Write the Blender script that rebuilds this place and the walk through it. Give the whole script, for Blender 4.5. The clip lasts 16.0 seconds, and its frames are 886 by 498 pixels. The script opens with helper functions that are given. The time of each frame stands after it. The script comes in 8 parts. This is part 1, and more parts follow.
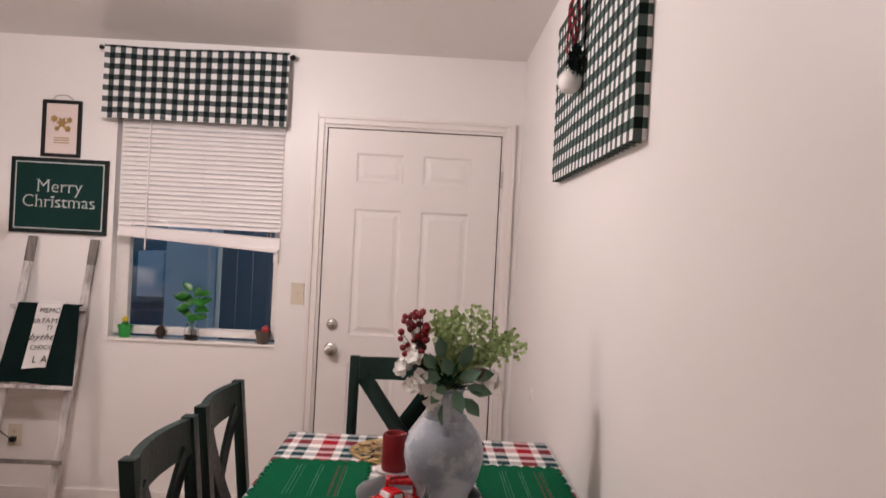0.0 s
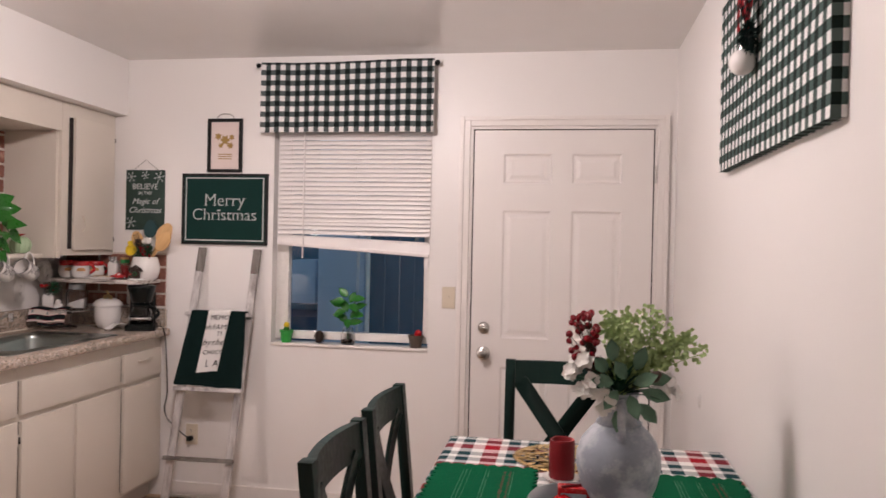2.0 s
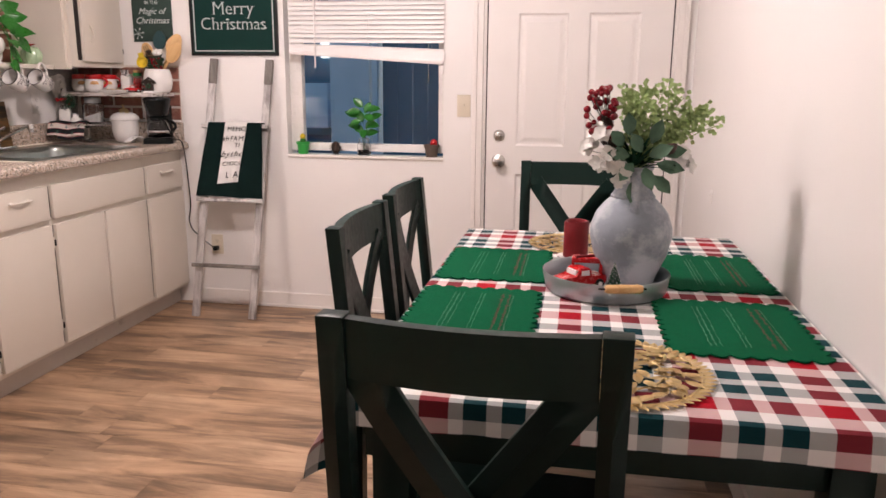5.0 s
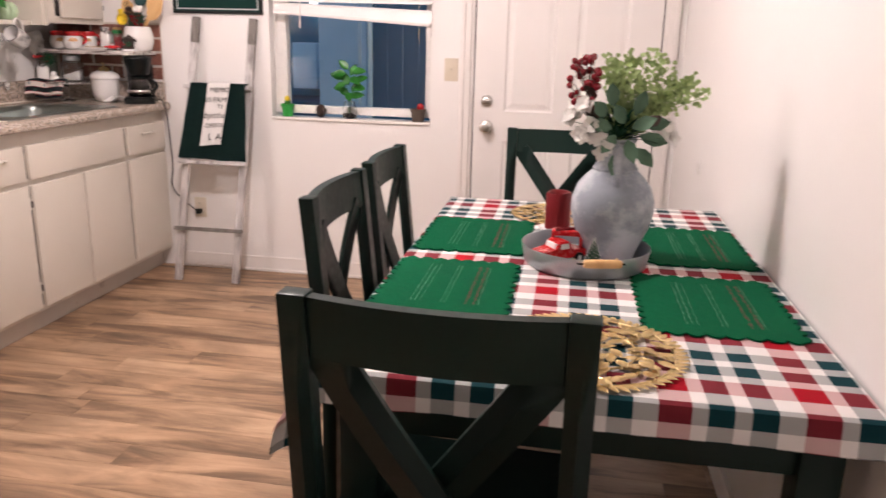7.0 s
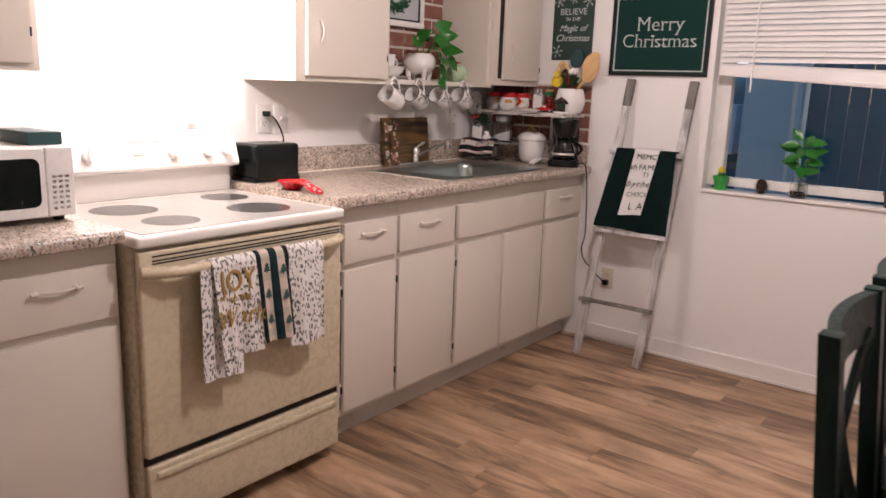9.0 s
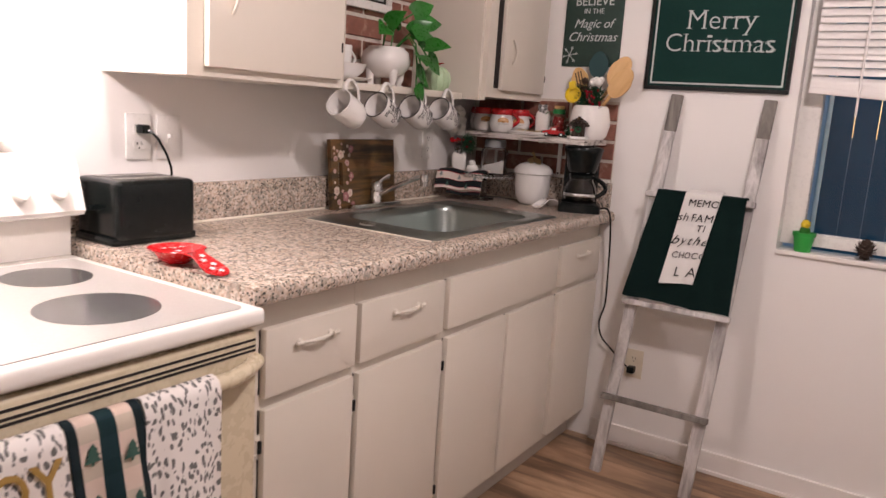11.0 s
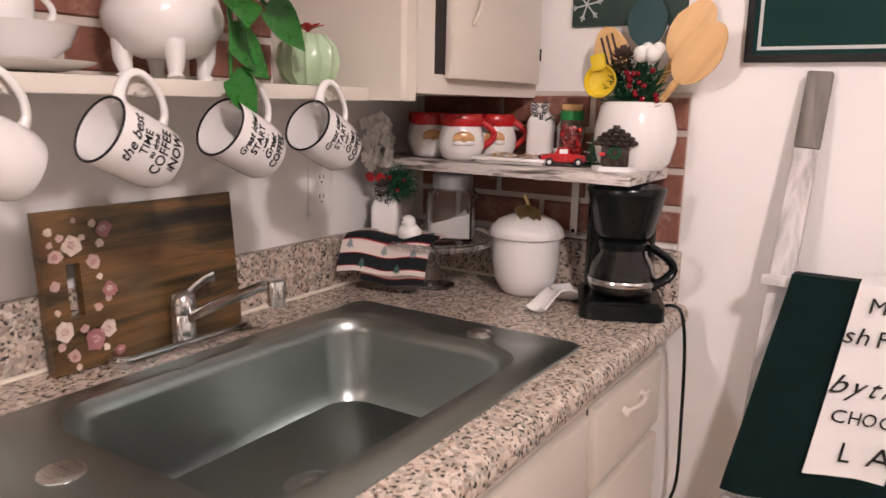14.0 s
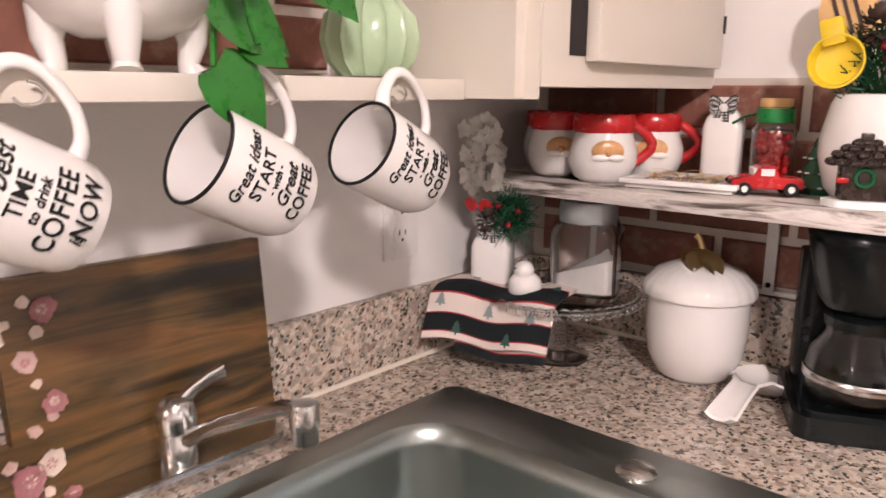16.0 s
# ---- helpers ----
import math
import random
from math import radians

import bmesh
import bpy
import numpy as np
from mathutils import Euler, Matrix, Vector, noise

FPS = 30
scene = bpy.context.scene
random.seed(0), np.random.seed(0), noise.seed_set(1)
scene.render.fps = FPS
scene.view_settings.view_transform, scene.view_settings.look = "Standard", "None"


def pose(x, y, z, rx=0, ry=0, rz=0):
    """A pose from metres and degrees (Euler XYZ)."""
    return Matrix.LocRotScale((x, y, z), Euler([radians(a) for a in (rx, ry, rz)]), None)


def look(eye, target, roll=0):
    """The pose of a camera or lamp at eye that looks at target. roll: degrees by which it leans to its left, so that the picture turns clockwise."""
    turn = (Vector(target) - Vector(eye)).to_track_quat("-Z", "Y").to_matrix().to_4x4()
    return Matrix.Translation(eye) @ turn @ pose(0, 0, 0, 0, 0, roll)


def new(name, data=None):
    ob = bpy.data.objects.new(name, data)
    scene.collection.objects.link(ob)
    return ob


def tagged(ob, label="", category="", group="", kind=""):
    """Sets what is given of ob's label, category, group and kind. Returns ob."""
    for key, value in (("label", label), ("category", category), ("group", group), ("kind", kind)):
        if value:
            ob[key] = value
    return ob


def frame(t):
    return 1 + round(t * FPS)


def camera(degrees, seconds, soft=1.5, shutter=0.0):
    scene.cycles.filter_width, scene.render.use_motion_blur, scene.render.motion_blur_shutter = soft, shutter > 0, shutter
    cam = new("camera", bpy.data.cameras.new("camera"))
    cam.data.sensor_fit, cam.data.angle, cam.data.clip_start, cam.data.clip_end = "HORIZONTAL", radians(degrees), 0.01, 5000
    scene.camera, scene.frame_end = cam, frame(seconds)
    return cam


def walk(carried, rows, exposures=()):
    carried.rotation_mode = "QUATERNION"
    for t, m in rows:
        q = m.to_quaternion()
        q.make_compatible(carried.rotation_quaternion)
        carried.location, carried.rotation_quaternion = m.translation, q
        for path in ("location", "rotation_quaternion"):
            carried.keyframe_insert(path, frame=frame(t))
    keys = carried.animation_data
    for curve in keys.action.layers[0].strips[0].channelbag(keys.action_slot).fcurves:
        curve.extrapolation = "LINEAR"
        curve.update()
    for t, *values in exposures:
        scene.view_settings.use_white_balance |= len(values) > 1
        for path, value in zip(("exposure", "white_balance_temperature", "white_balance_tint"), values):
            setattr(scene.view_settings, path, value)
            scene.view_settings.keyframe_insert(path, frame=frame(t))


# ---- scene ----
cam = camera(61.1, 16.0, 1.5, 0.25)
PATH = [
    (0, (0.278, -0.142, 1.434), (0.318, 1.858, 1.429), 2.9),
    (0.5, (0.267, -0.128, 1.463), (0.335, 1.868, 1.565), 3.0),
    (1, (0.251, -0.118, 1.451), (0.241, 1.88, 1.538), 2.9),
    (1.5, (0.223, -0.104, 1.433), (0.056, 1.888, 1.483), 2.0),
    (2, (0.203, -0.087, 1.421), (-0.117, 1.887, 1.413), 1.2),
    (2.5, (0.187, -0.063, 1.398), (-0.302, 1.875, 1.326), 0.4),
    (3, (0.178, -0.058, 1.359), (-0.403, 1.85, 1.217), 0.8),
    (3.5, (0.179, -0.083, 1.323), (-0.379, 1.824, 1.092), 0.6),
    (4, (0.172, -0.116, 1.302), (-0.355, 1.789, 0.996), 0.3),
    (4.5, (0.176, -0.137, 1.28), (-0.268, 1.774, 0.891), 0.4),
    (4.7, (0.184, -0.142, 1.271), (-0.207, 1.776, 0.863), 0.2),
    (6.8, (0.241, -0.102, 1.285), (0.012, 1.812, 0.753), 1.4),
    (7, (0.228, -0.096, 1.286), (-0.085, 1.806, 0.755), 1.4),
    (7.5, (0.187, -0.06, 1.289), (-0.418, 1.776, 0.779), 1.1),
    (8, (0.14, 0.009, 1.299), (-0.767, 1.732, 0.839), 1.6),
    (8.5, (0.066, 0.075, 1.303), (-1.053, 1.667, 0.845), 2.1),
    (9, (-0.14, 0.184, 1.311), (-1.334, 1.732, 0.891), 2.0),
    (9.2, (-0.216, 0.24, 1.301), (-1.415, 1.792, 0.91), 0.8),
    (11.3, (-1.018, 1.173, 1.28), (-2.069, 2.835, 0.914), 3.8),
    (11.5, (-1.055, 1.284, 1.282), (-2.103, 2.945, 0.901), 3.2),
    (12, (-1.186, 1.495, 1.288), (-2.143, 3.196, 0.851), 2.2),
    (12.5, (-1.327, 1.692, 1.286), (-2.214, 3.425, 0.828), 2.2),
    (13, (-1.387, 1.926, 1.298), (-2.551, 3.508, 0.922), 3.7),
    (13.5, (-1.46, 2.116, 1.301), (-2.658, 3.663, 0.887), 2.0),
    (14, (-1.59, 2.309, 1.318), (-2.647, 3.963, 0.936), 1.3),
    (14.5, (-1.644, 2.503, 1.318), (-2.825, 4.07, 0.929), 3.0),
    (15, (-1.68, 2.631, 1.327), (-3.108, 3.976, 0.937), 3.0),
    (15.5, (-1.75, 2.672, 1.315), (-3.217, 3.955, 0.866), 2.7),
    (16, (-1.865, 2.69, 1.329), (-3.158, 4.157, 0.914), 0.4),
]
walk(cam, [(t, look(eye, target, roll)) for t, eye, target, roll in PATH], ((0, -0.4), (1.5, -0.34), (2.2, -0.34), (3, -0.06), (4.5, 0.1), (7, 0.3), (8, 0.2), (9, -0.27), (11.5, -0.2), (13, 0.12), (14.5, 0.4), (16, 0.75)))

# ---- world and lamps ----
world = bpy.data.worlds.new("world")
scene.world = world
world.use_nodes = True
sky = world.node_tree.nodes.new("ShaderNodeTexSky")
sky.sky_type, sky.sun_disc, sky.sun_elevation, sky.sun_rotation = "NISHITA", False, radians(14.0), radians(20)
world.node_tree.links.new(sky.outputs[0], world.node_tree.nodes["Background"].inputs[0])
world.node_tree.nodes["Background"].inputs[1].default_value = 0.15
LAMP = (1.0, 0.856, 0.85)
HOOD_WATTS, CEILING_GLOW = 27.0, 380.0
hood_lamp = bpy.data.lights.new("hood_lamp", "POINT")
hood_lamp.shadow_soft_size, hood_lamp.energy, hood_lamp.color = 0.045, HOOD_WATTS, LAMP
new("hood_lamp", hood_lamp).matrix_world = pose(-2.34, 1.62, 1.575)

# ---- materials ----
def _nodes(name):
    m = bpy.data.materials.new(name)
    m.use_nodes = True
    nt = m.node_tree
    return m, nt, nt.nodes["Principled BSDF"]


def _mixc(nt, fac, a, b, blend="MIX"):
    n = nt.nodes.new("ShaderNodeMix")
    n.data_type, n.blend_type = "RGBA", blend
    for sock, v in ((n.inputs[0], fac), (n.inputs[6], a), (n.inputs[7], b)):
        if hasattr(v, "links"):
            nt.links.new(v, sock)
        elif isinstance(v, (int, float)):
            sock.default_value = v
        else:
            sock.default_value = (*v, 1)
    return n.outputs[2]


def _noise(nt, vec, scale, detail=3.0, rough=0.55, distortion=0.0):
    n = nt.nodes.new("ShaderNodeTexNoise")
    n.inputs["Scale"].default_value, n.inputs["Detail"].default_value = scale, detail
    n.inputs["Roughness"].default_value, n.inputs["Distortion"].default_value = rough, distortion
    nt.links.new(vec, n.inputs["Vector"])
    return n.outputs[0]


def _ramp(nt, fac, stops, constant=False):
    n = nt.nodes.new("ShaderNodeValToRGB")
    n.color_ramp.interpolation = "CONSTANT" if constant else "LINEAR"
    while len(n.color_ramp.elements) < len(stops):
        n.color_ramp.elements.new(0.5)
    for e, (p, c) in zip(n.color_ramp.elements, stops):
        e.position, e.color = p, (*(c if isinstance(c, tuple) else (c, c, c)), 1)
    nt.links.new(fac, n.inputs[0])
    return n.outputs[0]


def _coord(nt, scale=(1, 1, 1), which="Object", per_object=False):
    tc, mp = nt.nodes.new("ShaderNodeTexCoord"), nt.nodes.new("ShaderNodeMapping")
    mp.inputs["Scale"].default_value = scale
    nt.links.new(tc.outputs[which], mp.inputs["Vector"])
    if per_object:
        info, mul = nt.nodes.new("ShaderNodeObjectInfo"), nt.nodes.new("ShaderNodeVectorMath")
        mul.operation = "SCALE"
        mul.inputs[0].default_value = (37.0, 51.0, 23.0)
        nt.links.new(info.outputs["Random"], mul.inputs["Scale"])
        nt.links.new(mul.outputs[0], mp.inputs["Location"])
    return mp.outputs[0]


def _bump(nt, bsdf, height, strength, distance=0.002):
    b = nt.nodes.new("ShaderNodeBump")
    b.inputs["Strength"].default_value, b.inputs["Distance"].default_value = strength, distance
    nt.links.new(height, b.inputs["Height"])
    nt.links.new(b.outputs[0], bsdf.inputs["Normal"])


def paint(name, color, rough=0.5, metal=0.0, vary=0.08, scale=6.0, fine=90.0, bump=0.08, coat=0.0, stain=None, per_object=False, sheen=0.0, spec=0.5):
    """A plain surface with variation at two scales, and fine relief."""
    m, nt, b = _nodes(name)
    v = _coord(nt, per_object=per_object)
    big, small = _noise(nt, v, scale, 4), _noise(nt, v, fine, 3)
    dark, light = tuple(c * (1 - vary) for c in color), tuple(min(1, c * (1 + vary * 0.7)) for c in color)
    col = _mixc(nt, big, dark, light)
    col = _mixc(nt, 0.35 * min(1, vary * 6), col, _mixc(nt, small, dark, light))
    if stain:
        mask = _ramp(nt, _noise(nt, v, stain[1], 5, 0.65), ((stain[2], 0.0), (min(1, stain[2] + 0.12), stain[3])))
        col = _mixc(nt, mask, col, stain[0])
    nt.links.new(col, b.inputs["Base Color"])
    nt.links.new(_ramp(nt, small, ((0.3, max(0, rough - 0.06)), (0.7, min(1, rough + 0.06)))), b.inputs["Roughness"])
    b.inputs["Metallic"].default_value, b.inputs["Coat Weight"].default_value, b.inputs["Sheen Weight"].default_value = metal, coat, sheen
    b.inputs["Coat Roughness"].default_value, b.inputs["Specular IOR Level"].default_value = 0.12, spec
    _bump(nt, b, small, bump)
    return m


def rolled_paint(name, color, rough, vary=0.03, spec=0.5, relief=0.07):
    """Roller-painted plaster."""
    m, nt, b = _nodes(name)
    v = _coord(nt)
    big, stipple, wave = _noise(nt, v, 1.3, 4), _noise(nt, v, 260, 2), _noise(nt, v, 5.0, 2)
    nt.links.new(_mixc(nt, big, tuple(c * (1 - vary) for c in color), color), b.inputs["Base Color"])
    nt.links.new(_ramp(nt, wave, ((0.3, rough - 0.02), (0.7, rough + 0.03))), b.inputs["Roughness"])
    b.inputs["Specular IOR Level"].default_value = spec
    mixed = nt.nodes.new("ShaderNodeMath")
    mixed.operation = "MULTIPLY_ADD"
    mixed.inputs[1].default_value = 6.0
    nt.links.new(wave, mixed.inputs[0]), nt.links.new(stipple, mixed.inputs[2])
    _bump(nt, b, mixed.outputs[0], relief, 0.001)
    return m


def wood(name, stops, along=(2.0, 30.0, 30.0), rough=0.45, per_object=True, bump=0.15, coat=0.0, fleck=0.5):
    m, nt, b = _nodes(name)
    v = _coord(nt, along, per_object=per_object)
    grain = _noise(nt, v, 1.0, 6, 0.6, 0.6)
    fine = _noise(nt, _coord(nt, tuple(a * 5 for a in along), per_object=per_object), 1.0, 4)
    col = _ramp(nt, grain, stops)
    col = _mixc(nt, fleck, col, _mixc(nt, fine, stops[0][1], stops[-1][1]), "SOFT_LIGHT")
    nt.links.new(col, b.inputs["Base Color"])
    nt.links.new(_ramp(nt, fine, ((0.2, rough - 0.08), (0.8, rough + 0.1))), b.inputs["Roughness"])
    b.inputs["Coat Weight"].default_value = coat
    _bump(nt, b, fine, bump, 0.001)
    return m


def stripes(name, period, stops_u, stops_v, rough=0.85, mode="MIX", thread=900.0):
    """Woven checks on the cloth's own coordinates (the UV map, in metres)."""
    m, nt, b = _nodes(name)
    tc, sep = nt.nodes.new("ShaderNodeTexCoord"), nt.nodes.new("ShaderNodeSeparateXYZ")
    nt.links.new(tc.outputs["UV"], sep.inputs[0])
    cols = []
    for out, stops in ((sep.outputs[0], stops_u), (sep.outputs[1], stops_v)):
        d, f = nt.nodes.new("ShaderNodeMath"), nt.nodes.new("ShaderNodeMath")
        d.operation, f.operation = "DIVIDE", "FRACT"
        d.inputs[1].default_value = period
        nt.links.new(out, d.inputs[0]), nt.links.new(d.outputs[0], f.inputs[0])
        cols.append(_ramp(nt, f.outputs[0], stops, True))
    col = _mixc(nt, 0.5 if mode == "MIX" else 1.0, cols[0], cols[1], mode)
    weave = _noise(nt, _coord(nt, (1, 1, 1), "UV"), thread, 2)
    soft = _noise(nt, _coord(nt, (1, 1, 1), "UV"), 7, 3)
    col = _mixc(nt, 0.25, col, _mixc(nt, weave, (0.25, 0.25, 0.25), (0.75, 0.75, 0.75)), "SOFT_LIGHT")
    col = _mixc(nt, 0.2, col, _mixc(nt, soft, (0.2, 0.2, 0.2), (0.8, 0.8, 0.8)), "SOFT_LIGHT")
    nt.links.new(col, b.inputs["Base Color"])
    b.inputs["Roughness"].default_value, b.inputs["Specular IOR Level"].default_value = rough, 0.12
    _bump(nt, b, weave, 0.3, 0.001)
    return m


def glass(name, color=(1, 1, 1), rough=0.0, ior=1.45):
    m, nt, b = _nodes(name)
    b.inputs["Base Color"].default_value = (*color, 1)
    b.inputs["Transmission Weight"].default_value, b.inputs["Roughness"].default_value, b.inputs["IOR"].default_value = 1, rough, ior
    return m


def glow(name, color, strength):
    m, nt, b = _nodes(name)
    b.inputs["Base Color"].default_value = (0.8, 0.8, 0.8, 1)
    b.inputs["Emission Color"].default_value, b.inputs["Emission Strength"].default_value = (*color, 1), strength
    return m


def granite(name):
    """Speckled laminate: cream, tan and grey flecks of uneven outline with black grains between."""
    m, nt, b = _nodes(name)
    v = _coord(nt)
    swirl, small, add = nt.nodes.new("ShaderNodeTexNoise"), nt.nodes.new("ShaderNodeVectorMath"), nt.nodes.new("ShaderNodeVectorMath")
    swirl.inputs["Scale"].default_value, swirl.inputs["Detail"].default_value = 240.0, 2.0
    small.operation, add.operation = "SCALE", "ADD"
    small.inputs["Scale"].default_value = 0.006
    nt.links.new(v, swirl.inputs["Vector"]), nt.links.new(swirl.outputs["Color"], small.inputs[0])
    nt.links.new(v, add.inputs[0]), nt.links.new(small.outputs[0], add.inputs[1])
    vor = []
    for sc in (165.0, 250.0, 95.0):
        n = nt.nodes.new("ShaderNodeTexVoronoi")
        n.inputs["Scale"].default_value = sc
        nt.links.new(add.outputs[0], n.inputs["Vector"])
        sep = nt.nodes.new("ShaderNodeSeparateColor")
        nt.links.new(n.outputs["Color"], sep.inputs[0])
        vor.append(sep.outputs[0])
    base = _ramp(nt, vor[0], ((0.0, (0.55, 0.45, 0.375)), (0.32, (0.61, 0.525, 0.455)), (0.52, (0.48, 0.375, 0.30)), (0.72, (0.38, 0.345, 0.295)), (0.87, (0.30, 0.23, 0.18))), True)
    cloud = _noise(nt, v, 45, 4)
    base = _mixc(nt, 0.35, base, _mixc(nt, cloud, (0.2, 0.2, 0.2), (0.8, 0.8, 0.8)), "OVERLAY")
    base = _mixc(nt, _ramp(nt, vor[2], ((0.0, 0.0), (0.80, 0.55)), True), base, (0.27, 0.245, 0.21))
    base = _mixc(nt, _ramp(nt, vor[1], ((0.0, 0.0), (0.855, 0.92)), True), base, (0.026, 0.030, 0.027))
    nt.links.new(base, b.inputs["Base Color"])
    b.inputs["Roughness"].default_value = 0.26
    _bump(nt, b, cloud, 0.03)
    return m


def laminate(name):
    """Rustic plank print: long streaks, and a tone of its own for each plank."""
    m, nt, b = _nodes(name)
    v = _coord(nt, (1.5, 8.5, 8.5), per_object=True)
    w = _coord(nt, (5, 120, 120), per_object=True)
    grain, fine = _noise(nt, v, 1.0, 7, 0.62, 0.9), _noise(nt, w, 1.0, 5, 0.6)
    col = _ramp(nt, grain, ((0.26, (0.055, 0.031, 0.018)), (0.40, (0.195, 0.115, 0.066)), (0.52, (0.42, 0.268, 0.163)), (0.66, (0.55, 0.37, 0.236)), (0.84, (0.28, 0.172, 0.102))))
    cloud = _noise(nt, _coord(nt, (2.2, 4.5, 4.5)), 1.0, 5, 0.6, 0.6)
    col = _mixc(nt, _ramp(nt, cloud, ((0.38, 0.42), (0.56, 0.0))), col, (0.095, 0.058, 0.035))
    info = nt.nodes.new("ShaderNodeObjectInfo")
    tone = _ramp(nt, info.outputs["Random"], ((0.0, 0.30), (0.5, 0.5), (1.0, 0.72)))
    col = _mixc(nt, 0.55, col, tone, "SOFT_LIGHT")
    col = _mixc(nt, 0.45, col, _mixc(nt, fine, (0.15, 0.15, 0.15), (0.85, 0.85, 0.85)), "SOFT_LIGHT")
    nt.links.new(col, b.inputs["Base Color"])
    nt.links.new(_ramp(nt, fine, ((0.2, 0.34), (0.8, 0.48))), b.inputs["Roughness"])
    _bump(nt, b, fine, 0.12, 0.001)
    return m


def steel(name, color=(0.56, 0.55, 0.53), rough=0.3, brush=(4, 200, 200)):
    m, nt, b = _nodes(name)
    lines, cloud = _noise(nt, _coord(nt, brush), 1.0, 3), _noise(nt, _coord(nt), 9, 4)
    nt.links.new(_mixc(nt, cloud, tuple(c * 0.86 for c in color), color), b.inputs["Base Color"])
    nt.links.new(_ramp(nt, lines, ((0.25, rough - 0.025), (0.75, rough + 0.03))), b.inputs["Roughness"])
    b.inputs["Metallic"].default_value = 1
    _bump(nt, b, cloud, 0.02, 0.0005)
    return m


def print_cloth(name, ground, ink, scale=55.0, amount=0.42):
    """Cotton with a scattered leaf print, on the cloth's own coordinates."""
    m, nt, b = _nodes(name)
    v = _coord(nt, (1.0, 0.55, 1.0), "UV")
    n, w = nt.nodes.new("ShaderNodeTexVoronoi"), nt.nodes.new("ShaderNodeVectorMath")
    w.operation = "ADD"
    swirl = nt.nodes.new("ShaderNodeTexNoise")
    swirl.inputs["Scale"].default_value = 40
    sc = nt.nodes.new("ShaderNodeVectorMath")
    sc.operation = "SCALE"
    sc.inputs["Scale"].default_value = 0.02
    nt.links.new(v, swirl.inputs["Vector"]), nt.links.new(swirl.outputs["Color"], sc.inputs[0])
    nt.links.new(v, w.inputs[0]), nt.links.new(sc.outputs[0], w.inputs[1])
    n.inputs["Scale"].default_value = scale
    nt.links.new(w.outputs[0], n.inputs["Vector"])
    mask = _ramp(nt, n.outputs["Distance"], ((amount - 0.03, 1.0), (amount + 0.03, 0.0)))
    nt.links.new(_mixc(nt, mask, ground, ink), b.inputs["Base Color"])
    b.inputs["Roughness"].default_value = 0.9
    _bump(nt, b, _noise(nt, _coord(nt, (1, 1, 1), "UV"), 900, 2), 0.3, 0.001)
    return m


HOLLY = print_cloth("holly_print_cotton", (0.76, 0.72, 0.69), (0.15, 0.145, 0.14), 125.0, 0.40)
WALL = rolled_paint("wall_paint", (0.82, 0.795, 0.77), 0.40)
CEILING = rolled_paint("ceiling_paint", (0.80, 0.78, 0.76), 0.24, 0.02, 0.6, 0.02)
TRIM = paint("trim_paint", (0.80, 0.76, 0.725), 0.35, 0, 0.05, 3, 60, 0.04)
DOORP = paint("door_paint", (0.80, 0.765, 0.735), 0.38, 0, 0.04, 2.5, 70, 0.04)
CAB = paint("cabinet_paint", (0.70, 0.645, 0.565), 0.40, 0, 0.07, 2.2, 45, 0.10, 0, ((0.42, 0.33, 0.25), 7.0, 0.70, 0.25))
# near-black: shade painted into gaps, also real dark hinges, vents and pebbles
CABDARK = paint("gap_shade_and_dark_parts", (0.035, 0.03, 0.028), 0.8, spec=0.1)
KICK = paint("toe_kick_paint", (0.55, 0.50, 0.45), 0.5, 0, 0.15, 4, 40, 0.1, 0, ((0.2, 0.15, 0.11), 9.0, 0.6, 0.5))
PLANK = laminate("plank")
GROUT = paint("subfloor", (0.05, 0.035, 0.025), 0.9)
GRANITE = granite("speckled_granite")
CAULK = paint("caulk", (0.72, 0.66, 0.55), 0.5)
BRICK = paint("brick_face", (0.25, 0.100, 0.070), 0.75, 0, 0.6, 22, 120, 0.5, 0, ((0.42, 0.27, 0.21), 20.0, 0.54, 0.65), True)
MORTAR = paint("mortar", (0.60, 0.54, 0.48), 0.85, 0, 0.15, 30, 150, 0.4)
BLACK = paint("black_plastic", (0.004, 0.006, 0.006), 0.22, 0, 0.2, 8, 40, 0.0, spec=0.3)
CHAIRP = paint("dark_green_black_paint", (0.0065, 0.0205, 0.0165), 0.36, 0, 0.25, 5, 60, 0.02, spec=0.24)
CHROME = steel("chrome", (0.66, 0.65, 0.64), 0.16)
NICKEL = steel("satin_nickel", (0.60, 0.58, 0.55), 0.28)
SINKM = steel("stainless_steel", (0.35, 0.385, 0.37), 0.30)
GALV = paint("galvanised_zinc", (0.47, 0.50, 0.52), 0.40, 0.75, 0.18, 18, 90, 0.04)
ENAMEL = paint("white_enamel", (0.80, 0.765, 0.72), 0.22, 0, 0.03, 3, 50, 0.02)
BISQUE = paint("bisque_enamel", (0.60, 0.52, 0.375), 0.28, 0, 0.025, 3, 50, 0.004)
COOKTOP = paint("glass_cooktop", (0.42, 0.40, 0.38), 0.16, 0, 0.12, 140, 300, 0.01)
BURNER = paint("burner_zone", (0.075, 0.075, 0.075), 0.2, 0, 0.3, 90, 300, 0.01)
CERAMIC = paint("white_ceramic", (0.80, 0.775, 0.75), 0.14, 0, 0.03, 12, 60, 0.015, 0.3)
INK = paint("black_ink", (0.012, 0.012, 0.012), 0.5, spec=0.2)
WHITE = paint("white_print", (0.78, 0.78, 0.77), 0.6)
SIGN = paint("green_chalkboard", (0.006, 0.031, 0.026), 0.8, 0, 0.2, 9, 80, 0.05, spec=0.15)
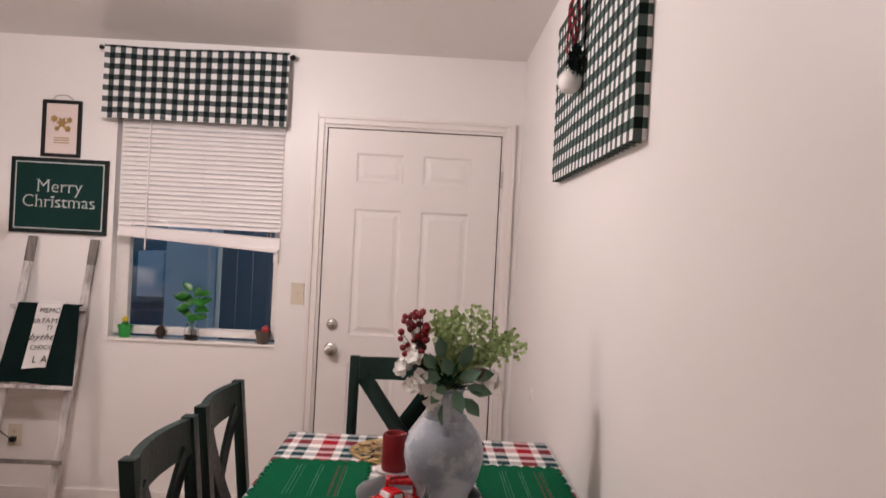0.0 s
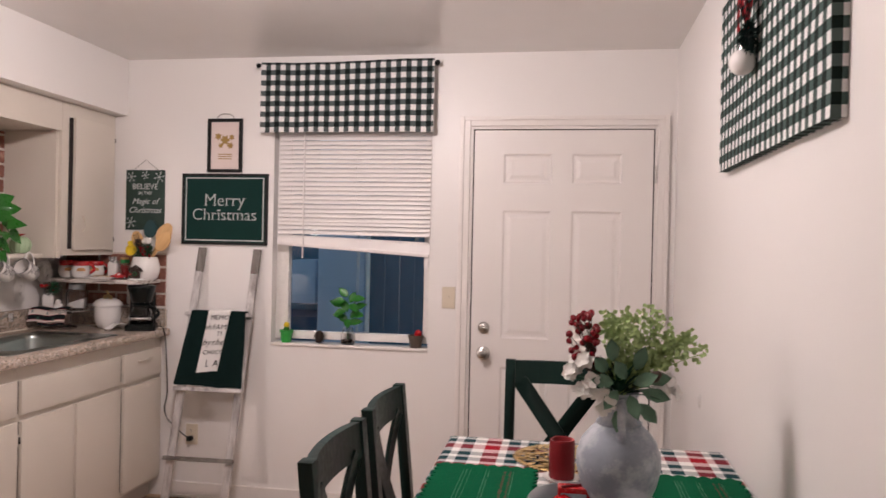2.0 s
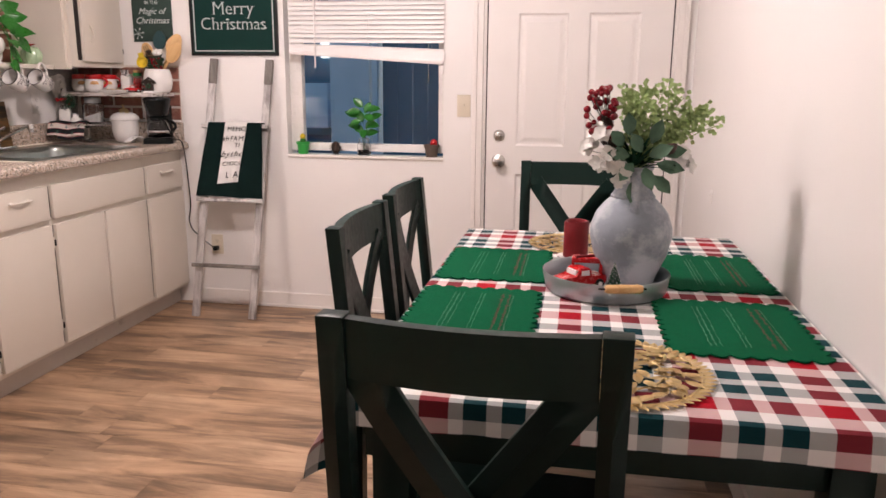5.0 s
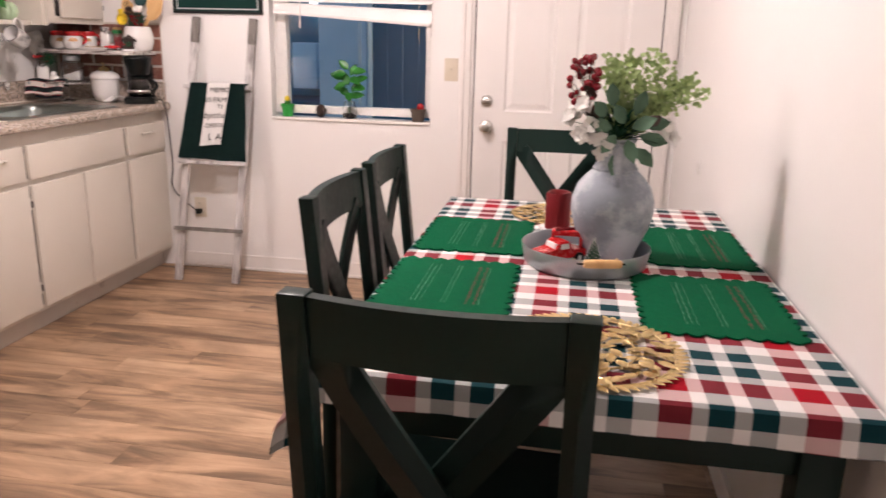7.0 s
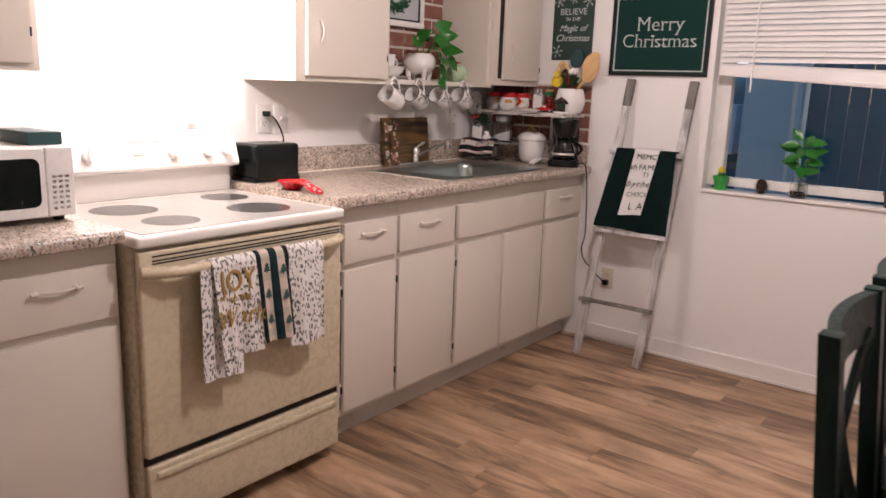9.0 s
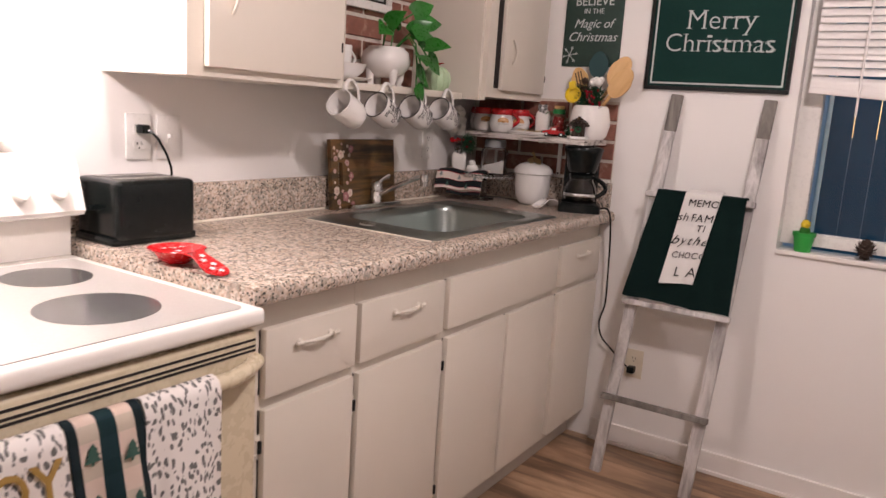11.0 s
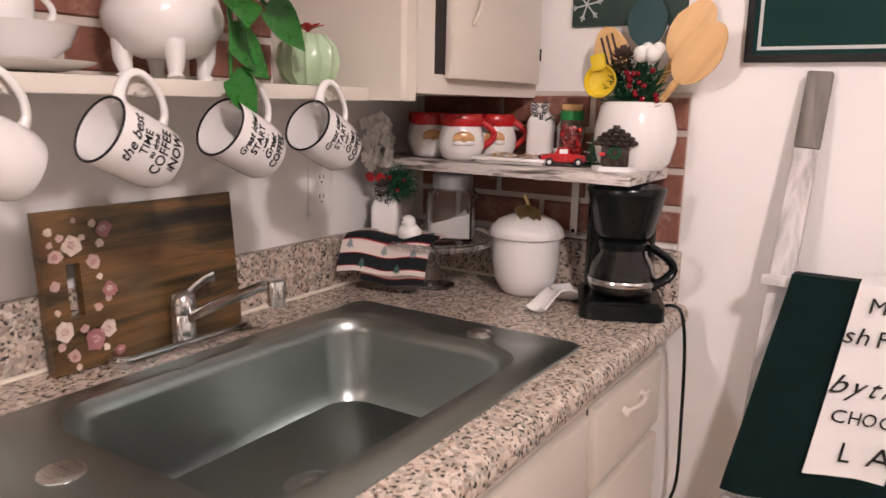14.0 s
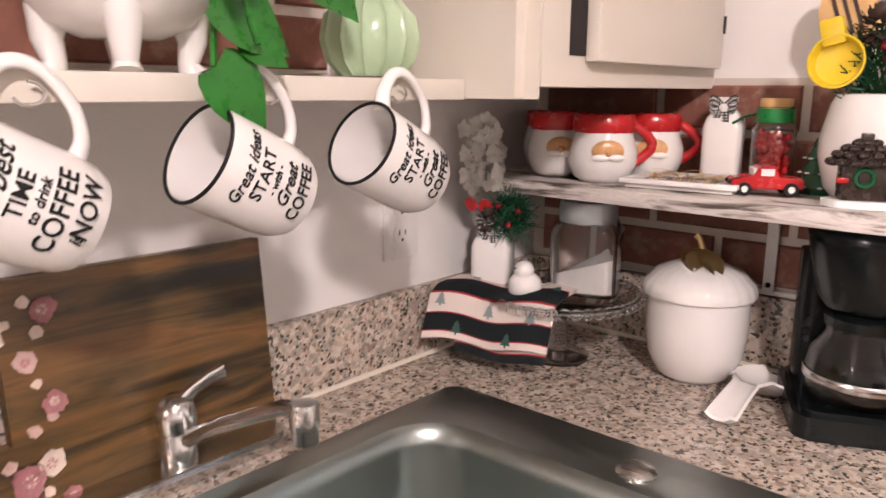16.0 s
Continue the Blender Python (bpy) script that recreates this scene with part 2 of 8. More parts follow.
SIGN2 = paint("grey_green_board", (0.030, 0.055, 0.045), 0.5, 0, 0.5, 14, 70, 0.05, spec=0.2)
PAPER = paint("pink_paper", (0.72, 0.62, 0.58), 0.7)
GOLD = paint("gold", (0.74, 0.56, 0.28), 0.36, 1.0, 0.2, 30, 120, 0.1)
GOLDINK = paint("gold_print", (0.36, 0.225, 0.06), 0.5)
BLINDM = paint("vinyl_blind", (0.80, 0.765, 0.745), 0.4)
IVORY = paint("ivory_plastic", (0.66, 0.59, 0.47), 0.35)
WHITEPL = paint("white_plastic", (0.78, 0.76, 0.73), 0.3)
WASHED = wood("whitewashed_wood", ((0.28, (0.10, 0.09, 0.085)), (0.44, (0.42, 0.40, 0.39)), (0.58, (0.68, 0.66, 0.65)), (0.76, (0.26, 0.24, 0.23))), (16, 16, 2.2), 0.65)
WASHEDX = wood("whitewashed_board", ((0.36, (0.10, 0.08, 0.07)), (0.45, (0.50, 0.46, 0.43)), (0.52, (0.72, 0.69, 0.66)), (0.64, (0.60, 0.56, 0.53)), (0.74, (0.16, 0.13, 0.11))), (9, 26, 70), 0.65)
GREYWOOD = wood("grey_weathered_wood", ((0.25, (0.10, 0.09, 0.08)), (0.6, (0.26, 0.24, 0.22)), (0.85, (0.38, 0.36, 0.34))), (30, 30, 4), 0.7)
BOARDW = wood("dark_cutting_board", ((0.34, (0.018, 0.012, 0.005)), (0.44, (0.065, 0.040, 0.014)), (0.52, (0.165, 0.100, 0.034)), (0.58, (0.25, 0.130, 0.044)), (0.68, (0.10, 0.055, 0.020))), (20, 2.6, 26), 0.36, False, 0.12, 0.1)
PALEWOOD = wood("pale_wood", ((0.2, (0.46, 0.28, 0.12)), (0.5, (0.62, 0.42, 0.22)), (0.8, (0.70, 0.50, 0.28))), (30, 30, 5), 0.5)
RED = paint("red_enamel", (0.48, 0.012, 0.016), 0.25, 0, 0.15, 12, 80, 0.02, 0.2)
WAX = paint("red_wax", (0.17, 0.006, 0.010), 0.45, 0, 0.25, 20, 60, 0.1, spec=0.3)
BERRY = paint("red_berry", (0.20, 0.006, 0.014), 0.25, 0, 0.3, 40, 90, 0.02, spec=0.4)
LEAF = paint("green_leaf", (0.022, 0.15, 0.018), 0.3, 0, 0.35, 30, 120, 0.1, per_object=True, spec=0.35)
SAGE = paint("sage_leaf", (0.105, 0.19, 0.125), 0.6, 0, 0.35, 30, 120, 0.15, per_object=True, spec=0.2)
FERN = paint("pale_fern", (0.34, 0.46, 0.18), 0.6, 0, 0.3, 40, 120, 0.1)
PINE = paint("pine_needles", (0.012, 0.07, 0.030), 0.6, 0, 0.4, 50, 120, 0.1, spec=0.2)
PETAL = paint("white_petal", (0.76, 0.74, 0.70), 0.6, 0, 0.06, 40, 90, 0.1)
CONE = paint("pine_cone", (0.055, 0.032, 0.022), 0.7, 0, 0.5, 60, 150, 0.2)
MATG = paint("green_crochet", (0.0010, 0.086, 0.034), 0.95, 0, 0.35, 60, 420, 0.9, 0, ((0.0008, 0.040, 0.017), 180.0, 0.55, 0.8), spec=0.08)
MATL = paint("pale_thread", (0.065, 0.17, 0.11), 0.8, 0, 0.4, 90, 400, 0.5, spec=0.1)
MATB = paint("brown_thread", (0.085, 0.055, 0.035), 0.8, 0, 0.4, 90, 400, 0.5, spec=0.1)
ZINCV = paint("grey_washed_clay", (0.25, 0.28, 0.32), 0.62, 0, 0.45, 9, 60, 0.25, 0, ((0.50, 0.51, 0.54), 7.0, 0.44, 0.75))
BLANKET = paint("black_green_fleece", (0.0045, 0.0135, 0.0125), 0.95, 0, 0.25, 30, 500, 0.5, sheen=0.03, spec=0.06)
LINEN = paint("white_cotton", (0.76, 0.74, 0.72), 0.9, 0, 0.06, 12, 700, 0.4)
GLASS = glass("clear_glass")
SMOKED = glass("smoked_glass", (0.55, 0.55, 0.55))
SUGAR = paint("sugar", (0.80, 0.79, 0.77), 0.9, 0, 0.05, 60, 400, 0.5)
CELADON = paint("celadon_ceramic", (0.42, 0.56, 0.36), 0.2, 0, 0.12, 20, 60, 0.02, 0.3)
POTG = paint("green_pot", (0.03, 0.33, 0.055), 0.4)
TERRA = paint("brown_pot", (0.09, 0.065, 0.05), 0.7)
YELLOW = paint("yellow_plastic", (0.70, 0.50, 0.02), 0.4)
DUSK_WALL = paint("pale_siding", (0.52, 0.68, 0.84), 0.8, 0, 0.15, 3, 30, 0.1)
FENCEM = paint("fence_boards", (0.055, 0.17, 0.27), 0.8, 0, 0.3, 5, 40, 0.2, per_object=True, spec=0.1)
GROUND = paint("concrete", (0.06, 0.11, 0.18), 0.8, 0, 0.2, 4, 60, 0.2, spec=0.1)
SIGNTEXT = paint("sign_lettering", (0.50, 0.52, 0.51), 0.6)
DOMEM = glow("lamp_glass", LAMP, CEILING_GLOW)
PORCHL = glow("porch_lamp_glass", (0.85, 0.95, 1.0), 1.6)
LENSM = glow("hood_lens", LAMP, 6.0)
DISPLAY = glow("green_display", (0.05, 0.8, 0.25), 0.6)
K, G2, W2 = (0.012, 0.020, 0.022), (0.055, 0.075, 0.075), (0.74, 0.73, 0.72)
GINGHAM = stripes("gingham", 0.056, ((0.0, (1, 1, 1)), (0.5, (0.10, 0.125, 0.125))), ((0.0, W2), (0.5, (0.085, 0.105, 0.105))), 0.85, "MULTIPLY")
GINGHAM2 = stripes("gingham_canvas", 0.050, ((0.0, (1, 1, 1)), (0.5, (0.10, 0.14, 0.13))), ((0.0, W2), (0.5, (0.06, 0.095, 0.085))), 0.8, "MULTIPLY")
_r, _w, _n = (0.34, 0.004, 0.014), (0.76, 0.74, 0.72), (0.004, 0.036, 0.044)
_plaid = tuple(zip((0.0, 0.23, 0.34, 0.52, 0.64, 0.82), (_r, _w, _n, _w, _n, _w)))
PLAID = stripes("holiday_plaid", 0.222, _plaid, _plaid, 0.85)
REDPLAID = stripes("red_black_plaid", 0.03, ((0.0, (1, 1, 1)), (0.5, (0.1, 0.1, 0.1))), ((0.0, (0.32, 0.012, 0.02)), (0.5, (0.035, 0.006, 0.008))), 0.85, "MULTIPLY")
TINYCHECK = stripes("ribbon_check", 0.006, ((0.0, (1, 1, 1)), (0.5, (0.15, 0.15, 0.15))), ((0.0, W2), (0.5, (0.05, 0.05, 0.05))), 0.8, "MULTIPLY")


# ---- builders ----
def box(bm, lo, hi, bevel=0.0, segs=2, m=None):
    (x0, y0, z0), (x1, y1, z1) = lo, hi
    vs = [bm.verts.new(p) for p in ((x0, y0, z0), (x1, y0, z0), (x1, y1, z0), (x0, y1, z0), (x0, y0, z1), (x1, y0, z1), (x1, y1, z1), (x0, y1, z1))]
    fs = [bm.faces.new([vs[i] for i in q]) for q in ((3, 2, 1, 0), (4, 5, 6, 7), (0, 1, 5, 4), (1, 2, 6, 5), (2, 3, 7, 6), (3, 0, 4, 7))]
    if bevel:
        out = bmesh.ops.bevel(bm, geom=list({e for f in fs for e in f.edges}), offset=bevel, segments=segs, profile=0.6, affect="EDGES")
        vs = list({v for f in out["faces"] for v in f.verts} | {v for v in vs if v.is_valid})
    if m:
        bmesh.ops.transform(bm, matrix=m, verts=vs)
    return vs


def lathe(bm, profile, n=32, m=None, lobes=0, depth=0.0):
    """Turned about z; a profile point with radius 0 closes the end."""
    rings, vs = [], []
    for r, z in profile:
        if r <= 1e-6:
            rings.append([bm.verts.new((0, 0, z))])
        else:
            ring = []
            for i in range(n):
                a = 2 * math.pi * i / n
                q = r * (1 - depth * abs(math.sin(lobes * a / 2)) ** 0.5 + depth) if lobes else r
                ring.append(bm.verts.new((q * math.cos(a), q * math.sin(a), z)))
            rings.append(ring)
        vs += rings[-1]
    for a, b in zip(rings, rings[1:]):
        for i in range(n):
            j = (i + 1) % n
            if len(a) == 1 and len(b) > 1:
                bm.faces.new((a[0], b[j], b[i]))
            elif len(b) == 1 and len(a) > 1:
                bm.faces.new((a[i], a[j], b[0]))
            elif len(a) > 1:
                bm.faces.new((a[i], a[j], b[j], b[i]))
    if m:
        bmesh.ops.transform(bm, matrix=m, verts=vs)
    return vs


def tube(bm, path, radius, n=10, closed=False, flat=1.0):
    """A round (or flattened) bar along a path; radius: a number, or one for each point."""
    pts = [Vector(p) for p in path]
    rad = radius if isinstance(radius, (list, tuple)) else [radius] * len(pts)
    rings, side = [], None
    for i, p in enumerate(pts):
        a, c = (pts[i - 1], pts[(i + 1) % len(pts)]) if closed else (pts[max(0, i - 1)], pts[min(len(pts) - 1, i + 1)])
        d = (c - a).normalized()
        if side is None:
            side = d.orthogonal().normalized()
        side = (side - d * side.dot(d)).normalized()
        up = d.cross(side)
        rings.append([bm.verts.new(p + (side * math.cos(t) + up * math.sin(t) * flat) * rad[i]) for t in (2 * math.pi * k / n for k in range(n))])
    pairs = list(zip(rings, rings[1:])) + ([(rings[-1], rings[0])] if closed else [])
    for a, b in pairs:
        for k in range(n):
            bm.faces.new((a[k], a[(k + 1) % n], b[(k + 1) % n], b[k]))
    if not closed:
        bm.faces.new(rings[0][::-1]), bm.faces.new(rings[-1])
    return [v for r in rings for v in r]


def spline(points, per=5):
    """A smooth curve through the points."""
    pts, out = [Vector(p) for p in points], []
    for k in range(len(pts) - 1):
        a, b, c, d = pts[max(0, k - 1)], pts[k], pts[k + 1], pts[min(len(pts) - 1, k + 2)]
        for q in range(per):
            t = q / per
            out.append(0.5 * (2 * b + (c - a) * t + (2 * a - 5 * b + 4 * c - d) * t * t + (3 * b - a - 3 * c + d) * t ** 3))
    return out + [pts[-1]]


def beam(bm, a, b, w, d, out=(0, 1, 0), bevel=0.003):
    """A square bar from a to b, w across and d deep along out."""
    a, b = Vector(a), Vector(b)
    z = (b - a).normalized()
    y = (Vector(out) - z * Vector(out).dot(z)).normalized()
    x = y.cross(z)
    m = Matrix((x, y, z)).transposed().to_4x4()
    m.translation = a
    return box(bm, (-w / 2, -d / 2, 0), (w / 2, d / 2, (b - a).length), bevel, 2, m)


def slab(bm, outline, z0, z1, m=None):
    """A flat plate with the given outline, between two heights."""
    lo, hi = [bm.verts.new((x, y, z0)) for x, y in outline], [bm.verts.new((x, y, z1)) for x, y in outline]
    bm.faces.new(lo[::-1]), bm.faces.new(hi)
    for i in range(len(lo)):
        j = (i + 1) % len(lo)
        bm.faces.new((lo[i], lo[j], hi[j], hi[i]))
    if m:
        bmesh.ops.transform(bm, matrix=m, verts=lo + hi)
    return lo + hi


def ball(bm, c, r, n=12, squash=(1, 1, 1)):
    out = bmesh.ops.create_uvsphere(bm, u_segments=n, v_segments=max(6, n * 2 // 3), radius=1)
    bmesh.ops.transform(bm, matrix=Matrix.Translation(c) @ Matrix.Diagonal((r * squash[0], r * squash[1], r * squash[2], 1)), verts=out["verts"])
    return out["verts"]


def sheet(bm, nu, nv, at, uv=None, thick=0.0):
    """A cloth: at(u, v) gives the place and uv(u, v) its cloth coordinates, u and v in 0..1."""
    layer = bm.loops.layers.uv.verify()
    grid = [[bm.verts.new(at(i / nu, j / nv)) for j in range(nv + 1)] for i in range(nu + 1)]
    fs = []
    for i in range(nu):
        for j in range(nv):
            f = bm.faces.new((grid[i][j], grid[i + 1][j], grid[i + 1][j + 1], grid[i][j + 1]))
            fs.append(f)
            for loop, (a, b) in zip(f.loops, ((i, j), (i + 1, j), (i + 1, j + 1), (i, j + 1))):
                loop[layer].uv = uv(a / nu, b / nv) if uv else (a / nu, b / nv)
    if thick:
        bm.normal_update()
        bmesh.ops.solidify(bm, geom=fs, thickness=thick)
    return fs


def leaf(bm, base, direction, length, width, up=(0, 0, 1), curl=0.2, tip=0.5):
    """One leaf with a fold along its midrib and a pointed end."""
    d, u = Vector(direction).normalized(), Vector(up)
    s = d.cross(u)
    s = s.normalized() if s.length > 1e-3 else d.orthogonal().normalized()
    n = s.cross(d)
    base = Vector(base)
    rows = []
    for k, w in ((0, 0.06), (0.25, 0.8), (tip, 1.0), (0.8, 0.62), (1.0, 0.03)):
        p = base + d * length * k - n * curl * length * k * k
        rows.append([bm.verts.new(p + s * width * w * e / 2 + n * (0.12 * width * abs(e))) for e in (-1, 0, 1)])
    for a, b in zip(rows, rows[1:]):
        for k in (0, 1):
            bm.faces.new((a[k], a[k + 1], b[k + 1], b[k]))


def words(body, size, m, align="CENTER", shear=0.0, thin=0.0006, bend=None, squeeze=1.0, bold=0.0):
    """Lettering in the built-in font as a bmesh, in the xy plane of m; bend wraps it round a radius."""
    cu = bpy.data.curves.new("lettering", "FONT")
    cu.body, cu.size, cu.align_x, cu.extrude, cu.shear, cu.resolution_u, cu.offset = body, size, align, thin, shear, 3, bold
    ob = new("lettering", cu)
    bpy.context.view_layer.update()
    me = bpy.data.meshes.new_from_object(ob.evaluated_get(bpy.context.evaluated_depsgraph_get()))
    bpy.data.objects.remove(ob)
    bpy.data.curves.remove(cu)
    bm = bmesh.new()
    bm.from_mesh(me)
    bpy.data.meshes.remove(me)
    for v in bm.verts:
        v.co.x *= squeeze
        if bend:
            a, r = v.co.x / bend, bend + v.co.z
            v.co.x, v.co.z = r * math.sin(a), r * math.cos(a) - bend
    bmesh.ops.transform(bm, matrix=m, verts=bm.verts)
    return bm


def mesh_of(name, bm, material, smooth=True):
    me = bpy.data.meshes.new(name)
    bm.normal_update()
    if smooth:
        for e in bm.edges:
            if len(e.link_faces) == 2 and e.calc_face_angle(0) > 0.7:
                e.smooth = False
        for f in bm.faces:
            f.smooth = True
    bm.to_mesh(me)
    bm.free()
    me.materials.append(material)
    return me


def part(name, bm, material, parent=None, label="", smooth=True, at=None):
    ob = new(name, mesh_of(name, bm, material, smooth))
    ob.parent = parent
    if at:
        ob.matrix_basis = at
    return tagged(ob, label)


def thing(name, m, label, category, group=""):
    ob = new(name)
    ob.empty_display_size = 0.05
    ob.matrix_basis = m if isinstance(m, Matrix) else pose(*m)
    return tagged(ob, label, category, group)


def bm_box(lo, hi, bevel=0.0, segs=2):
    bm = bmesh.new()
    box(bm, lo, hi, bevel, segs)
    return bm


def structure(name, bm, material, label, category, smooth=False):
    return tagged(part(name, bm, material, None, "", smooth), label, category, "", "structure")


ON_NORTH = pose(0, 0, 0, 90, 0, 0)            # lettering plane that faces the room from the north wall
ON_WEST = pose(0, 0, 0, 90, 0, 90)            # and from the west wall


def at_north(x, y, z):
    return Matrix.Translation((x, y, z)) @ ON_NORTH


def at_west(x, y, z):
    return Matrix.Translation((x, y, z)) @ ON_WEST

# ---- the room ----
XW, XE, YN, YS, ZC = -2.625, 0.745, 3.80, -1.70, 2.43
T = 0.14
WIN = (-1.367, -0.500, 0.875, 2.10)
DOOR = (-0.290, 0.653, 2.045)

bm = bmesh.new()
for lo, hi in (((XW - T, YN, 0), (WIN[0], YN + T, ZC)), ((WIN[0], YN, 0), (WIN[1], YN + T, WIN[2])), ((WIN[0], YN, WIN[3]), (WIN[1], YN + T, ZC)),
               ((WIN[1], YN, 0), (DOOR[0], YN + T, ZC)), ((DOOR[0], YN, DOOR[2]), (DOOR[1], YN + T, ZC)), ((DOOR[1], YN, 0), (XE + T, YN + T, ZC))):
    box(bm, lo, hi)
structure("wall_north", bm, WALL, "warm white painted plaster wall with window and door", "wall")
structure("wall_east", bm_box((XE, YS - T, 0), (XE + T, YN, ZC)), WALL, "warm white semi-gloss painted wall", "wall")
structure("wall_west", bm_box((XW - T, YS - T, 0), (XW, YN, ZC)), WALL, "warm white painted kitchen wall behind the cabinets", "wall")
structure("wall_south", bm_box((XW, YS - T, 0), (XE, YS, ZC)), WALL, "plain warm white wall", "wall")
structure("ceiling", bm_box((XW - T, YS - T, ZC), (XE + T, YN + T, ZC + 0.1)), CEILING, "glossy off-white painted ceiling", "ceiling")
structure("soffit", bm_box((XW, YS, 2.115), (-2.237, YN, ZC), 0.004), WALL, "boxed painted soffit above the wall cabinets", "soffit")
bm = bmesh.new()
box(bm, (-1.965, YN - 0.013, 0), (DOOR[0] - 0.062, YN, 0.085), 0.003)
box(bm, (-1.965, YN - 0.022, 0), (DOOR[0] - 0.062, YN - 0.0135, 0.016), 0.004)
structure("baseboard", bm, TRIM, "white painted baseboard with shoe moulding", "baseboard")
structure("baseboard_east", bm_box((XE - 0.013, YS, 0), (XE, YN, 0.085), 0.003), TRIM, "white painted baseboard", "baseboard")

# entry door, its casing and fittings
bm = bmesh.new()
d0, d1, dz = DOOR
for x0, x1, z0, z1 in ((d0 - 0.055, d0 - 0.002, 0, dz + 0.053), (d1 + 0.002, d1 + 0.055, 0, dz + 0.053), (d0 - 0.002, d1 + 0.002, dz + 0.002, dz + 0.053)):
    box(bm, (x0, YN - 0.014, z0), (x1, YN, z1), 0.004)
for x0, x1, z0, z1 in ((d0 - 0.055, d0 - 0.033, 0, dz + 0.053), (d1 + 0.033, d1 + 0.055, 0, dz + 0.053), (d0 - 0.033, d1 + 0.033, dz + 0.031, dz + 0.053)):
    box(bm, (x0, YN - 0.022, z0), (x1, YN - 0.0135, z1), 0.003)
for x0, x1, z0, z1 in ((d0, d0 + 0.012, 0, dz), (d1 - 0.012, d1, 0, dz), (d0 + 0.012, d1 - 0.012, dz - 0.012, dz)):
    box(bm, (x0, YN, z0), (x1, YN + T, z1))
structure("door_casing", bm, TRIM, "white painted moulded door casing", "trim")
structure("threshold", bm_box((d0, YN - 0.01, 0), (d1, YN + T, 0.012), 0.003), GREYWOOD, "worn grey threshold under the door", "trim")

SX0, SX1, SZ0, SZ1 = -0.2715, 0.6345, 0.014, 2.027
door = tagged(new("door_1"), "closed white six-panel entry door", "door", "", "structure")
door.matrix_basis = pose(0, YN + 0.006, 0)


def panel_face(bm, xs, zs, y0, y1, panels, inset=0.022, deep=0.009, raised=0.006):
    """A door face with moulded panels: the slab, and in each field a groove and a raised centre."""
    box(bm, (xs[0], y0 + deep, zs[0]), (xs[1], y1, zs[1]))
    cuts_x = sorted({xs[0], xs[1], *[p[0] for p in panels], *[p[1] for p in panels]})
    cuts_z = sorted({zs[0], zs[1], *[p[2] for p in panels], *[p[3] for p in panels]})
    for a, b in zip(cuts_x, cuts_x[1:]):
        for c, d in zip(cuts_z, cuts_z[1:]):
            if not any(p[0] <= a and b <= p[1] and p[2] <= c and d <= p[3] for p in panels):
                box(bm, (a, y0, c), (b, y0 + deep, d))
    for x0, x1, z0, z1 in panels:
        ring = lambda i, y: [bm.verts.new(p) for p in ((x0 + i, y, z0 + i), (x1 - i, y, z0 + i), (x1 - i, y, z1 - i), (x0 + i, y, z1 - i))]
        rings = [ring(0, y0), ring(0.010, y0 + deep - 0.001), ring(inset, y0 + deep - 0.001), ring(inset + 0.02, y0 + deep - raised), ]
        for p, q in zip(rings, rings[1:]):
            for k in range(4):
                bm.faces.new((p[k], p[(k + 1) % 4], q[(k + 1) % 4], q[k]))
        bm.faces.new(rings[-1])


# strips added round the leaf, coloured as the shade in the door gap
bm = bmesh.new()
for x0, x1, z0, z1 in ((-0.278, SX0 - 0.0002, 0.013, 2.033), (SX1 + 0.0002, 0.641, 0.013, 2.033), (SX0, SX1, SZ1 + 0.0002, 2.033)):
    box(bm, (x0, 0.010, z0), (x1, 0.020, z1))
part("weatherstrip", bm, CABDARK, door, "dark strip with the shade of the door gap in its colour", False)
bm = bmesh.new()
PX = ((-0.118, 0.130), (0.232, 0.482))
panel_face(bm, (SX0, SX1), (SZ0, SZ1), 0.0, 0.042, [(a, b, z0, z1) for a, b in PX for z0, z1 in ((1.752, 1.905), (0.950, 1.612), (0.23, 0.800))])
bmesh.ops.remove_doubles(bm, verts=bm.verts, dist=0.0002)
part("door_leaf", bm, DOORP, door, "", False)
for z, r in ((1.001, 0.030), (0.868, 0.036)):
    bm = bmesh.new()
    m = pose(-0.205, 0.0, z, 90, 0, 0)
    lathe(bm, ((0, 0.0), (r, 0.0), (r, 0.004), (r * 0.8, 0.010), (0.016, 0.012), (0.016, 0.014), (0, 0.014)), 32, m)
    if z < 0.9:
        lathe(bm, ((0.012, 0.012), (0.012, 0.030), (0.022, 0.036), (0.029, 0.050), (0.026, 0.062), (0.014, 0.067), (0, 0.067)), 32, m)
    else:
        lathe(bm, ((0.022, 0.010), (0.022, 0.020), (0.018, 0.023), (0, 0.023)), 32, m)
        box(bm, (-0.217, -0.038, z - 0.005), (-0.193, -0.022, z + 0.005), 0.003)
    part("door_knob" if z < 0.9 else "deadbolt", bm, NICKEL, door, "satin nickel " + ("round door knob" if z < 0.9 else "deadbolt thumb turn"))
for z in (1.80, 1.02, 0.24):
    bm = bmesh.new()
    for k in range(5):
        tube(bm, ((0.6455, -0.011, z - 0.044 + k * 0.018), (0.6455, -0.011, z - 0.027 + k * 0.018)), 0.006, 10)
    box(bm, (0.640, -0.006, z - 0.044), (0.651, -0.002, z + 0.046))
    part("hinge", bm, NICKEL, door, "nickel door hinge")

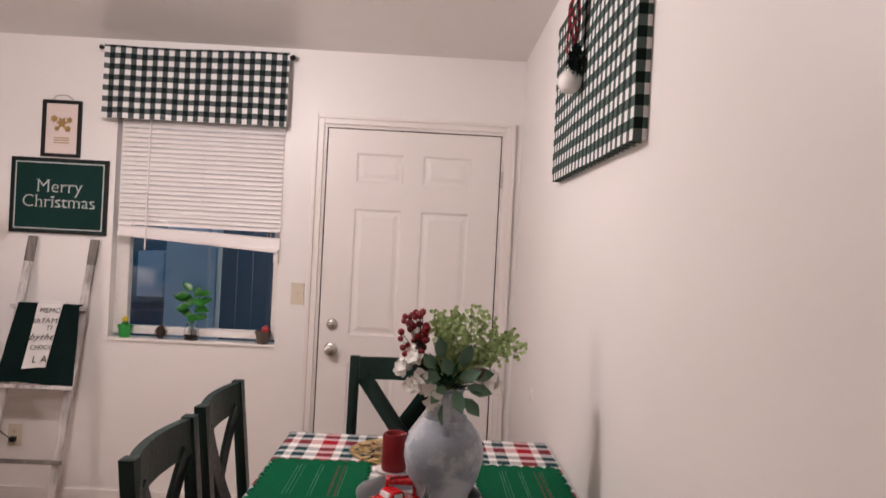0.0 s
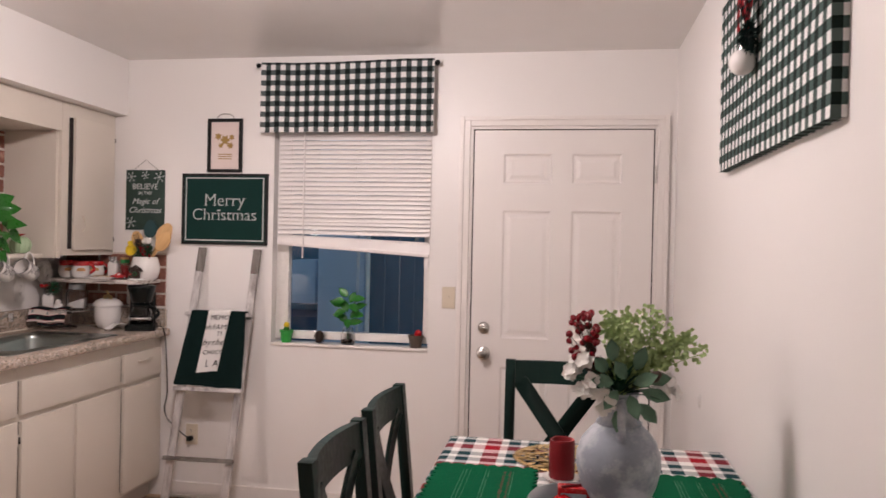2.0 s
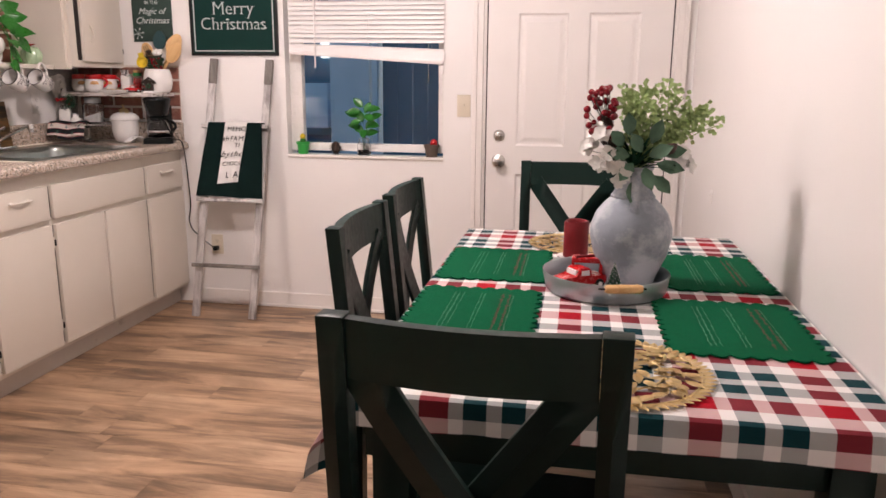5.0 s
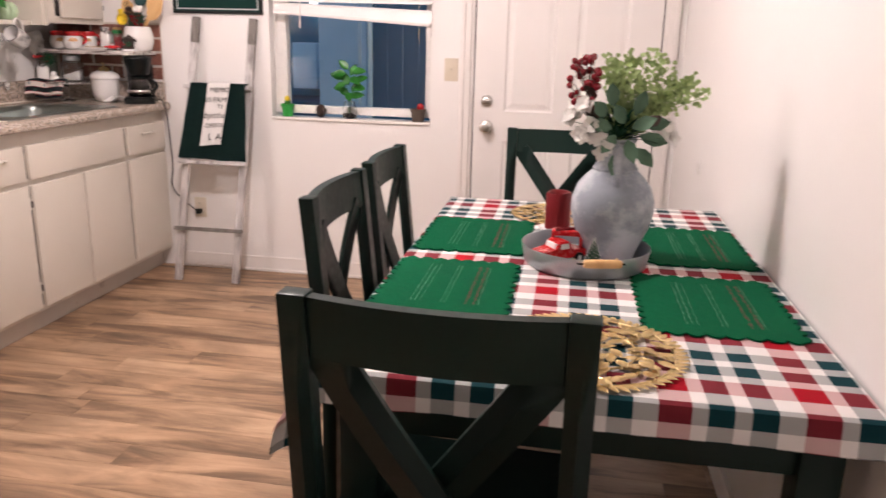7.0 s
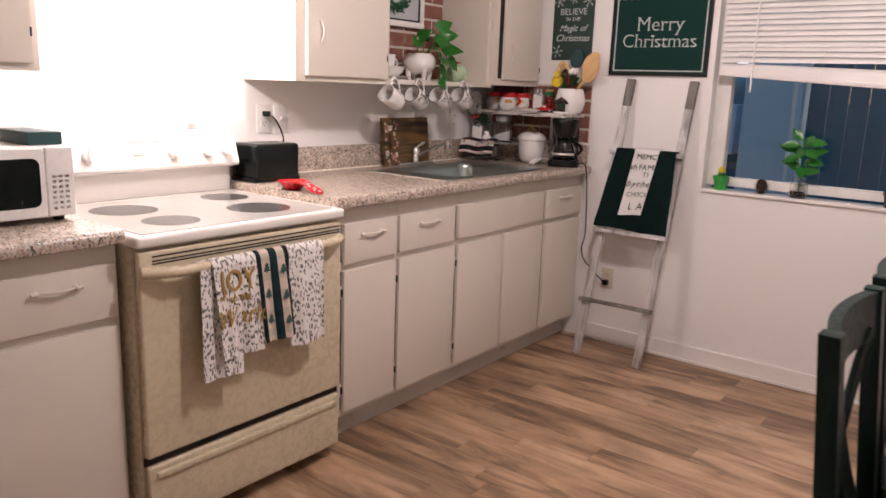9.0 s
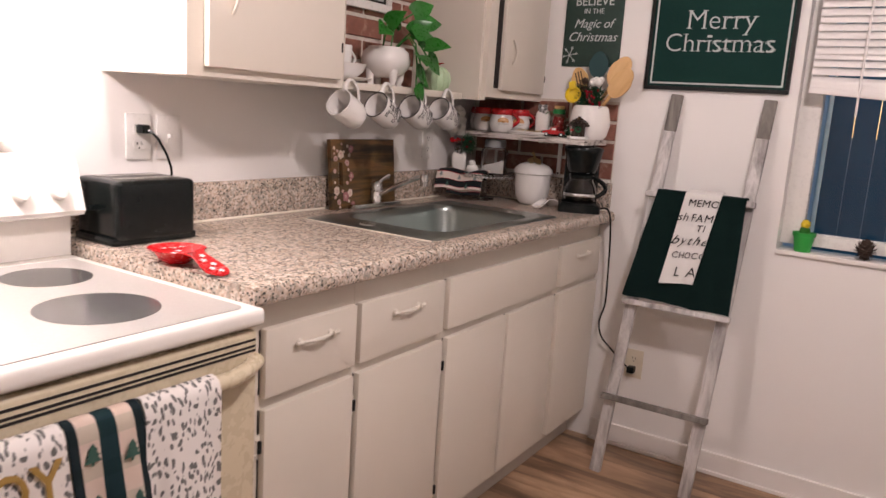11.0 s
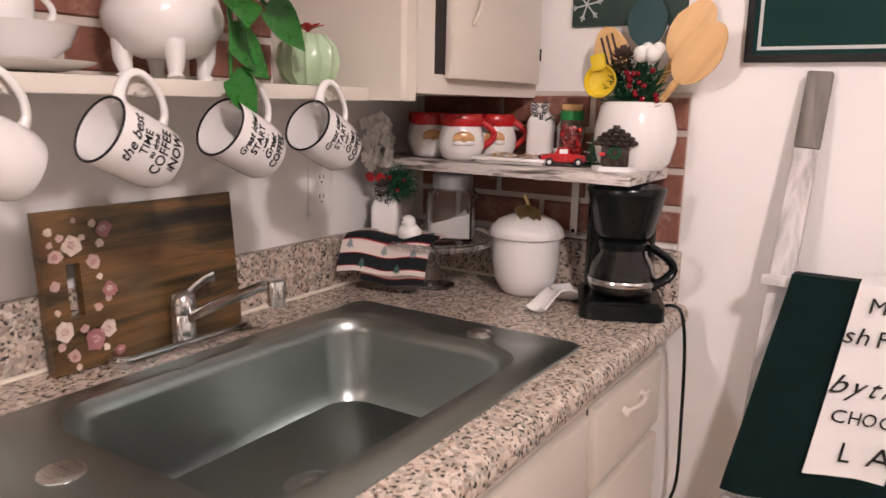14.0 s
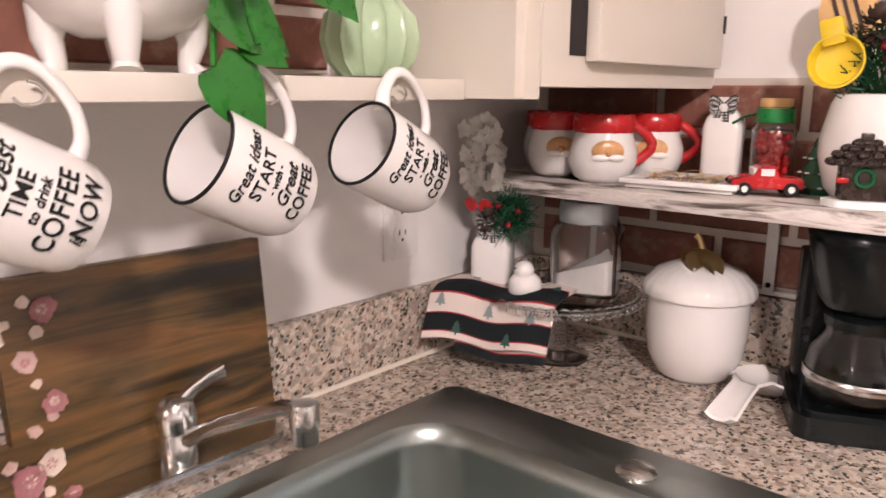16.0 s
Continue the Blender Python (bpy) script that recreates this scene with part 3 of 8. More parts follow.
# window with its frame and sill
win = tagged(new("window_1"), "white vinyl sash window onto a blue dusk yard", "window", "", "structure")
w0, w1, wz0, wz1 = WIN
bm = bmesh.new()
for x0, x1, z0, z1 in ((w0, w0 + 0.070, wz0 + 0.02, wz1), (w1 - 0.038, w1, wz0 + 0.02, wz1), (w0 + 0.07, w1 - 0.038, wz0 + 0.02, wz0 + 0.062), (w0 + 0.07, w1 - 0.038, wz1 - 0.05, wz1)):
    box(bm, (x0, YN + 0.062, z0), (x1, YN + 0.115, z1), 0.004)
part("window_frame", bm, WHITEPL, win, "white vinyl frame")
bm = bmesh.new()
box(bm, (w0 + 0.07, YN + 0.088, wz0 + 0.06), (w1 - 0.038, YN + 0.092, wz1 - 0.05))
pane = part("pane", bm, GLASS, win, "clear pane")
pane.visible_shadow = False
part("window_sill", bm_box((w0, YN - 0.012, wz0 - 0.012), (w1, YN + 0.062, wz0 + 0.004), 0.003), TRIM, win, "white painted sill")

# ---- kitchen units ----
CTR = 0.932
FACE = -2.013                                  # carcass front; doors and drawers stand proud of it
LIP = -1.956


def lip_front(bm, x, y0, y1, z0, z1, thick=0.018):
    """An overlay door or drawer front: an eased slab in front of the plane x, facing the room."""
    box(bm, (x, y0, z0), (x + thick, y1, z1), 0.004, 2)


def pull(parent, x, y, z, half=0.052):
    """An arched cast pull on two posts with turned ends."""
    bm = bmesh.new()
    pts = [(x + 0.016 * math.sin(math.pi * k / 10) ** 0.5 + 0.002, y - half + 2 * half * k / 10, z) for k in range(11)]
    tube(bm, pts, [0.0028 + 0.0022 * math.sin(math.pi * k / 10) for k in range(11)], 8)
    for e in (-1, 1):
        lathe(bm, ((0, 0), (0.008, 0), (0.008, 0.003), (0.004, 0.009), (0, 0.012)), 12, pose(x, y + e * half, z, 0, 90, 0))
        lathe(bm, ((0, -0.012), (0.006, -0.008), (0.003, 0.0), (0.006, 0.008), (0, 0.012)), 10, pose(x + 0.010, y + e * (half + 0.008), z, 90, 0, 0))
    ball(bm, (x + 0.017, y, z), 0.0055, 10, (0.8, 1.6, 1))
    return part("handle", bm, CAB, parent, "painted-over cast pull")


def exposed_hinge(parent, x, y, z):
    bm = bmesh.new()
    box(bm, (x, y - 0.013, z - 0.026), (x + 0.004, y + 0.012, z + 0.026), 0.0015)
    for e in (-0.016, 0.016):
        ball(bm, (x + 0.004, y - 0.007, z + e), 0.003, 6)
    part("hinge_pin", bm_box((x + 0.0042, y - 0.003, z - 0.014), (x + 0.010, y + 0.004, z + 0.014), 0.002), INK, parent, "bare dark hinge knuckle")
    return part("hinge", bm, CAB, parent, "painted-over surface hinge")


def crack_shade(x, y, z0, z1):
    """A thin ragged dark strip where the paint has broken away along an edge, the gap's shade in its colour."""
    bm = bmesh.new()
    n = 14
    rows = []
    for k in range(n + 1):
        z = z0 + (z1 - z0) * k / n
        w = 0.0012 + 0.0022 * random.random()
        rows.append([bm.verts.new(p) for p in ((x, y - w, z), (x + 0.0008, y - w, z), (x + 0.0008, y + 0.001, z), (x, y + 0.001, z))])
    for a, b in zip(rows, rows[1:]):
        for k in range(4):
            bm.faces.new((a[k], a[(k + 1) % 4], b[(k + 1) % 4], b[k]))
    bm.faces.new(rows[0][::-1]), bm.faces.new(rows[-1])
    return bm


def base_unit(y0, y1, drawer, doors, with_pull=True, hinge_left=True):
    """A painted base cabinet with one drawer front above one or two overlay doors."""
    cab = thing("base_cabinet", (0, 0, 0), "off-white painted base cabinet with worn overlay doors", "cabinet", "base cabinets")
    bm = bmesh.new()
    if doors[-1][2] == 0 and len(doors) == 2:      # the sink unit is hollow
        for lo, hi in (((XW + 0.004, y0 + 0.0005, 0.10), (FACE, y0 + 0.018, CTR - 0.042)), ((XW + 0.004, y1 - 0.018, 0.10), (FACE, y1 - 0.0005, CTR - 0.042)),
                       ((FACE - 0.018, y0 + 0.018, 0.10), (FACE, y1 - 0.018, CTR - 0.042)), ((XW + 0.004, y0 + 0.018, 0.10), (FACE - 0.018, y1 - 0.018, 0.118))):
            part("panel", bm_box(lo, hi), CAB, cab, "", False)
    else:
        box(bm, (XW + 0.004, y0 + 0.0005, 0.10), (FACE, y1 - 0.0005, CTR - 0.042))
        part("carcass", bm, CAB, cab, "", False)
    part("plinth", bm_box((XW + 0.06, y0 + 0.0005, 0.0), (FACE - 0.062, y1 - 0.0005, 0.0995)), CAB, cab, "", False)
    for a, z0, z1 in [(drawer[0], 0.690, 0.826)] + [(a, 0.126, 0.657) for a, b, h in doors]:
        part("edge_gap", crack_shade(FACE + 0.0002, a, z0, z1), CABDARK, cab, "dark worn line along a front with the gap's shade in its colour")
    bm = bmesh.new()
    lip_front(bm, FACE + 0.0012, drawer[0], drawer[1], 0.685, 0.830)
    dr = part("drawer_front", bm, CAB, cab, "painted drawer front")
    if with_pull:
        pull(dr, FACE + 0.019, (drawer[0] + drawer[1]) / 2, 0.785, min(0.048, (drawer[1] - drawer[0]) * 0.22))
    for a, b, h in doors:
        bm = bmesh.new()
        lip_front(bm, FACE + 0.0012, a, b, 0.122, 0.660)
        leafdoor = part("door", bm, CAB, cab, "painted cabinet door")
        if h:
            for z in (0.580, 0.207):
                exposed_hinge(leafdoor, FACE + 0.002, a - 0.004 if h < 0 else b + 0.004, z)
    return cab


base_unit(1.950, 2.3095, (2.020, 2.300), ((2.020, 2.297, -1),))
base_unit(2.3095, 2.682, (2.316, 2.668), ((2.316, 2.672, -1),))
base_unit(2.682, 3.407, (2.692, 3.394), ((2.697, 3.036, -1), (3.052, 3.396, 0)), False)
base_unit(3.407, 3.796, (3.424, 3.780), ((3.428, 3.780, 0),))
base_unit(0.45, 1.190, (0.86, 1.178), ((0.82, 1.175, 0),))
base_unit(-0.55, 0.449, (-0.50, 0.42), ((-0.50, 0.42, 0),))
structure("toe_kick", bm_box((FACE - 0.0615, 1.95, 0.002), (FACE - 0.050, 3.79, 0.098)), KICK, "scuffed painted toe kick", "trim")


def counter(name, y0, y1, top, hole=None, label=""):
    """A laminate worktop with a rolled front edge and, where asked, a cut-out for the sink."""
    bm = bmesh.new()
    prof = [(XW, top - 0.04), (LIP - 0.012, top - 0.04), (LIP - 0.003, top - 0.036), (LIP, top - 0.026), (LIP - 0.001, top - 0.012), (LIP - 0.006, top - 0.004), (LIP - 0.016, top), (XW, top)]

    ys = [y0, y1]
    if hole:
        hx0, hx1, hy0, hy1 = hole
        prof[1:1] = [(hx0, top - 0.04), (hx1, top - 0.04)]
        prof[-1:-1] = [(hx1, top), (hx0, top)]
        ys = [y0, hy0, hy1, y1]
    n = len(prof)
    rows = [[bm.verts.new((x, y, z)) for x, z in prof] for y in ys]
    for r, (a, b) in enumerate(zip(rows, rows[1:])):
        for k in range(n):
            if hole and r == 1 and k in (1, n - 3):
                continue
            bm.faces.new((a[(k + 1) % n], a[k], b[k], b[(k + 1) % n]))
    bm.faces.new(rows[0]), bm.faces.new(rows[-1][::-1])
    if hole:
        a, b = rows[1], rows[2]
        for p, q in ((a, a), (b, b)):
            bm.faces.new((p[1], p[2], q[n - 3], q[n - 2]))
        bm.faces.new((a[1], b[1], b[n - 2], a[n - 2])), bm.faces.new((a[2], b[2], b[n - 3], a[n - 3]))
    bmesh.ops.recalc_face_normals(bm, faces=bm.faces)
    return tagged(part(name, bm, GRANITE, None, "", True), label, "countertop")


SK = (-2.495, -2.026, 2.640, 3.430)            # sink rim: x, x, y, y
counter("countertop", 1.952, YN - 0.001, CTR, (SK[0] + 0.02, SK[1] - 0.02, SK[2] + 0.02, SK[3] - 0.02), "speckled beige granite-look laminate countertop with rolled edge")
counter("countertop", -0.56, 1.188, 0.925, None, "speckled beige granite-look laminate countertop beside the stove")
bm = bmesh.new()
box(bm, (XW + 0.0005, 1.952, CTR + 0.001), (XW + 0.020, YN - 0.022, CTR + 0.108), 0.003)
tagged(part("backsplash", bm, GRANITE), "granite-look laminate backsplash along the sink wall", "backsplash")
bm = bmesh.new()
box(bm, (XW + 0.0005, YN - 0.020, CTR + 0.001), (-1.978, YN - 0.0005, CTR + 0.108), 0.003)
tagged(part("backsplash", bm, GRANITE), "granite-look laminate backsplash on the end wall", "backsplash")
bm = bmesh.new()
tube(bm, ((XW + 0.021, 1.96, CTR + 0.002), (XW + 0.021, YN - 0.024, CTR + 0.002), (-1.985, YN - 0.021, CTR + 0.002)), 0.004, 6)
structure("caulk_line", bm, CAULK, "yellowed caulk along the backsplash", "trim")
bm = bmesh.new()
box(bm, (-2.235, YN - 0.013, CTR + 0.1095), (-1.990, YN - 0.0005, CTR + 0.118), 0.002)
structure("backsplash_trim", bm, TRIM, "white trim strip on the backsplash", "trim")

# stainless sink: rim, deck and one deep bowl
BX = (-2.447, -2.085, 2.765, 3.325)
sink = thing("sink", (0, 0, CTR), "single-bowl stainless steel drop-in sink in the worktop", "sink")


def rounded(x0, x1, y0, y1, r, n=6):
    pts = []
    for cx, cy, a0 in ((x1 - r, y1 - r, 0), (x0 + r, y1 - r, 90), (x0 + r, y0 + r, 180), (x1 - r, y0 + r, 270)):
        pts += [(cx + r * math.cos(radians(a0 + 90 * k / n)), cy + r * math.sin(radians(a0 + 90 * k / n))) for k in range(n + 1)]
    return pts


bm = bmesh.new()
loops = []
for inset, z, r in ((None, 0.0006, 0.02), (None, 0.004, 0.018)):
    k = 0.0 if z < 0.002 else 0.004
    loops.append([bm.verts.new((x, y, z)) for x, y in rounded(SK[0] + k, SK[1] - k, SK[2] + k, SK[3] - k, 0.022)])
for grow, z, r in ((0.008, 0.004, 0.075), (0.0, -0.004, 0.07), (-0.004, -0.02, 0.066), (-0.010, -0.122, 0.060), (-0.020, -0.142, 0.055), (-0.05, -0.152, 0.05)):
    loops.append([bm.verts.new((x, y, z)) for x, y in rounded(BX[0] - grow, BX[1] + grow, BX[2] - grow, BX[3] + grow, r)])
for a, b in zip(loops, loops[1:]):
    for i in range(len(a)):
        j = (i + 1) % len(a)
        bm.faces.new((a[i], a[j], b[j], b[i]))
c = bm.verts.new(((BX[0] + BX[1]) / 2, (BX[2] + BX[3]) / 2, -0.158))
for i in range(len(loops[-1])):
    bm.faces.new((loops[-1][i], loops[-1][(i + 1) % len(loops[-1])], c))
bmesh.ops.recalc_face_normals(bm, faces=bm.faces)
part("bowl", bm, SINKM, sink, "brushed steel bowl and rim")
bm = bmesh.new()
lathe(bm, ((0, 0.002), (0.018, 0.002), (0.036, 0.004), (0.044, 0.001), (0.044, -0.004)), 28, pose(-2.268, 3.045, -0.154))
part("drain", bm, CHROME, sink, "chrome drain strainer")
bm = bmesh.new()
lathe(bm, ((0.022, 0.004), (0.022, 0.006), (0.018, 0.010), (0.008, 0.012), (0, 0.012)), 24, pose(-2.190, 3.370, 0))
part("hole_cover", bm, NICKEL, sink, "dull steel sink hole cover")
bm = bmesh.new()
lathe(bm, ((0.024, 0.004), (0.024, 0.006), (0.019, 0.009), (0.008, 0.010), (0, 0.010)), 24, pose(-2.298, 2.700, 0))
part("hole_cover", bm, NICKEL, sink, "dull steel sink hole cover")
part("rim_seal", bm_box((SK[0] + 0.004, SK[2] - 0.004, 0.0002), (SK[1] - 0.004, SK[2] - 0.0006, 0.0030), 0.001), CAULK, sink, "pale line of caulk along the rim")

# single-lever faucet
fau = thing("faucet", (-2.543, 3.048, CTR + 0.0008), "low chrome single-lever kitchen faucet on the worktop behind the sink", "faucet")
bm = bmesh.new()
slab(bm, rounded(-0.026, 0.026, -0.132, 0.132, 0.025), 0, 0.011)
slab(bm, rounded(-0.021, 0.021, -0.126, 0.126, 0.020), 0.0111, 0.016)
part("base_plate", bm, CHROME, fau)
bm = bmesh.new()
lathe(bm, ((0.019, 0.013), (0.019, 0.048), (0.0175, 0.050), (0.0175, 0.053), (0.021, 0.055), (0.021, 0.070), (0.017, 0.084), (0.010, 0.090), (0, 0.091)), 28)
part("body", bm, CHROME, fau)
bm = bmesh.new()
tube(bm, ((0.000, 0.006, 0.078), (0.003, 0.020, 0.091), (0.006, 0.036, 0.100), (0.009, 0.050, 0.103)), [0.016, 0.012, 0.012, 0.016], 12, False, 0.55)
part("lever", bm, CHROME, fau, "chrome lever")
bm = bmesh.new()
tube(bm, ((0.012, 0.002, 0.045), (0.06, 0.010, 0.072), (0.12, 0.020, 0.100), (0.155, 0.022, 0.116), (0.178, 0.024, 0.119)), [0.0095, 0.0085, 0.0078, 0.0078, 0.0078], 14)
part("spout", bm, CHROME, fau)
bm = bmesh.new()
lathe(bm, ((0, 0.038), (0.012, 0.037), (0.0135, 0.033), (0.0135, 0.014), (0.0125, 0.013), (0.0125, 0.0), (0.009, -0.001), (0, -0.001)), 24, pose(0.180, 0.024, 0.090))
part("aerator", bm, CHROME, fau)

# wall cabinets
UF = -2.313
UB, UT = 1.317, 2.113


def wall_unit(y0, y1, doors, bottom=UB, bay=None, label="off-white painted wall cabinet with flat door"):
    cab = thing("wall_cabinet", (0, 0, 0), label, "cabinet", "wall cabinets")
    bm = bmesh.new()
    t = 0.018
    if bay:
        b0, b1, bz = bay
        for lo, hi in (((XW + 0.004, y0, bottom), (UF - t, y0 + t, UT)), ((XW + 0.004, y1 - t, bottom), (UF - t, y1, UT)), ((XW + 0.004, y0 + t, bz), (UF - t, y1 - t, bz + t)),
                       ((UF - t, y0, bottom), (UF, b0, UT)), ((UF - t, b1, bottom), (UF, y1, UT)), ((UF - t, b0, bz), (UF, b1, UT))):
            part("panel", bm_box(lo, hi), CAB, cab, "", False)
    else:
        box(bm, (XW + 0.004, y0 + 0.0005, bottom), (UF, y1 - 0.0005, UT))
        part("carcass", bm, CAB, cab, "", False)
    for a, b, gap in doors:
        bm = bmesh.new()
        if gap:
            # flat dark sheet on the solid carcass paints the shade of the opening
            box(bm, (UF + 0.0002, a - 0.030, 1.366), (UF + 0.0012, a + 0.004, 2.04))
            part("door_gap", bm, CABDARK, cab, "dark strip painted as the shade of the gap beside the ajar door")
            bm = bmesh.new()
        lip_front(bm, UF + 0.0015, a, b, 1.360 if gap else 1.338, 2.045)
        ld = part("door", bm, CAB, cab, "painted cabinet door")
        bm = bmesh.new()
        yy = a + 0.062 if gap else a + 0.065
        tube(bm, [(UF + 0.020 + 0.018 * math.sin(math.pi * k / 8), yy, 1.455 + 0.085 * k / 8) for k in range(9)], 0.0042, 8, False, 1.6)
        part("handle", bm, CAB, ld, "painted-over bow handle")
        for z in (1.42, 1.97):
            bm = bmesh.new()
            box(bm, (UF + 0.0195, b - 0.006, z - 0.012), (UF + 0.022, b - 0.001, z + 0.012), 0.001)
            part("hinge", bm, CABDARK, ld, "dark hinge knuckle")
    return cab


wall_unit(2.078, 2.584, ((2.122, 2.558, False),))
bay = wall_unit(2.586, 3.346, (), 1.320, (2.588, 3.344, 1.962), "open painted shelf bay between the wall cabinets")
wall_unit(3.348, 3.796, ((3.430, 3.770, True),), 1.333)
wall_unit(0.30, 1.168, ((0.72, 1.145, False), (0.32, 0.715, False)))
wall_unit(-0.55, 0.299, ((-0.50, 0.28, False),))
wall_unit(1.170, 2.076, (), 1.80, None, "off-white painted cabinet above the range hood")
SHELF_X = -2.395                               # front of the set-back shelf
bm = bmesh.new()
box(bm, (XW + 0.004, 2.606, 1.320), (SHELF_X - 0.0155, 3.326, 1.339))
box(bm, (SHELF_X - 0.015, 2.606, 1.3185), (SHELF_X, 3.326, 1.340), 0.002)
part("shelf_board", bm, CAB, bay, "white painted shelf with chipped front edge")
for y in (2.726, 2.881, 3.066, 3.216):
    bm = bmesh.new()
    tube(bm, [(-2.386, y + 0.010 * math.sin(a), 1.325 - 0.008 * math.cos(a)) for a in (radians(k) for k in range(-70, 181, 25))], 0.0014, 6)
    part("cup_hook", bm, NICKEL, bay, "small screw-in cup hook")

# range hood, unlit parts white; its lens gives light
hood = thing("range_hood", (XW, 1.617, 1.636), "white enamel range hood with its lamp on", "range hood")
bm = bmesh.new()
pf = ((0.001, 0.0), (0.47, 0.0), (0.49, 0.01), (0.49, 0.045), (0.42, 0.160), (0.001, 0.160))
lo, hi = [bm.verts.new((x, -0.38, z)) for x, z in pf], [bm.verts.new((x, 0.38, z)) for x, z in pf]
bm.faces.new(lo), bm.faces.new(hi[::-1])
for i in range(len(pf)):
    j = (i + 1) % len(pf)
    bm.faces.new((lo[j], lo[i], hi[i], hi[j]))
part("canopy", bm, ENAMEL, hood, "", False)
part("lamp_lens", bm_box((0.20, -0.18, -0.006), (0.36, 0.18, -0.0005), 0.002), LENSM, hood, "lit frosted lamp lens")

# ceiling lamps
def ceiling_lamp(x, y, label, glass):
    lamp = thing("ceiling_lamp", (x, y, ZC), label, "ceiling lamp", "ceiling lamps")
    bm = bmesh.new()
    lathe(bm, ((0, 0), (0.075, 0), (0.075, -0.012), (0.05, -0.024), (0.045, -0.030), (0, -0.030)), 36)
    part("base", bm, WHITEPL, lamp)
    bm = bmesh.new()
    lathe(bm, [(0.085 * math.sin(math.pi * k / 18), -0.093 + 0.075 * math.cos(math.pi * k / 18)) for k in range(3, 18)] + [(0, -0.168)], 36)
    part("shade", bm, glass, lamp, "lit frosted glass globe")


ceiling_lamp(-0.80, 1.95, "round frosted glass globe ceiling lamp, lit, over the floor", DOMEM)

# stove
stove = thing("stove", (0, 0, 0), "bisque electric range with white smooth cooktop and towels on its handle", "stove")
S0, S1, SF = 1.200, 1.944, -1.955
bm = bmesh.new()
box(bm, (XW + 0.01, S0, 0.045), (SF, S1, 0.875))
part("body", bm, BISQUE, stove, "", False)
bm = bmesh.new()
box(bm, (SF + 0.001, S0 + 0.006, 0.272), (SF + 0.024, S1 - 0.006, 0.862), 0.008, 3)
od = part("oven_door", bm, BISQUE, stove, "bisque oven door")
bm = bmesh.new()
for z in (0.846, 0.834, 0.826):
    box(bm, (SF + 0.0235, S0 + 0.045, z - 0.0022), (SF + 0.0252, S1 - 0.012, z + 0.0022))
part("vent_line", bm, CABDARK, od, "dark vent lines")
bm = bmesh.new()
hy = [S0 + 0.012 + (S1 - S0 - 0.024) * k / 16 for k in range(17)]
tube(bm, [(SF + 0.028 + 0.040 * min(1, 3.2 * math.sin(math.pi * k / 16)) , y, 0.806) for k, y in enumerate(hy)], [0.015] * 17, 12)
part("handle", bm, BISQUE, od, "bisque bar handle")
bm = bmesh.new()
box(bm, (SF + 0.001, S0 + 0.006, 0.052), (SF + 0.022, S1 - 0.006, 0.246), 0.010, 3)
box(bm, (SF + 0.018, S0 + 0.03, 0.206), (SF + 0.030, S1 - 0.03, 0.226), 0.005, 3)
part("drawer", bm, BISQUE, stove, "bisque storage drawer")
# near-black bar fills this gap and stands in for its shade
part("drawer_gap", bm_box((SF - 0.002, S0 + 0.004, 0.247), (SF + 0.006, S1 - 0.004, 0.271)), CABDARK, stove, "dark bar in the gap above the drawer, shade in its colour")
bm = bmesh.new()
box(bm, (-2.55, S0 - 0.004, 0.872), (SF + 0.036, S1 + 0.004, 0.905), 0.012, 3)
ct = part("cooktop_frame", bm, ENAMEL, stove, "white enamel cooktop rim")
bm = bmesh.new()
slab(bm, rounded(-2.49, SF + 0.012, S0 + 0.025, S1 - 0.025, 0.02), 0.9052, 0.9070)
part("glass_top", bm, COOKTOP, ct, "speckled grey ceramic glass")
for x, y, r in ((-2.322, 1.391, 0.100), (-2.080, 1.400, 0.082), (-2.362, 1.790, 0.082), (-2.105, 1.735, 0.102)):
    bm = bmesh.new()
    slab(bm, [(x + r * math.cos(2 * math.pi * k / 40), y + r * math.sin(2 * math.pi * k / 40)) for k in range(40)], 0.9071, 0.9076)
    part("burner", bm, BURNER, ct, "dark round burner zone")
bm = bmesh.new()
pf = ((XW + 0.012, 0.875), (-2.545, 0.875), (-2.545, 0.990), (-2.490, 1.002), (-2.484, 1.012), (-2.510, 1.100), (-2.522, 1.122), (-2.545, 1.128), (XW + 0.012, 1.128))
lo, hi = [bm.verts.new((x, S0, z)) for x, z in pf], [bm.verts.new((x, S1 + 0.004, z)) for x, z in pf]
bm.faces.new(lo), bm.faces.new(hi[::-1])
for i in range(len(pf)):
    j = (i + 1) % len(pf)
    bm.faces.new((lo[j], lo[i], hi[i], hi[j]))
bmesh.ops.recalc_face_normals(bm, faces=bm.faces)
bg = part("control_panel", bm, ENAMEL, stove, "white control panel", True)
tilt = pose(0, 0, 0, 0, 73, 0)
for y in (1.375, 1.676, 1.813, 1.893):
    bm = bmesh.new()
    m = Matrix.Translation((-2.498, y, 1.055)) @ tilt
    lathe(bm, ((0, 0.0), (0.020, 0.0), (0.019, 0.014), (0.016, 0.018), (0, 0.018)), 20, m)
    box(bm, (-0.019, -0.004, 0.012), (0.019, 0.004, 0.028), 0.002, 2, m)
    part("knob", bm, ENAMEL, bg, "white turn knob")
bm = bmesh.new()
box(bm, (-0.010, -0.027, 0.0005), (0.010, 0.027, 0.002), 0, 2, Matrix.Translation((-2.497, 1.552, 1.068)) @ tilt)
part("clock_display", bm, DISPLAY, bg, "green clock display")
bm = bmesh.new()
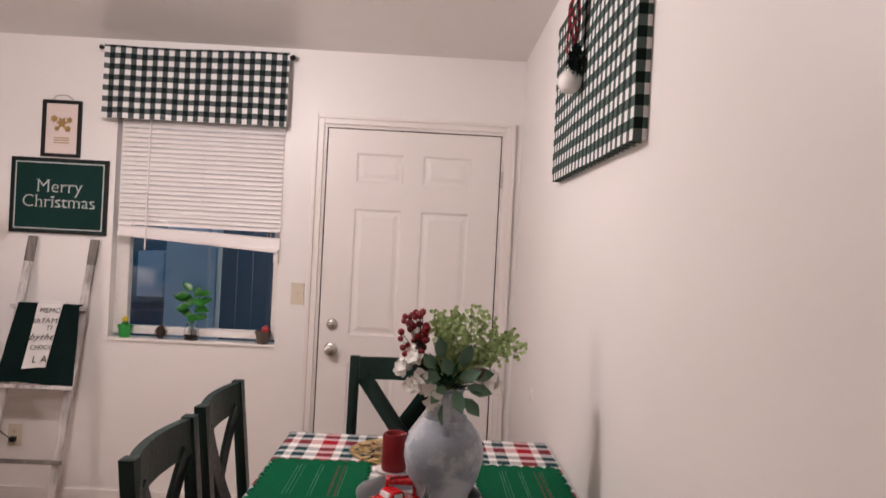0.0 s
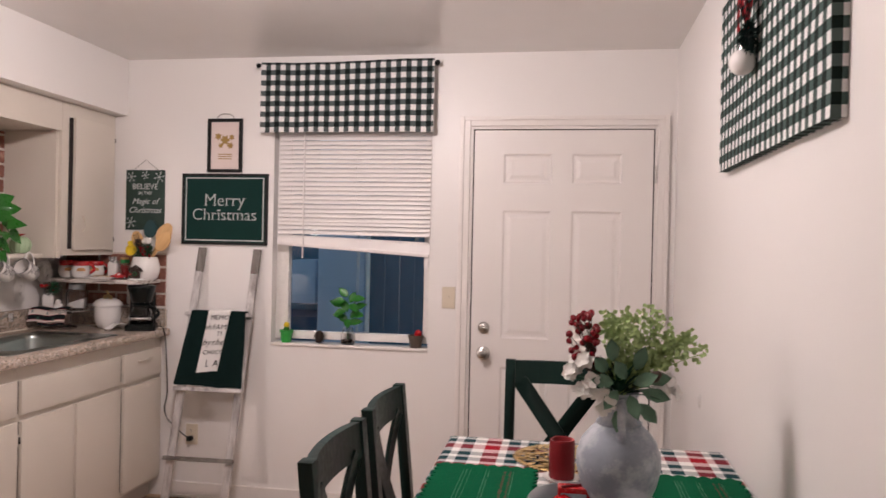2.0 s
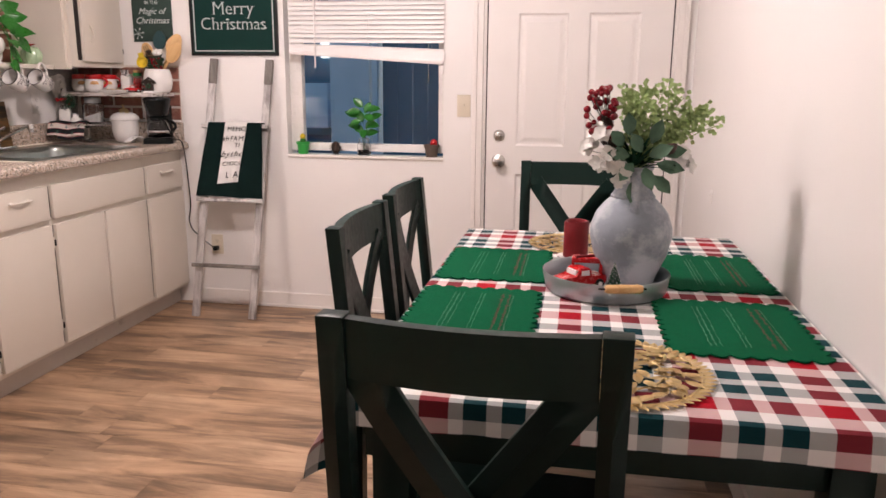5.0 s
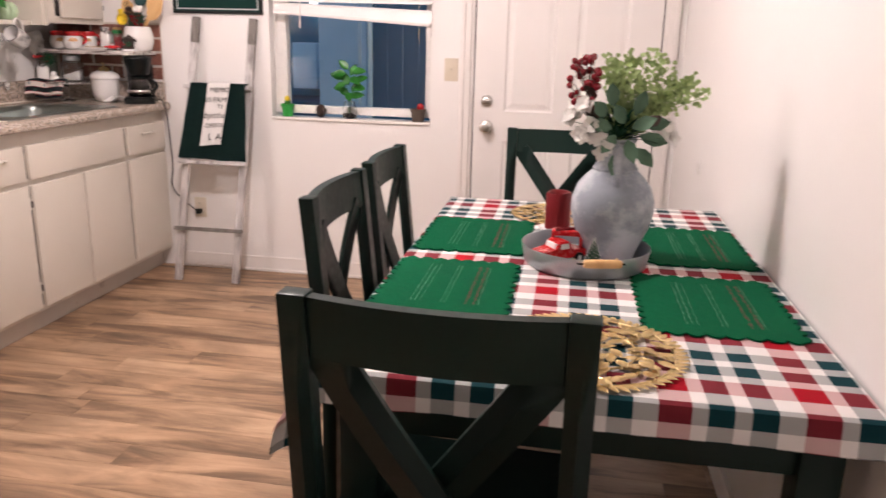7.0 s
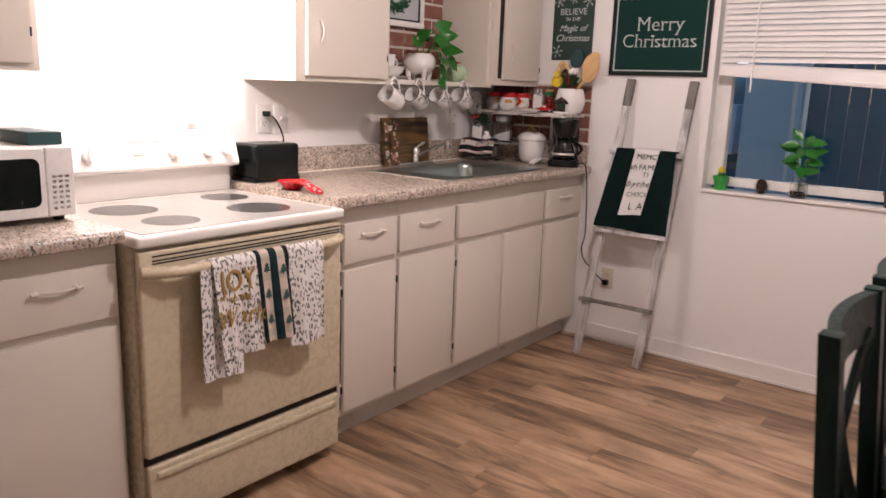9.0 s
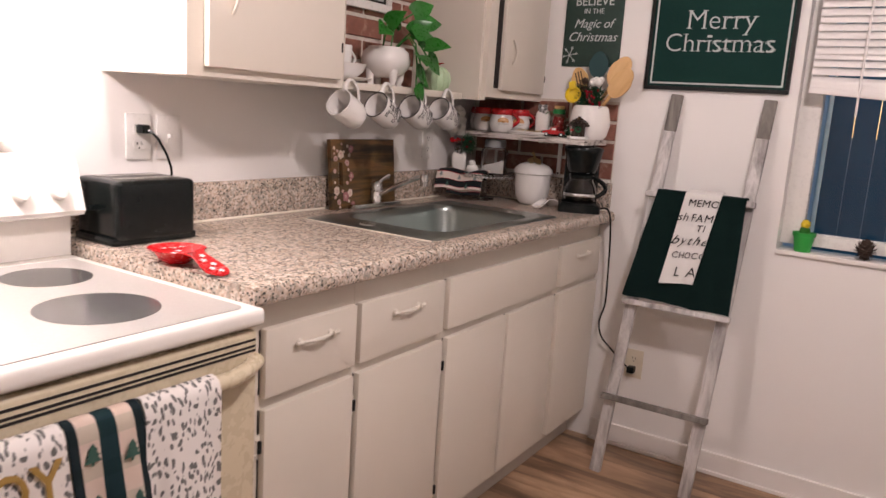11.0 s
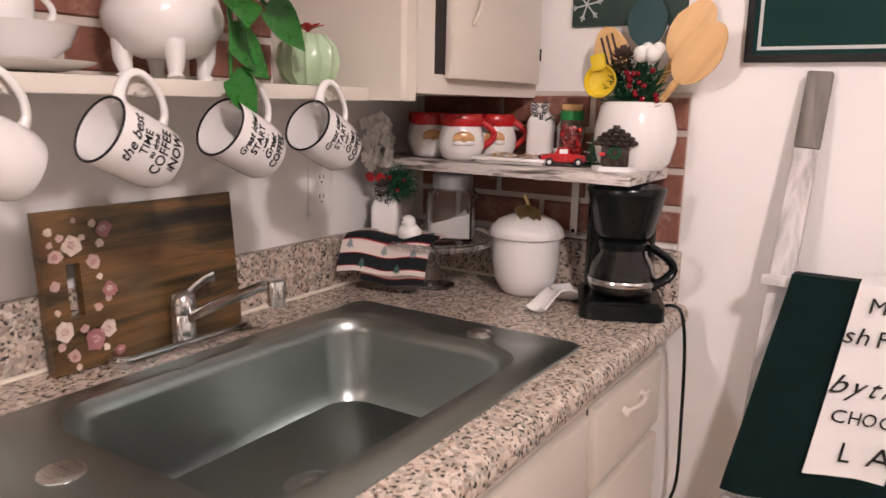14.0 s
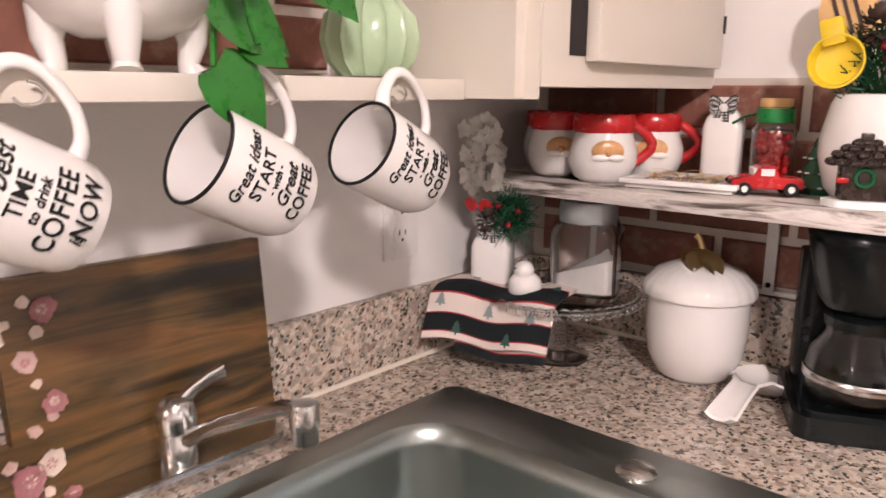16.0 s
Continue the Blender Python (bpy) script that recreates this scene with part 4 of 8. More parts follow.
box(bm, (-0.001, -0.13, 0.0005), (0.001, 0.13, 0.0015), 0, 2, Matrix.Translation((-2.506, 1.60, 1.098)) @ tilt)
part("printed_line", bm, INK, bg)

# ---- dining table ----
TX0, TX1, TY0, TY1, TZ = -0.178, 0.735, 1.035, 2.565, 0.742
table = thing("dining_table", (0, 0, 0), "dark-painted rectangular dining table against the wall", "table")
part("tabletop", bm_box((TX0, TY0, TZ - 0.032), (TX1, TY1, TZ), 0.004), CHAIRP, table)
for lo, hi in (((TX0 + 0.05, TY0 + 0.045, TZ - 0.13), (TX1 - 0.05, TY0 + 0.065, TZ - 0.033)), ((TX0 + 0.05, TY1 - 0.065, TZ - 0.13), (TX1 - 0.05, TY1 - 0.045, TZ - 0.033)),
               ((TX0 + 0.05, TY0 + 0.0655, TZ - 0.13), (TX0 + 0.07, TY1 - 0.0655, TZ - 0.033)), ((TX1 - 0.07, TY0 + 0.0655, TZ - 0.13), (TX1 - 0.05, TY1 - 0.0655, TZ - 0.033))):
    part("apron", bm_box(lo, hi, 0.002), CHAIRP, table)
for x in (TX0 + 0.035, TX1 - 0.105):
    for y in (TY0 + 0.03, TY1 - 0.10):
        bm = bmesh.new()
        box(bm, (x, y, 0), (x + 0.07, y + 0.07, TZ - 0.033), 0.005)
        part("leg", bm, CHAIRP, table)

# plaid cloth: lies on the top and hangs over three edges
cloth = thing("tablecloth", (0, 0, TZ + 0.0015), "red, white and teal holiday plaid tablecloth over the table", "tablecloth")
bm = bmesh.new()
OL, ON, OF = 0.15, 0.062, 0.07
cx0, cx1, cy0, cy1 = TX0 - OL, TX1 + 0.004, TY0 - ON, TY1 + OF


def draped(u, v):
    x, y = cx0 + (cx1 - cx0) * u, cy0 + (cy1 - cy0) * v
    a = max(0, TX0 - x)
    b, c = max(0, TY0 - y), max(0, y - TY1)
    e = max(b, c)
    d = math.hypot(a, e)
    px, py = max(x, TX0), min(max(y, TY0), TY1)
    wave = 0.006 * noise.noise(Vector((x * 4, y * 4, 0.3)))
    r = 0.010
    drop = 0 if d == 0 else (d - r * 0.4 if d > r else d * d / (2 * r))
    out = min(d, r) * 0.8 + max(0, d - 0.02) * (0.10 + 0.35 * noise.noise(Vector((px * 9, py * 9, 1.7))) * min(1, d * 8))
    out += 0.85 * min(a, e)
    n = Vector((-a, c - b if e else 0, 0))
    n = n.normalized() if n.length else n
    flat = 0.0012 * noise.noise(Vector((x * 13, y * 13, 5.1))) + 0.0012
    return (px + n.x * out, py + n.y * out + (wave if a else 0), -drop + (flat if d == 0 else 0))


sheet(bm, 96, 150, draped, lambda u, v: (cx0 + (cx1 - cx0) * u + 0.048, cy0 + (cy1 - cy0) * v + 0.03))
part("cloth", bm, PLAID, cloth)


def crochet_mat(x0, x1, y0, y1, label):
    """A scalloped crochet place mat with threads of other colours worked in."""
    mat = thing("placemat", ((x0 + x1) / 2, (y0 + y1) / 2, TZ + 0.0045), label, "placemat", "crochet placemats")
    hx, hy = (x1 - x0) / 2, (y1 - y0) / 2
    nx, ny, r = round(hx * 2 / 0.036), round(hy * 2 / 0.036), 0.0
    pts = []
    for (ax, ay), (bx, by), n in (((-hx, -hy), (hx, -hy), nx), ((hx, -hy), (hx, hy), ny), ((hx, hy), (-hx, hy), nx), ((-hx, hy), (-hx, -hy), ny)):
        d = Vector((bx - ax, by - ay))
        o = Vector((d.y, -d.x)).normalized()
        for k in range(n):
            for s in range(6):
                t = (k + s / 6) / n
                q = Vector((ax, ay)) + d * t + o * (0.016 * abs(math.sin(math.pi * s / 6)) - 0.004) + Vector((0.003 * noise.noise(Vector((ax + t * 7, ay, 1))), 0.003 * noise.noise(Vector((ay + t * 9, ax, 2)))))
                pts.append((q.x, q.y))
    bm = bmesh.new()
    slab(bm, pts, 0, 0.0035)
    part("crochet", bm, MATG, mat, "", False)
    for fx, w, mt in ((-0.45, 0.004, MATL), (-0.38, 0.005, MATL), (-0.30, 0.003, MATL), (0.02, 0.004, MATL), (0.08, 0.004, MATL), (0.40, 0.012, MATB), (0.52, 0.010, MATB), (0.58, 0.004, MATL)):
        bm = bmesh.new()
        n = 40
        rows = []
        for k in range(n + 1):
            y = hy * (-0.74 + 1.48 * k / n)
            ww = w * (0.15 + 0.8 * random.random())
            x = hx * fx + 0.0015 * random.uniform(-1, 1)
            rows.append([bm.verts.new((x + e * ww / 2, y, 0.0036 + (0.0010 if e == 0 else 0.0) + 0.0006 * random.random() - (0.0012 if random.random() < 0.3 else 0))) for e in (-1, 0, 1)])
        for p, q in zip(rows, rows[1:]):
            for e in (0, 1):
                bm.faces.new((p[e], p[e + 1], q[e + 1], q[e]))
        part("thread_stripe", bm, mt, mat, "pale thread stripe" if mt is MATL else "brown thread stripe", False)


crochet_mat(-0.162, 0.128, 1.828, 2.208, "green crochet placemat with scalloped edge on the tablecloth")
crochet_mat(-0.166, 0.118, 1.352, 1.728, "green crochet placemat with scalloped edge on the tablecloth")
crochet_mat(0.462, 0.718, 1.830, 2.234, "green crochet placemat with scalloped edge beside the wall")
crochet_mat(0.404, 0.704, 1.338, 1.718, "green crochet placemat with scalloped edge beside the wall")


def gold_mat(x, y, r):
    """A round pressed-foil mat: rings of pointed leaves with gaps between them."""
    mat = thing("gold_placemat", (x, y, TZ + 0.006), "round gold openwork leaf placemat on the tablecloth", "placemat", "gold placemats")
    rng = random.Random(int(y * 100))
    bm = bmesh.new()
    for k in range(64):
        a = 2 * math.pi * k / 64
        leaf(bm, (r * 0.84 * math.cos(a), r * 0.84 * math.sin(a), 0.001), (math.cos(a + 0.5), math.sin(a + 0.5), 0.05), r * 0.17, 0.016, (0, 0, 1), 0.02)
    part("leaf_border", bm, GOLD, mat)
    for ring, n in ((0.08, 7), (0.24, 15), (0.40, 24), (0.56, 34), (0.70, 40)):
        bm = bmesh.new()
        for k in range(n):
            a = 2 * math.pi * (k + rng.random() * 0.6) / n
            b = a + rng.uniform(-1.4, 1.4)
            leaf(bm, (r * ring * math.cos(a), r * ring * math.sin(a), 0.001 + 0.003 * rng.random()), (math.cos(b), math.sin(b), rng.uniform(-0.02, 0.12)), r * rng.uniform(0.18, 0.26), 0.022, (0, 0, 1), 0.05)
        part("leaf_ring", bm, GOLD, mat)
    for f in (0.86, 0.50):
        bm = bmesh.new()
        tube(bm, [(r * f * math.cos(a), r * f * math.sin(a), 0.002) for a in (2 * math.pi * k / 48 for k in range(48))], 0.0022, 6, True)
        part("wire_ring", bm, GOLD, mat)


gold_mat(0.282, 1.214, 0.186)
gold_mat(0.225, 2.345, 0.175)


# ---- chairs with crossed backs ----
def dining_chair(m, label):
    """Origin on the floor under the middle of the back; the sitter faces +y."""
    ch = thing("dining_chair", m, label, "chair", "chairs round the table")
    W, zt, zs = 0.455, 0.936, 0.455
    lean = lambda z: -0.10 * max(0.0, z - zs) - 0.02 * max(0, zs - z) * 0.5
    for e in (-1, 1):
        bm = bmesh.new()
        x = e * (W / 2 - 0.021)
        pts = [(x, lean(z), z) for z in (0.0, 0.25, zs, 0.60, 0.78, zt)]
        for a, b in zip(pts, pts[1:]):
            beam(bm, a, b, 0.042, 0.034, (0, 1, 0), 0.0)
        bmesh.ops.remove_doubles(bm, verts=bm.verts, dist=0.004)
        box(bm, (x - 0.022, lean(zt) - 0.018, zt - 0.004), (x + 0.022, lean(zt) + 0.018, zt + 0.002), 0.004)
        part("back_post", bm, CHAIRP, ch)
        bm = bmesh.new()
        box(bm, (e * 0.20 - 0.02, 0.375, 0), (e * 0.20 + 0.02, 0.415, zs - 0.028), 0.004)
        part("leg", bm, CHAIRP, ch)
        bm = bmesh.new()
        box(bm, (e * 0.205 - 0.010, 0.02, zs - 0.088), (e * 0.205 + 0.010, 0.374, zs - 0.029), 0.002)
        part("side_rail", bm, CHAIRP, ch)
        part("stretcher", bm_box((e * 0.205 - 0.009, 0.02, 0.16), (e * 0.205 + 0.009, 0.374, 0.19), 0.002), CHAIRP, ch)

    def bowed(z0, z1, bow, thick, name):
        bm = bmesh.new()
        n, x1 = 14, W / 2 - 0.0425
        cols = []
        for i in range(n + 1):
            s = -1 + 2 * i / n
            off = -bow * (1 - s * s)
            cols.append([bm.verts.new((x1 * s, lean(z) + off + t, z)) for z, t in ((z0, -thick / 2), (z0, thick / 2), (z1, thick / 2), (z1, -thick / 2))])
        for a, b in zip(cols, cols[1:]):
            for k in range(4):
                bm.faces.new((a[k], a[(k + 1) % 4], b[(k + 1) % 4], b[k]))
        bm.faces.new(cols[0][::-1]), bm.faces.new(cols[-1])
        bmesh.ops.recalc_face_normals(bm, faces=bm.faces)
        part(name, bm, CHAIRP, ch, "", False)
    bowed(0.838, 0.934, 0.022, 0.022, "top_rail")
    bowed(0.372, 0.412, 0.0, 0.018, "lower_rail")
    for e, dy in ((-1, -0.006), (1, 0.006)):
        bm = bmesh.new()
        n, x1 = 8, W / 2 - 0.062
        for i in range(n):
            p = []
            for k in (i, i + 1):
                s = -1 + 2 * k / n
                z = 0.385 + (0.850 - 0.385) * k / n
                p.append(Vector((e * x1 * s, lean(z) - 0.020 * (1 - s * s) + dy * (1 - s * s), z)))
            beam(bm, p[0], p[1], 0.068, 0.012, (0, 1, 0), 0.0)
        bmesh.ops.remove_doubles(bm, verts=bm.verts, dist=0.003)
        part("cross_slat", bm, CHAIRP, ch)
    bm = bmesh.new()
    slab(bm, rounded(-0.225, 0.225, 0.004, 0.435, 0.03), zs - 0.028, zs)
    slab(bm, rounded(-0.205, 0.205, 0.03, 0.415, 0.05), zs + 0.0005, zs + 0.004)
    part("seat", bm, CHAIRP, ch, "", False)
    bm = bmesh.new()
    box(bm, (-0.179, 0.385, zs - 0.088), (0.179, 0.405, zs - 0.029), 0.002)
    part("front_rail", bm, CHAIRP, ch)
    return ch


dining_chair(pose(0.062, 0.914, 0, 0, 0, -2.7), "dark green-black painted crossback chair at the table end")
dining_chair(pose(-0.304, 1.722, 0, 0, 0, -90), "dark green-black painted crossback chair pushed under the table")
dining_chair(pose(-0.308, 2.262, 0, 0, 0, -90), "dark green-black painted crossback chair pushed under the table")
dining_chair(pose(0.190, 3.120, 0, 0, 0, 180), "dark green-black painted crossback chair by the door")

# ---- things on and at the window wall ----
blind = thing("window_blind", (0, YN - 0.004, 0), "white mini blind, half raised, with a broken sagging bottom rail", "blind")
bx0, bx1 = -1.338, -0.492
part("head_rail", bm_box((bx0, -0.012, 2.055), (bx1, 0.022, 2.088), 0.003), BLINDM, blind)
zs = 2.035
k = 0
slat_bm = bmesh.new()
prof = [(-0.0100, -0.0128), (-0.0092, -0.0060), (-0.0058, 0.0020), (-0.0004, 0.0080), (0.0058, 0.0122)]
for (ya, za), (yb, zb) in zip(prof, prof[1:]):
    slat_bm.faces.new([slat_bm.verts.new(p) for p in ((bx0 + 0.004, ya, za), (bx1 - 0.004, ya, za), (bx1 - 0.004, yb, zb), (bx0 + 0.004, yb, zb))])
bmesh.ops.remove_doubles(slat_bm, verts=slat_bm.verts, dist=0.0001)
bmesh.ops.solidify(slat_bm, geom=slat_bm.faces[:], thickness=0.0006)
slat_mesh = mesh_of("slat", slat_bm, BLINDM)
while zs > 1.475:
    o = new("slat", slat_mesh)
    o.parent = blind
    o.matrix_basis = pose(random.uniform(-0.002, 0.002), 0.0, zs, 0, random.uniform(-0.05, 0.05) + (0.30 if k > 20 else 0), 0)
    zs -= 0.0243
    k += 1
for n, (za, zb) in enumerate(((1.456, 1.424), (1.446, 1.412), (1.438, 1.400), (1.430, 1.392), (1.424, 1.386))):
    o = new("slat", slat_mesh)
    o.parent = blind
    o.matrix_basis = pose(0, -0.001 * n, (za + zb) / 2, 0, math.degrees(math.atan2(za - zb, bx1 - bx0)), 0) @ pose((bx0 + bx1) / -2 * 0, 0, 0) 
    o.matrix_basis = Matrix.Translation(((bx0 + bx1) / 2, 0, 0)) @ o.matrix_basis @ Matrix.Translation((-(bx0 + bx1) / 2, 0, 0))
bm = bmesh.new()
beam(bm, (bx0 + 0.002, -0.004, 1.420), (bx1 - 0.01, -0.006, 1.368), 0.020, 0.024, (0, 1, 0), 0.004)
part("bottom_rail", bm, BLINDM, blind, "sagging white bottom rail")
bm = bmesh.new()
box(bm, (bx1 - 0.032, -0.016, 1.310), (bx1 - 0.006, -0.010, 1.352), 0.002)
part("cord_tag", bm, BLINDM, blind, "broken plastic tag hanging from the rail")
bm = bmesh.new()
tube(bm, ((-1.185, -0.024, 2.06), (-1.187, -0.024, 1.34)), 0.0042, 6)
part("tilt_wand", bm, BLINDM, blind, "white tilt wand")
for x in (-1.26, -0.90, -0.56):
    bm = bmesh.new()
    tube(bm, ((x, -0.014, 2.06), (x, -0.014, 1.40)), 0.0009, 5)
    part("ladder_cord", bm, BLINDM, blind)

val = thing("valance", (0, YN - 0.052, 0), "black and white buffalo check valance on a dark rod", "valance")
bm = bmesh.new()
tube(bm, ((-1.446, 0, 2.372), (-0.466, 0, 2.372)), 0.007, 12)
for x in (-1.446, -0.466):
    ball(bm, (x, 0, 2.372), 0.013, 12)
    tube(bm, ((x + (0.012 if x < -1 else -0.012), 0, 2.372), (x + (0.012 if x < -1 else -0.012), 0.051, 2.372)), 0.005, 8)
part("rod", bm, INK, val, "dark metal rod")
bm = bmesh.new()


def valance_at(u, v):
    x = -1.425 + 0.945 * u
    z = 2.386 - 0.376 * v - 0.006 * math.sin(5 * u) * (1 - v)
    w = math.sin(u * 34 + 1.5 * math.sin(u * 9)) * 0.004 + 0.004 * noise.noise(Vector((u * 9, v * 2, 3)))
    return (x, -0.012 + w * (0.5 + v) - 0.006 * v, z + 0.004 * noise.noise(Vector((u * 7, 0, 8))) * (1 if v > 0.9 else 0.4))


sheet(bm, 120, 16, valance_at, lambda u, v: (0.945 * u * 1.02, 0.376 * (1 - v)), 0.0012)
part("cloth", bm, GINGHAM, val)

# sign boards
sign = thing("merry_christmas_sign", (-1.6455, YN - 0.0005, 1.5975), "dark green board lettered Merry Christmas in white", "sign")
bm = bmesh.new()
slab(bm, rounded(-0.2475, 0.2475, -0.1935, 0.1935, 0.012), 0.0, 0.012, ON_NORTH)
part("board", bm, SIGN, sign, "", False)
bm = bmesh.new()
for lo, hi in (((-0.228, -0.174, 0.0122), (0.228, -0.168, 0.0132)), ((-0.228, 0.168, 0.0122), (0.228, 0.174, 0.0132)), ((-0.228, -0.168, 0.0122), (-0.222, 0.168, 0.0132)), ((0.222, -0.168, 0.0122), (0.228, 0.168, 0.0132))):
    box(bm, lo, hi, 0, 2, ON_NORTH)
part("border", bm, SIGNTEXT, sign, "thin pale border")
bm = bmesh.new()
for lo, hi in (((-0.249, -0.195, 0.0), (0.249, -0.182, 0.016)), ((-0.249, 0.182, 0.0), (0.249, 0.195, 0.016)), ((-0.249, -0.182, 0.0), (-0.236, 0.182, 0.016)), ((0.236, -0.182, 0.0), (0.249, 0.182, 0.016))):
    box(bm, lo, hi, 0.001, 2, ON_NORTH)
part("rim", bm, INK, sign, "black rim")


def serif_words(body, size, m, bold):
    """Lettering with thin bars set on the ends of its stems."""
    bm = words(body, size, Matrix.Identity(4), "CENTER", 0.0, 0.0006, None, 1.0, bold)
    feet = set()
    for e in bm.edges:
        a, b = e.verts[0].co, e.verts[1].co
        ln = abs(a.x - b.x)
        if abs(a.y - b.y) < 0.004 * size and 0.03 * size < ln < 0.17 * size:
            feet.add((round((a.x + b.x) / 2, 4), round(a.y, 4), round(ln, 4)))
    for x, y, ln in sorted(feet):
        up = 1 if y < 0.12 * size else -1
        box(bm, (x - ln / 2 - 0.06 * size, min(y, y + up * 0.022 * size), -0.0006), (x + ln / 2 + 0.06 * size, max(y, y + up * 0.022 * size), 0.00065))
    bmesh.ops.transform(bm, matrix=m, verts=bm.verts)
    return bm


part("lettering", serif_words("Merry", 0.096, ON_NORTH @ pose(0, 0.018, 0.0126), -0.0013), SIGNTEXT, sign, "pale grey word Merry", False)
part("lettering", serif_words("Christmas", 0.092, ON_NORTH @ pose(0, -0.060, 0.0126), -0.0013), SIGNTEXT, sign, "pale grey word Christmas", False)

pic = thing("picture_frame", (-1.650, YN - 0.0005, 1.9475), "small black frame with gold leaf print on pink paper", "picture")
bm = bmesh.new()
for lo, hi in (((-0.1, -0.147, 0), (0.1, -0.130, 0.018)), ((-0.1, 0.130, 0), (0.1, 0.147, 0.018)), ((-0.1, -0.13, 0), (-0.083, 0.13, 0.018)), ((0.083, -0.13, 0), (0.1, 0.13, 0.018))):
    box(bm, lo, hi, 0.002, 2, ON_NORTH)
part("frame_rim", bm, INK, pic, "black wooden rim")
bm = bmesh.new()
box(bm, (-0.083, -0.13, 0.001), (0.083, 0.13, 0.006), 0, 2, ON_NORTH)
part("print", bm, PAPER, pic, "pink paper")
bm = bmesh.new()
for x, y, r in ((0, 0.03, 0.03), (-0.04, 0.05, 0.022), (0.038, 0.045, 0.018), (-0.025, 0.0, 0.016), (0.03, 0.0, 0.02)):
    for q in range(6):
        a = q * math.pi / 3 + x * 40
        leaf(bm, ON_NORTH @ Vector((x, y, 0.0075)), ON_NORTH @ Vector((math.cos(a), math.sin(a), 0)), r, r * 0.55, ON_NORTH @ Vector((0, 0, 1)), 0.0)
part("printed_flower", bm, GOLDINK, pic, "gold printed leaves")
bm = bmesh.new()
for y in (-0.05, -0.062, -0.075):
    box(bm, (-0.04, y, 0.0062), (0.04, y + 0.005, 0.0066), 0, 2, ON_NORTH)
part("printed_text", bm, GOLDINK, pic, "small gold text lines")
bm = bmesh.new()
tube(bm, [(0.05 * math.cos(a), -0.006, 0.147 + 0.028 * math.sin(a)) for a in (math.pi * k / 10 for k in range(11))], 0.0016, 6)
part("hanger", bm, GREYWOOD, pic, "twine hanger")

bel = thing("believe_sign", (-2.1205, YN - 0.0005, 1.6435), "grey-green board lettered Believe in the Magic of Christmas", "sign")
bm = bmesh.new()
box(bm, (-0.1165, -0.1675, 0), (0.1165, 0.1675, 0.008), 0.002, 2, ON_NORTH)
part("board", bm, SIGN2, bel)
for body, sz, y, sh in (("BELIEVE", 0.046, 0.060, 0), ("IN THE", 0.026, 0.030, 0), ("Magic of", 0.046, -0.022, 0.35), ("Christmas", 0.048, -0.072, 0.35)):
    part("lettering", words(body, sz, ON_NORTH @ pose(0, y, 0.0088), shear=sh), SIGNTEXT, bel, "pale words " + body, False)
for x, y, r in ((-0.085, 0.128, 0.030), (0.0, 0.138, 0.024), (0.085, 0.128, 0.034), (-0.085, -0.125, 0.034)):
    bm = bmesh.new()
    for q in range(6):
        a = q * math.pi / 3 + 0.2
        beam(bm, ON_NORTH @ Vector((x, y, 0.0084)), ON_NORTH @ Vector((x + r * math.cos(a), y + r * math.sin(a), 0.0084)), 0.0028, 0.0006, (0, 1, 0), 0)
        for e in (-0.5, 0.5):
            p = Vector((x + r * 0.6 * math.cos(a), y + r * 0.6 * math.sin(a), 0.0084))
            beam(bm, ON_NORTH @ p, ON_NORTH @ (p + Vector((r * 0.3 * math.cos(a + e), r * 0.3 * math.sin(a + e), 0))), 0.002, 0.0006, (0, 1, 0), 0)
    part("snowflake", bm, SIGNTEXT, bel, "pale snowflake", False)
bm = bmesh.new()
tube(bm, ((-0.075, -0.003, 0.1675), (0, -0.003, 0.225), (0.075, -0.003, 0.1675)), 0.0014, 6)
part("hanger", bm, GREYWOOD, bel, "twine hanger")

# switch and outlets


def wall_plate(name, m, label, kind, material):
    pl = thing(name, m, label, "outlet" if kind == "outlet" else "switch")
    bm = bmesh.new()
    box(bm, (-0.035, -0.0565, 0), (0.035, 0.0565, 0.005), 0.002, 2)
    part("plate", bm, material, pl)
    bm = bmesh.new()
    if kind == "outlet":
        for y in (-0.020, 0.020):
            slab(bm, [(0.017 * math.cos(a), y + max(-0.0125, min(0.0125, 0.017 * math.sin(a)))) for a in (2 * math.pi * q / 24 for q in range(24))], 0.0051, 0.0066)
        part("socket", bm, material, pl)
        bm = bmesh.new()
        for y in (-0.020, 0.020):
            for x in (-0.006, 0.006):
                box(bm, (x - 0.001, y - 0.001, 0.0067), (x + 0.001, y + 0.007, 0.0070))
            box(bm, (-0.002, y - 0.010, 0.0067), (0.002, y - 0.006, 0.0070))
        part("slot", bm, INK, pl, "dark contact slots", False)
    else:
        box(bm, (-0.005, -0.012, 0.0051), (0.005, 0.012, 0.0060))
        box(bm, (-0.004, -0.002, 0.0055), (0.004, 0.008, 0.016), 0.001)
        part("toggle", bm, material, pl)
    return pl


wall_plate("light_switch", at_north(-0.392, YN - 0.0003, 1.151), "ivory toggle light switch beside the door", "switch", IVORY)
wall_plate("outlet_low", at_north(-1.815, YN - 0.0003, 0.350), "ivory outlet low on the wall with a black plug", "outlet", IVORY)
wall_plate("outlet", at_west(XW + 0.0003, 2.176, 1.163), "white outlet above the counter with the toaster plugged in", "outlet", WHITEPL)
wall_plate("light_switch", at_west(XW + 0.0003, 2.264, 1.162), "white toggle switch above the counter", "switch", WHITEPL)
wall_plate("outlet", at_west(XW + 0.0003, 3.455, 1.143), "white outlet under the hanging mugs", "outlet", WHITEPL)
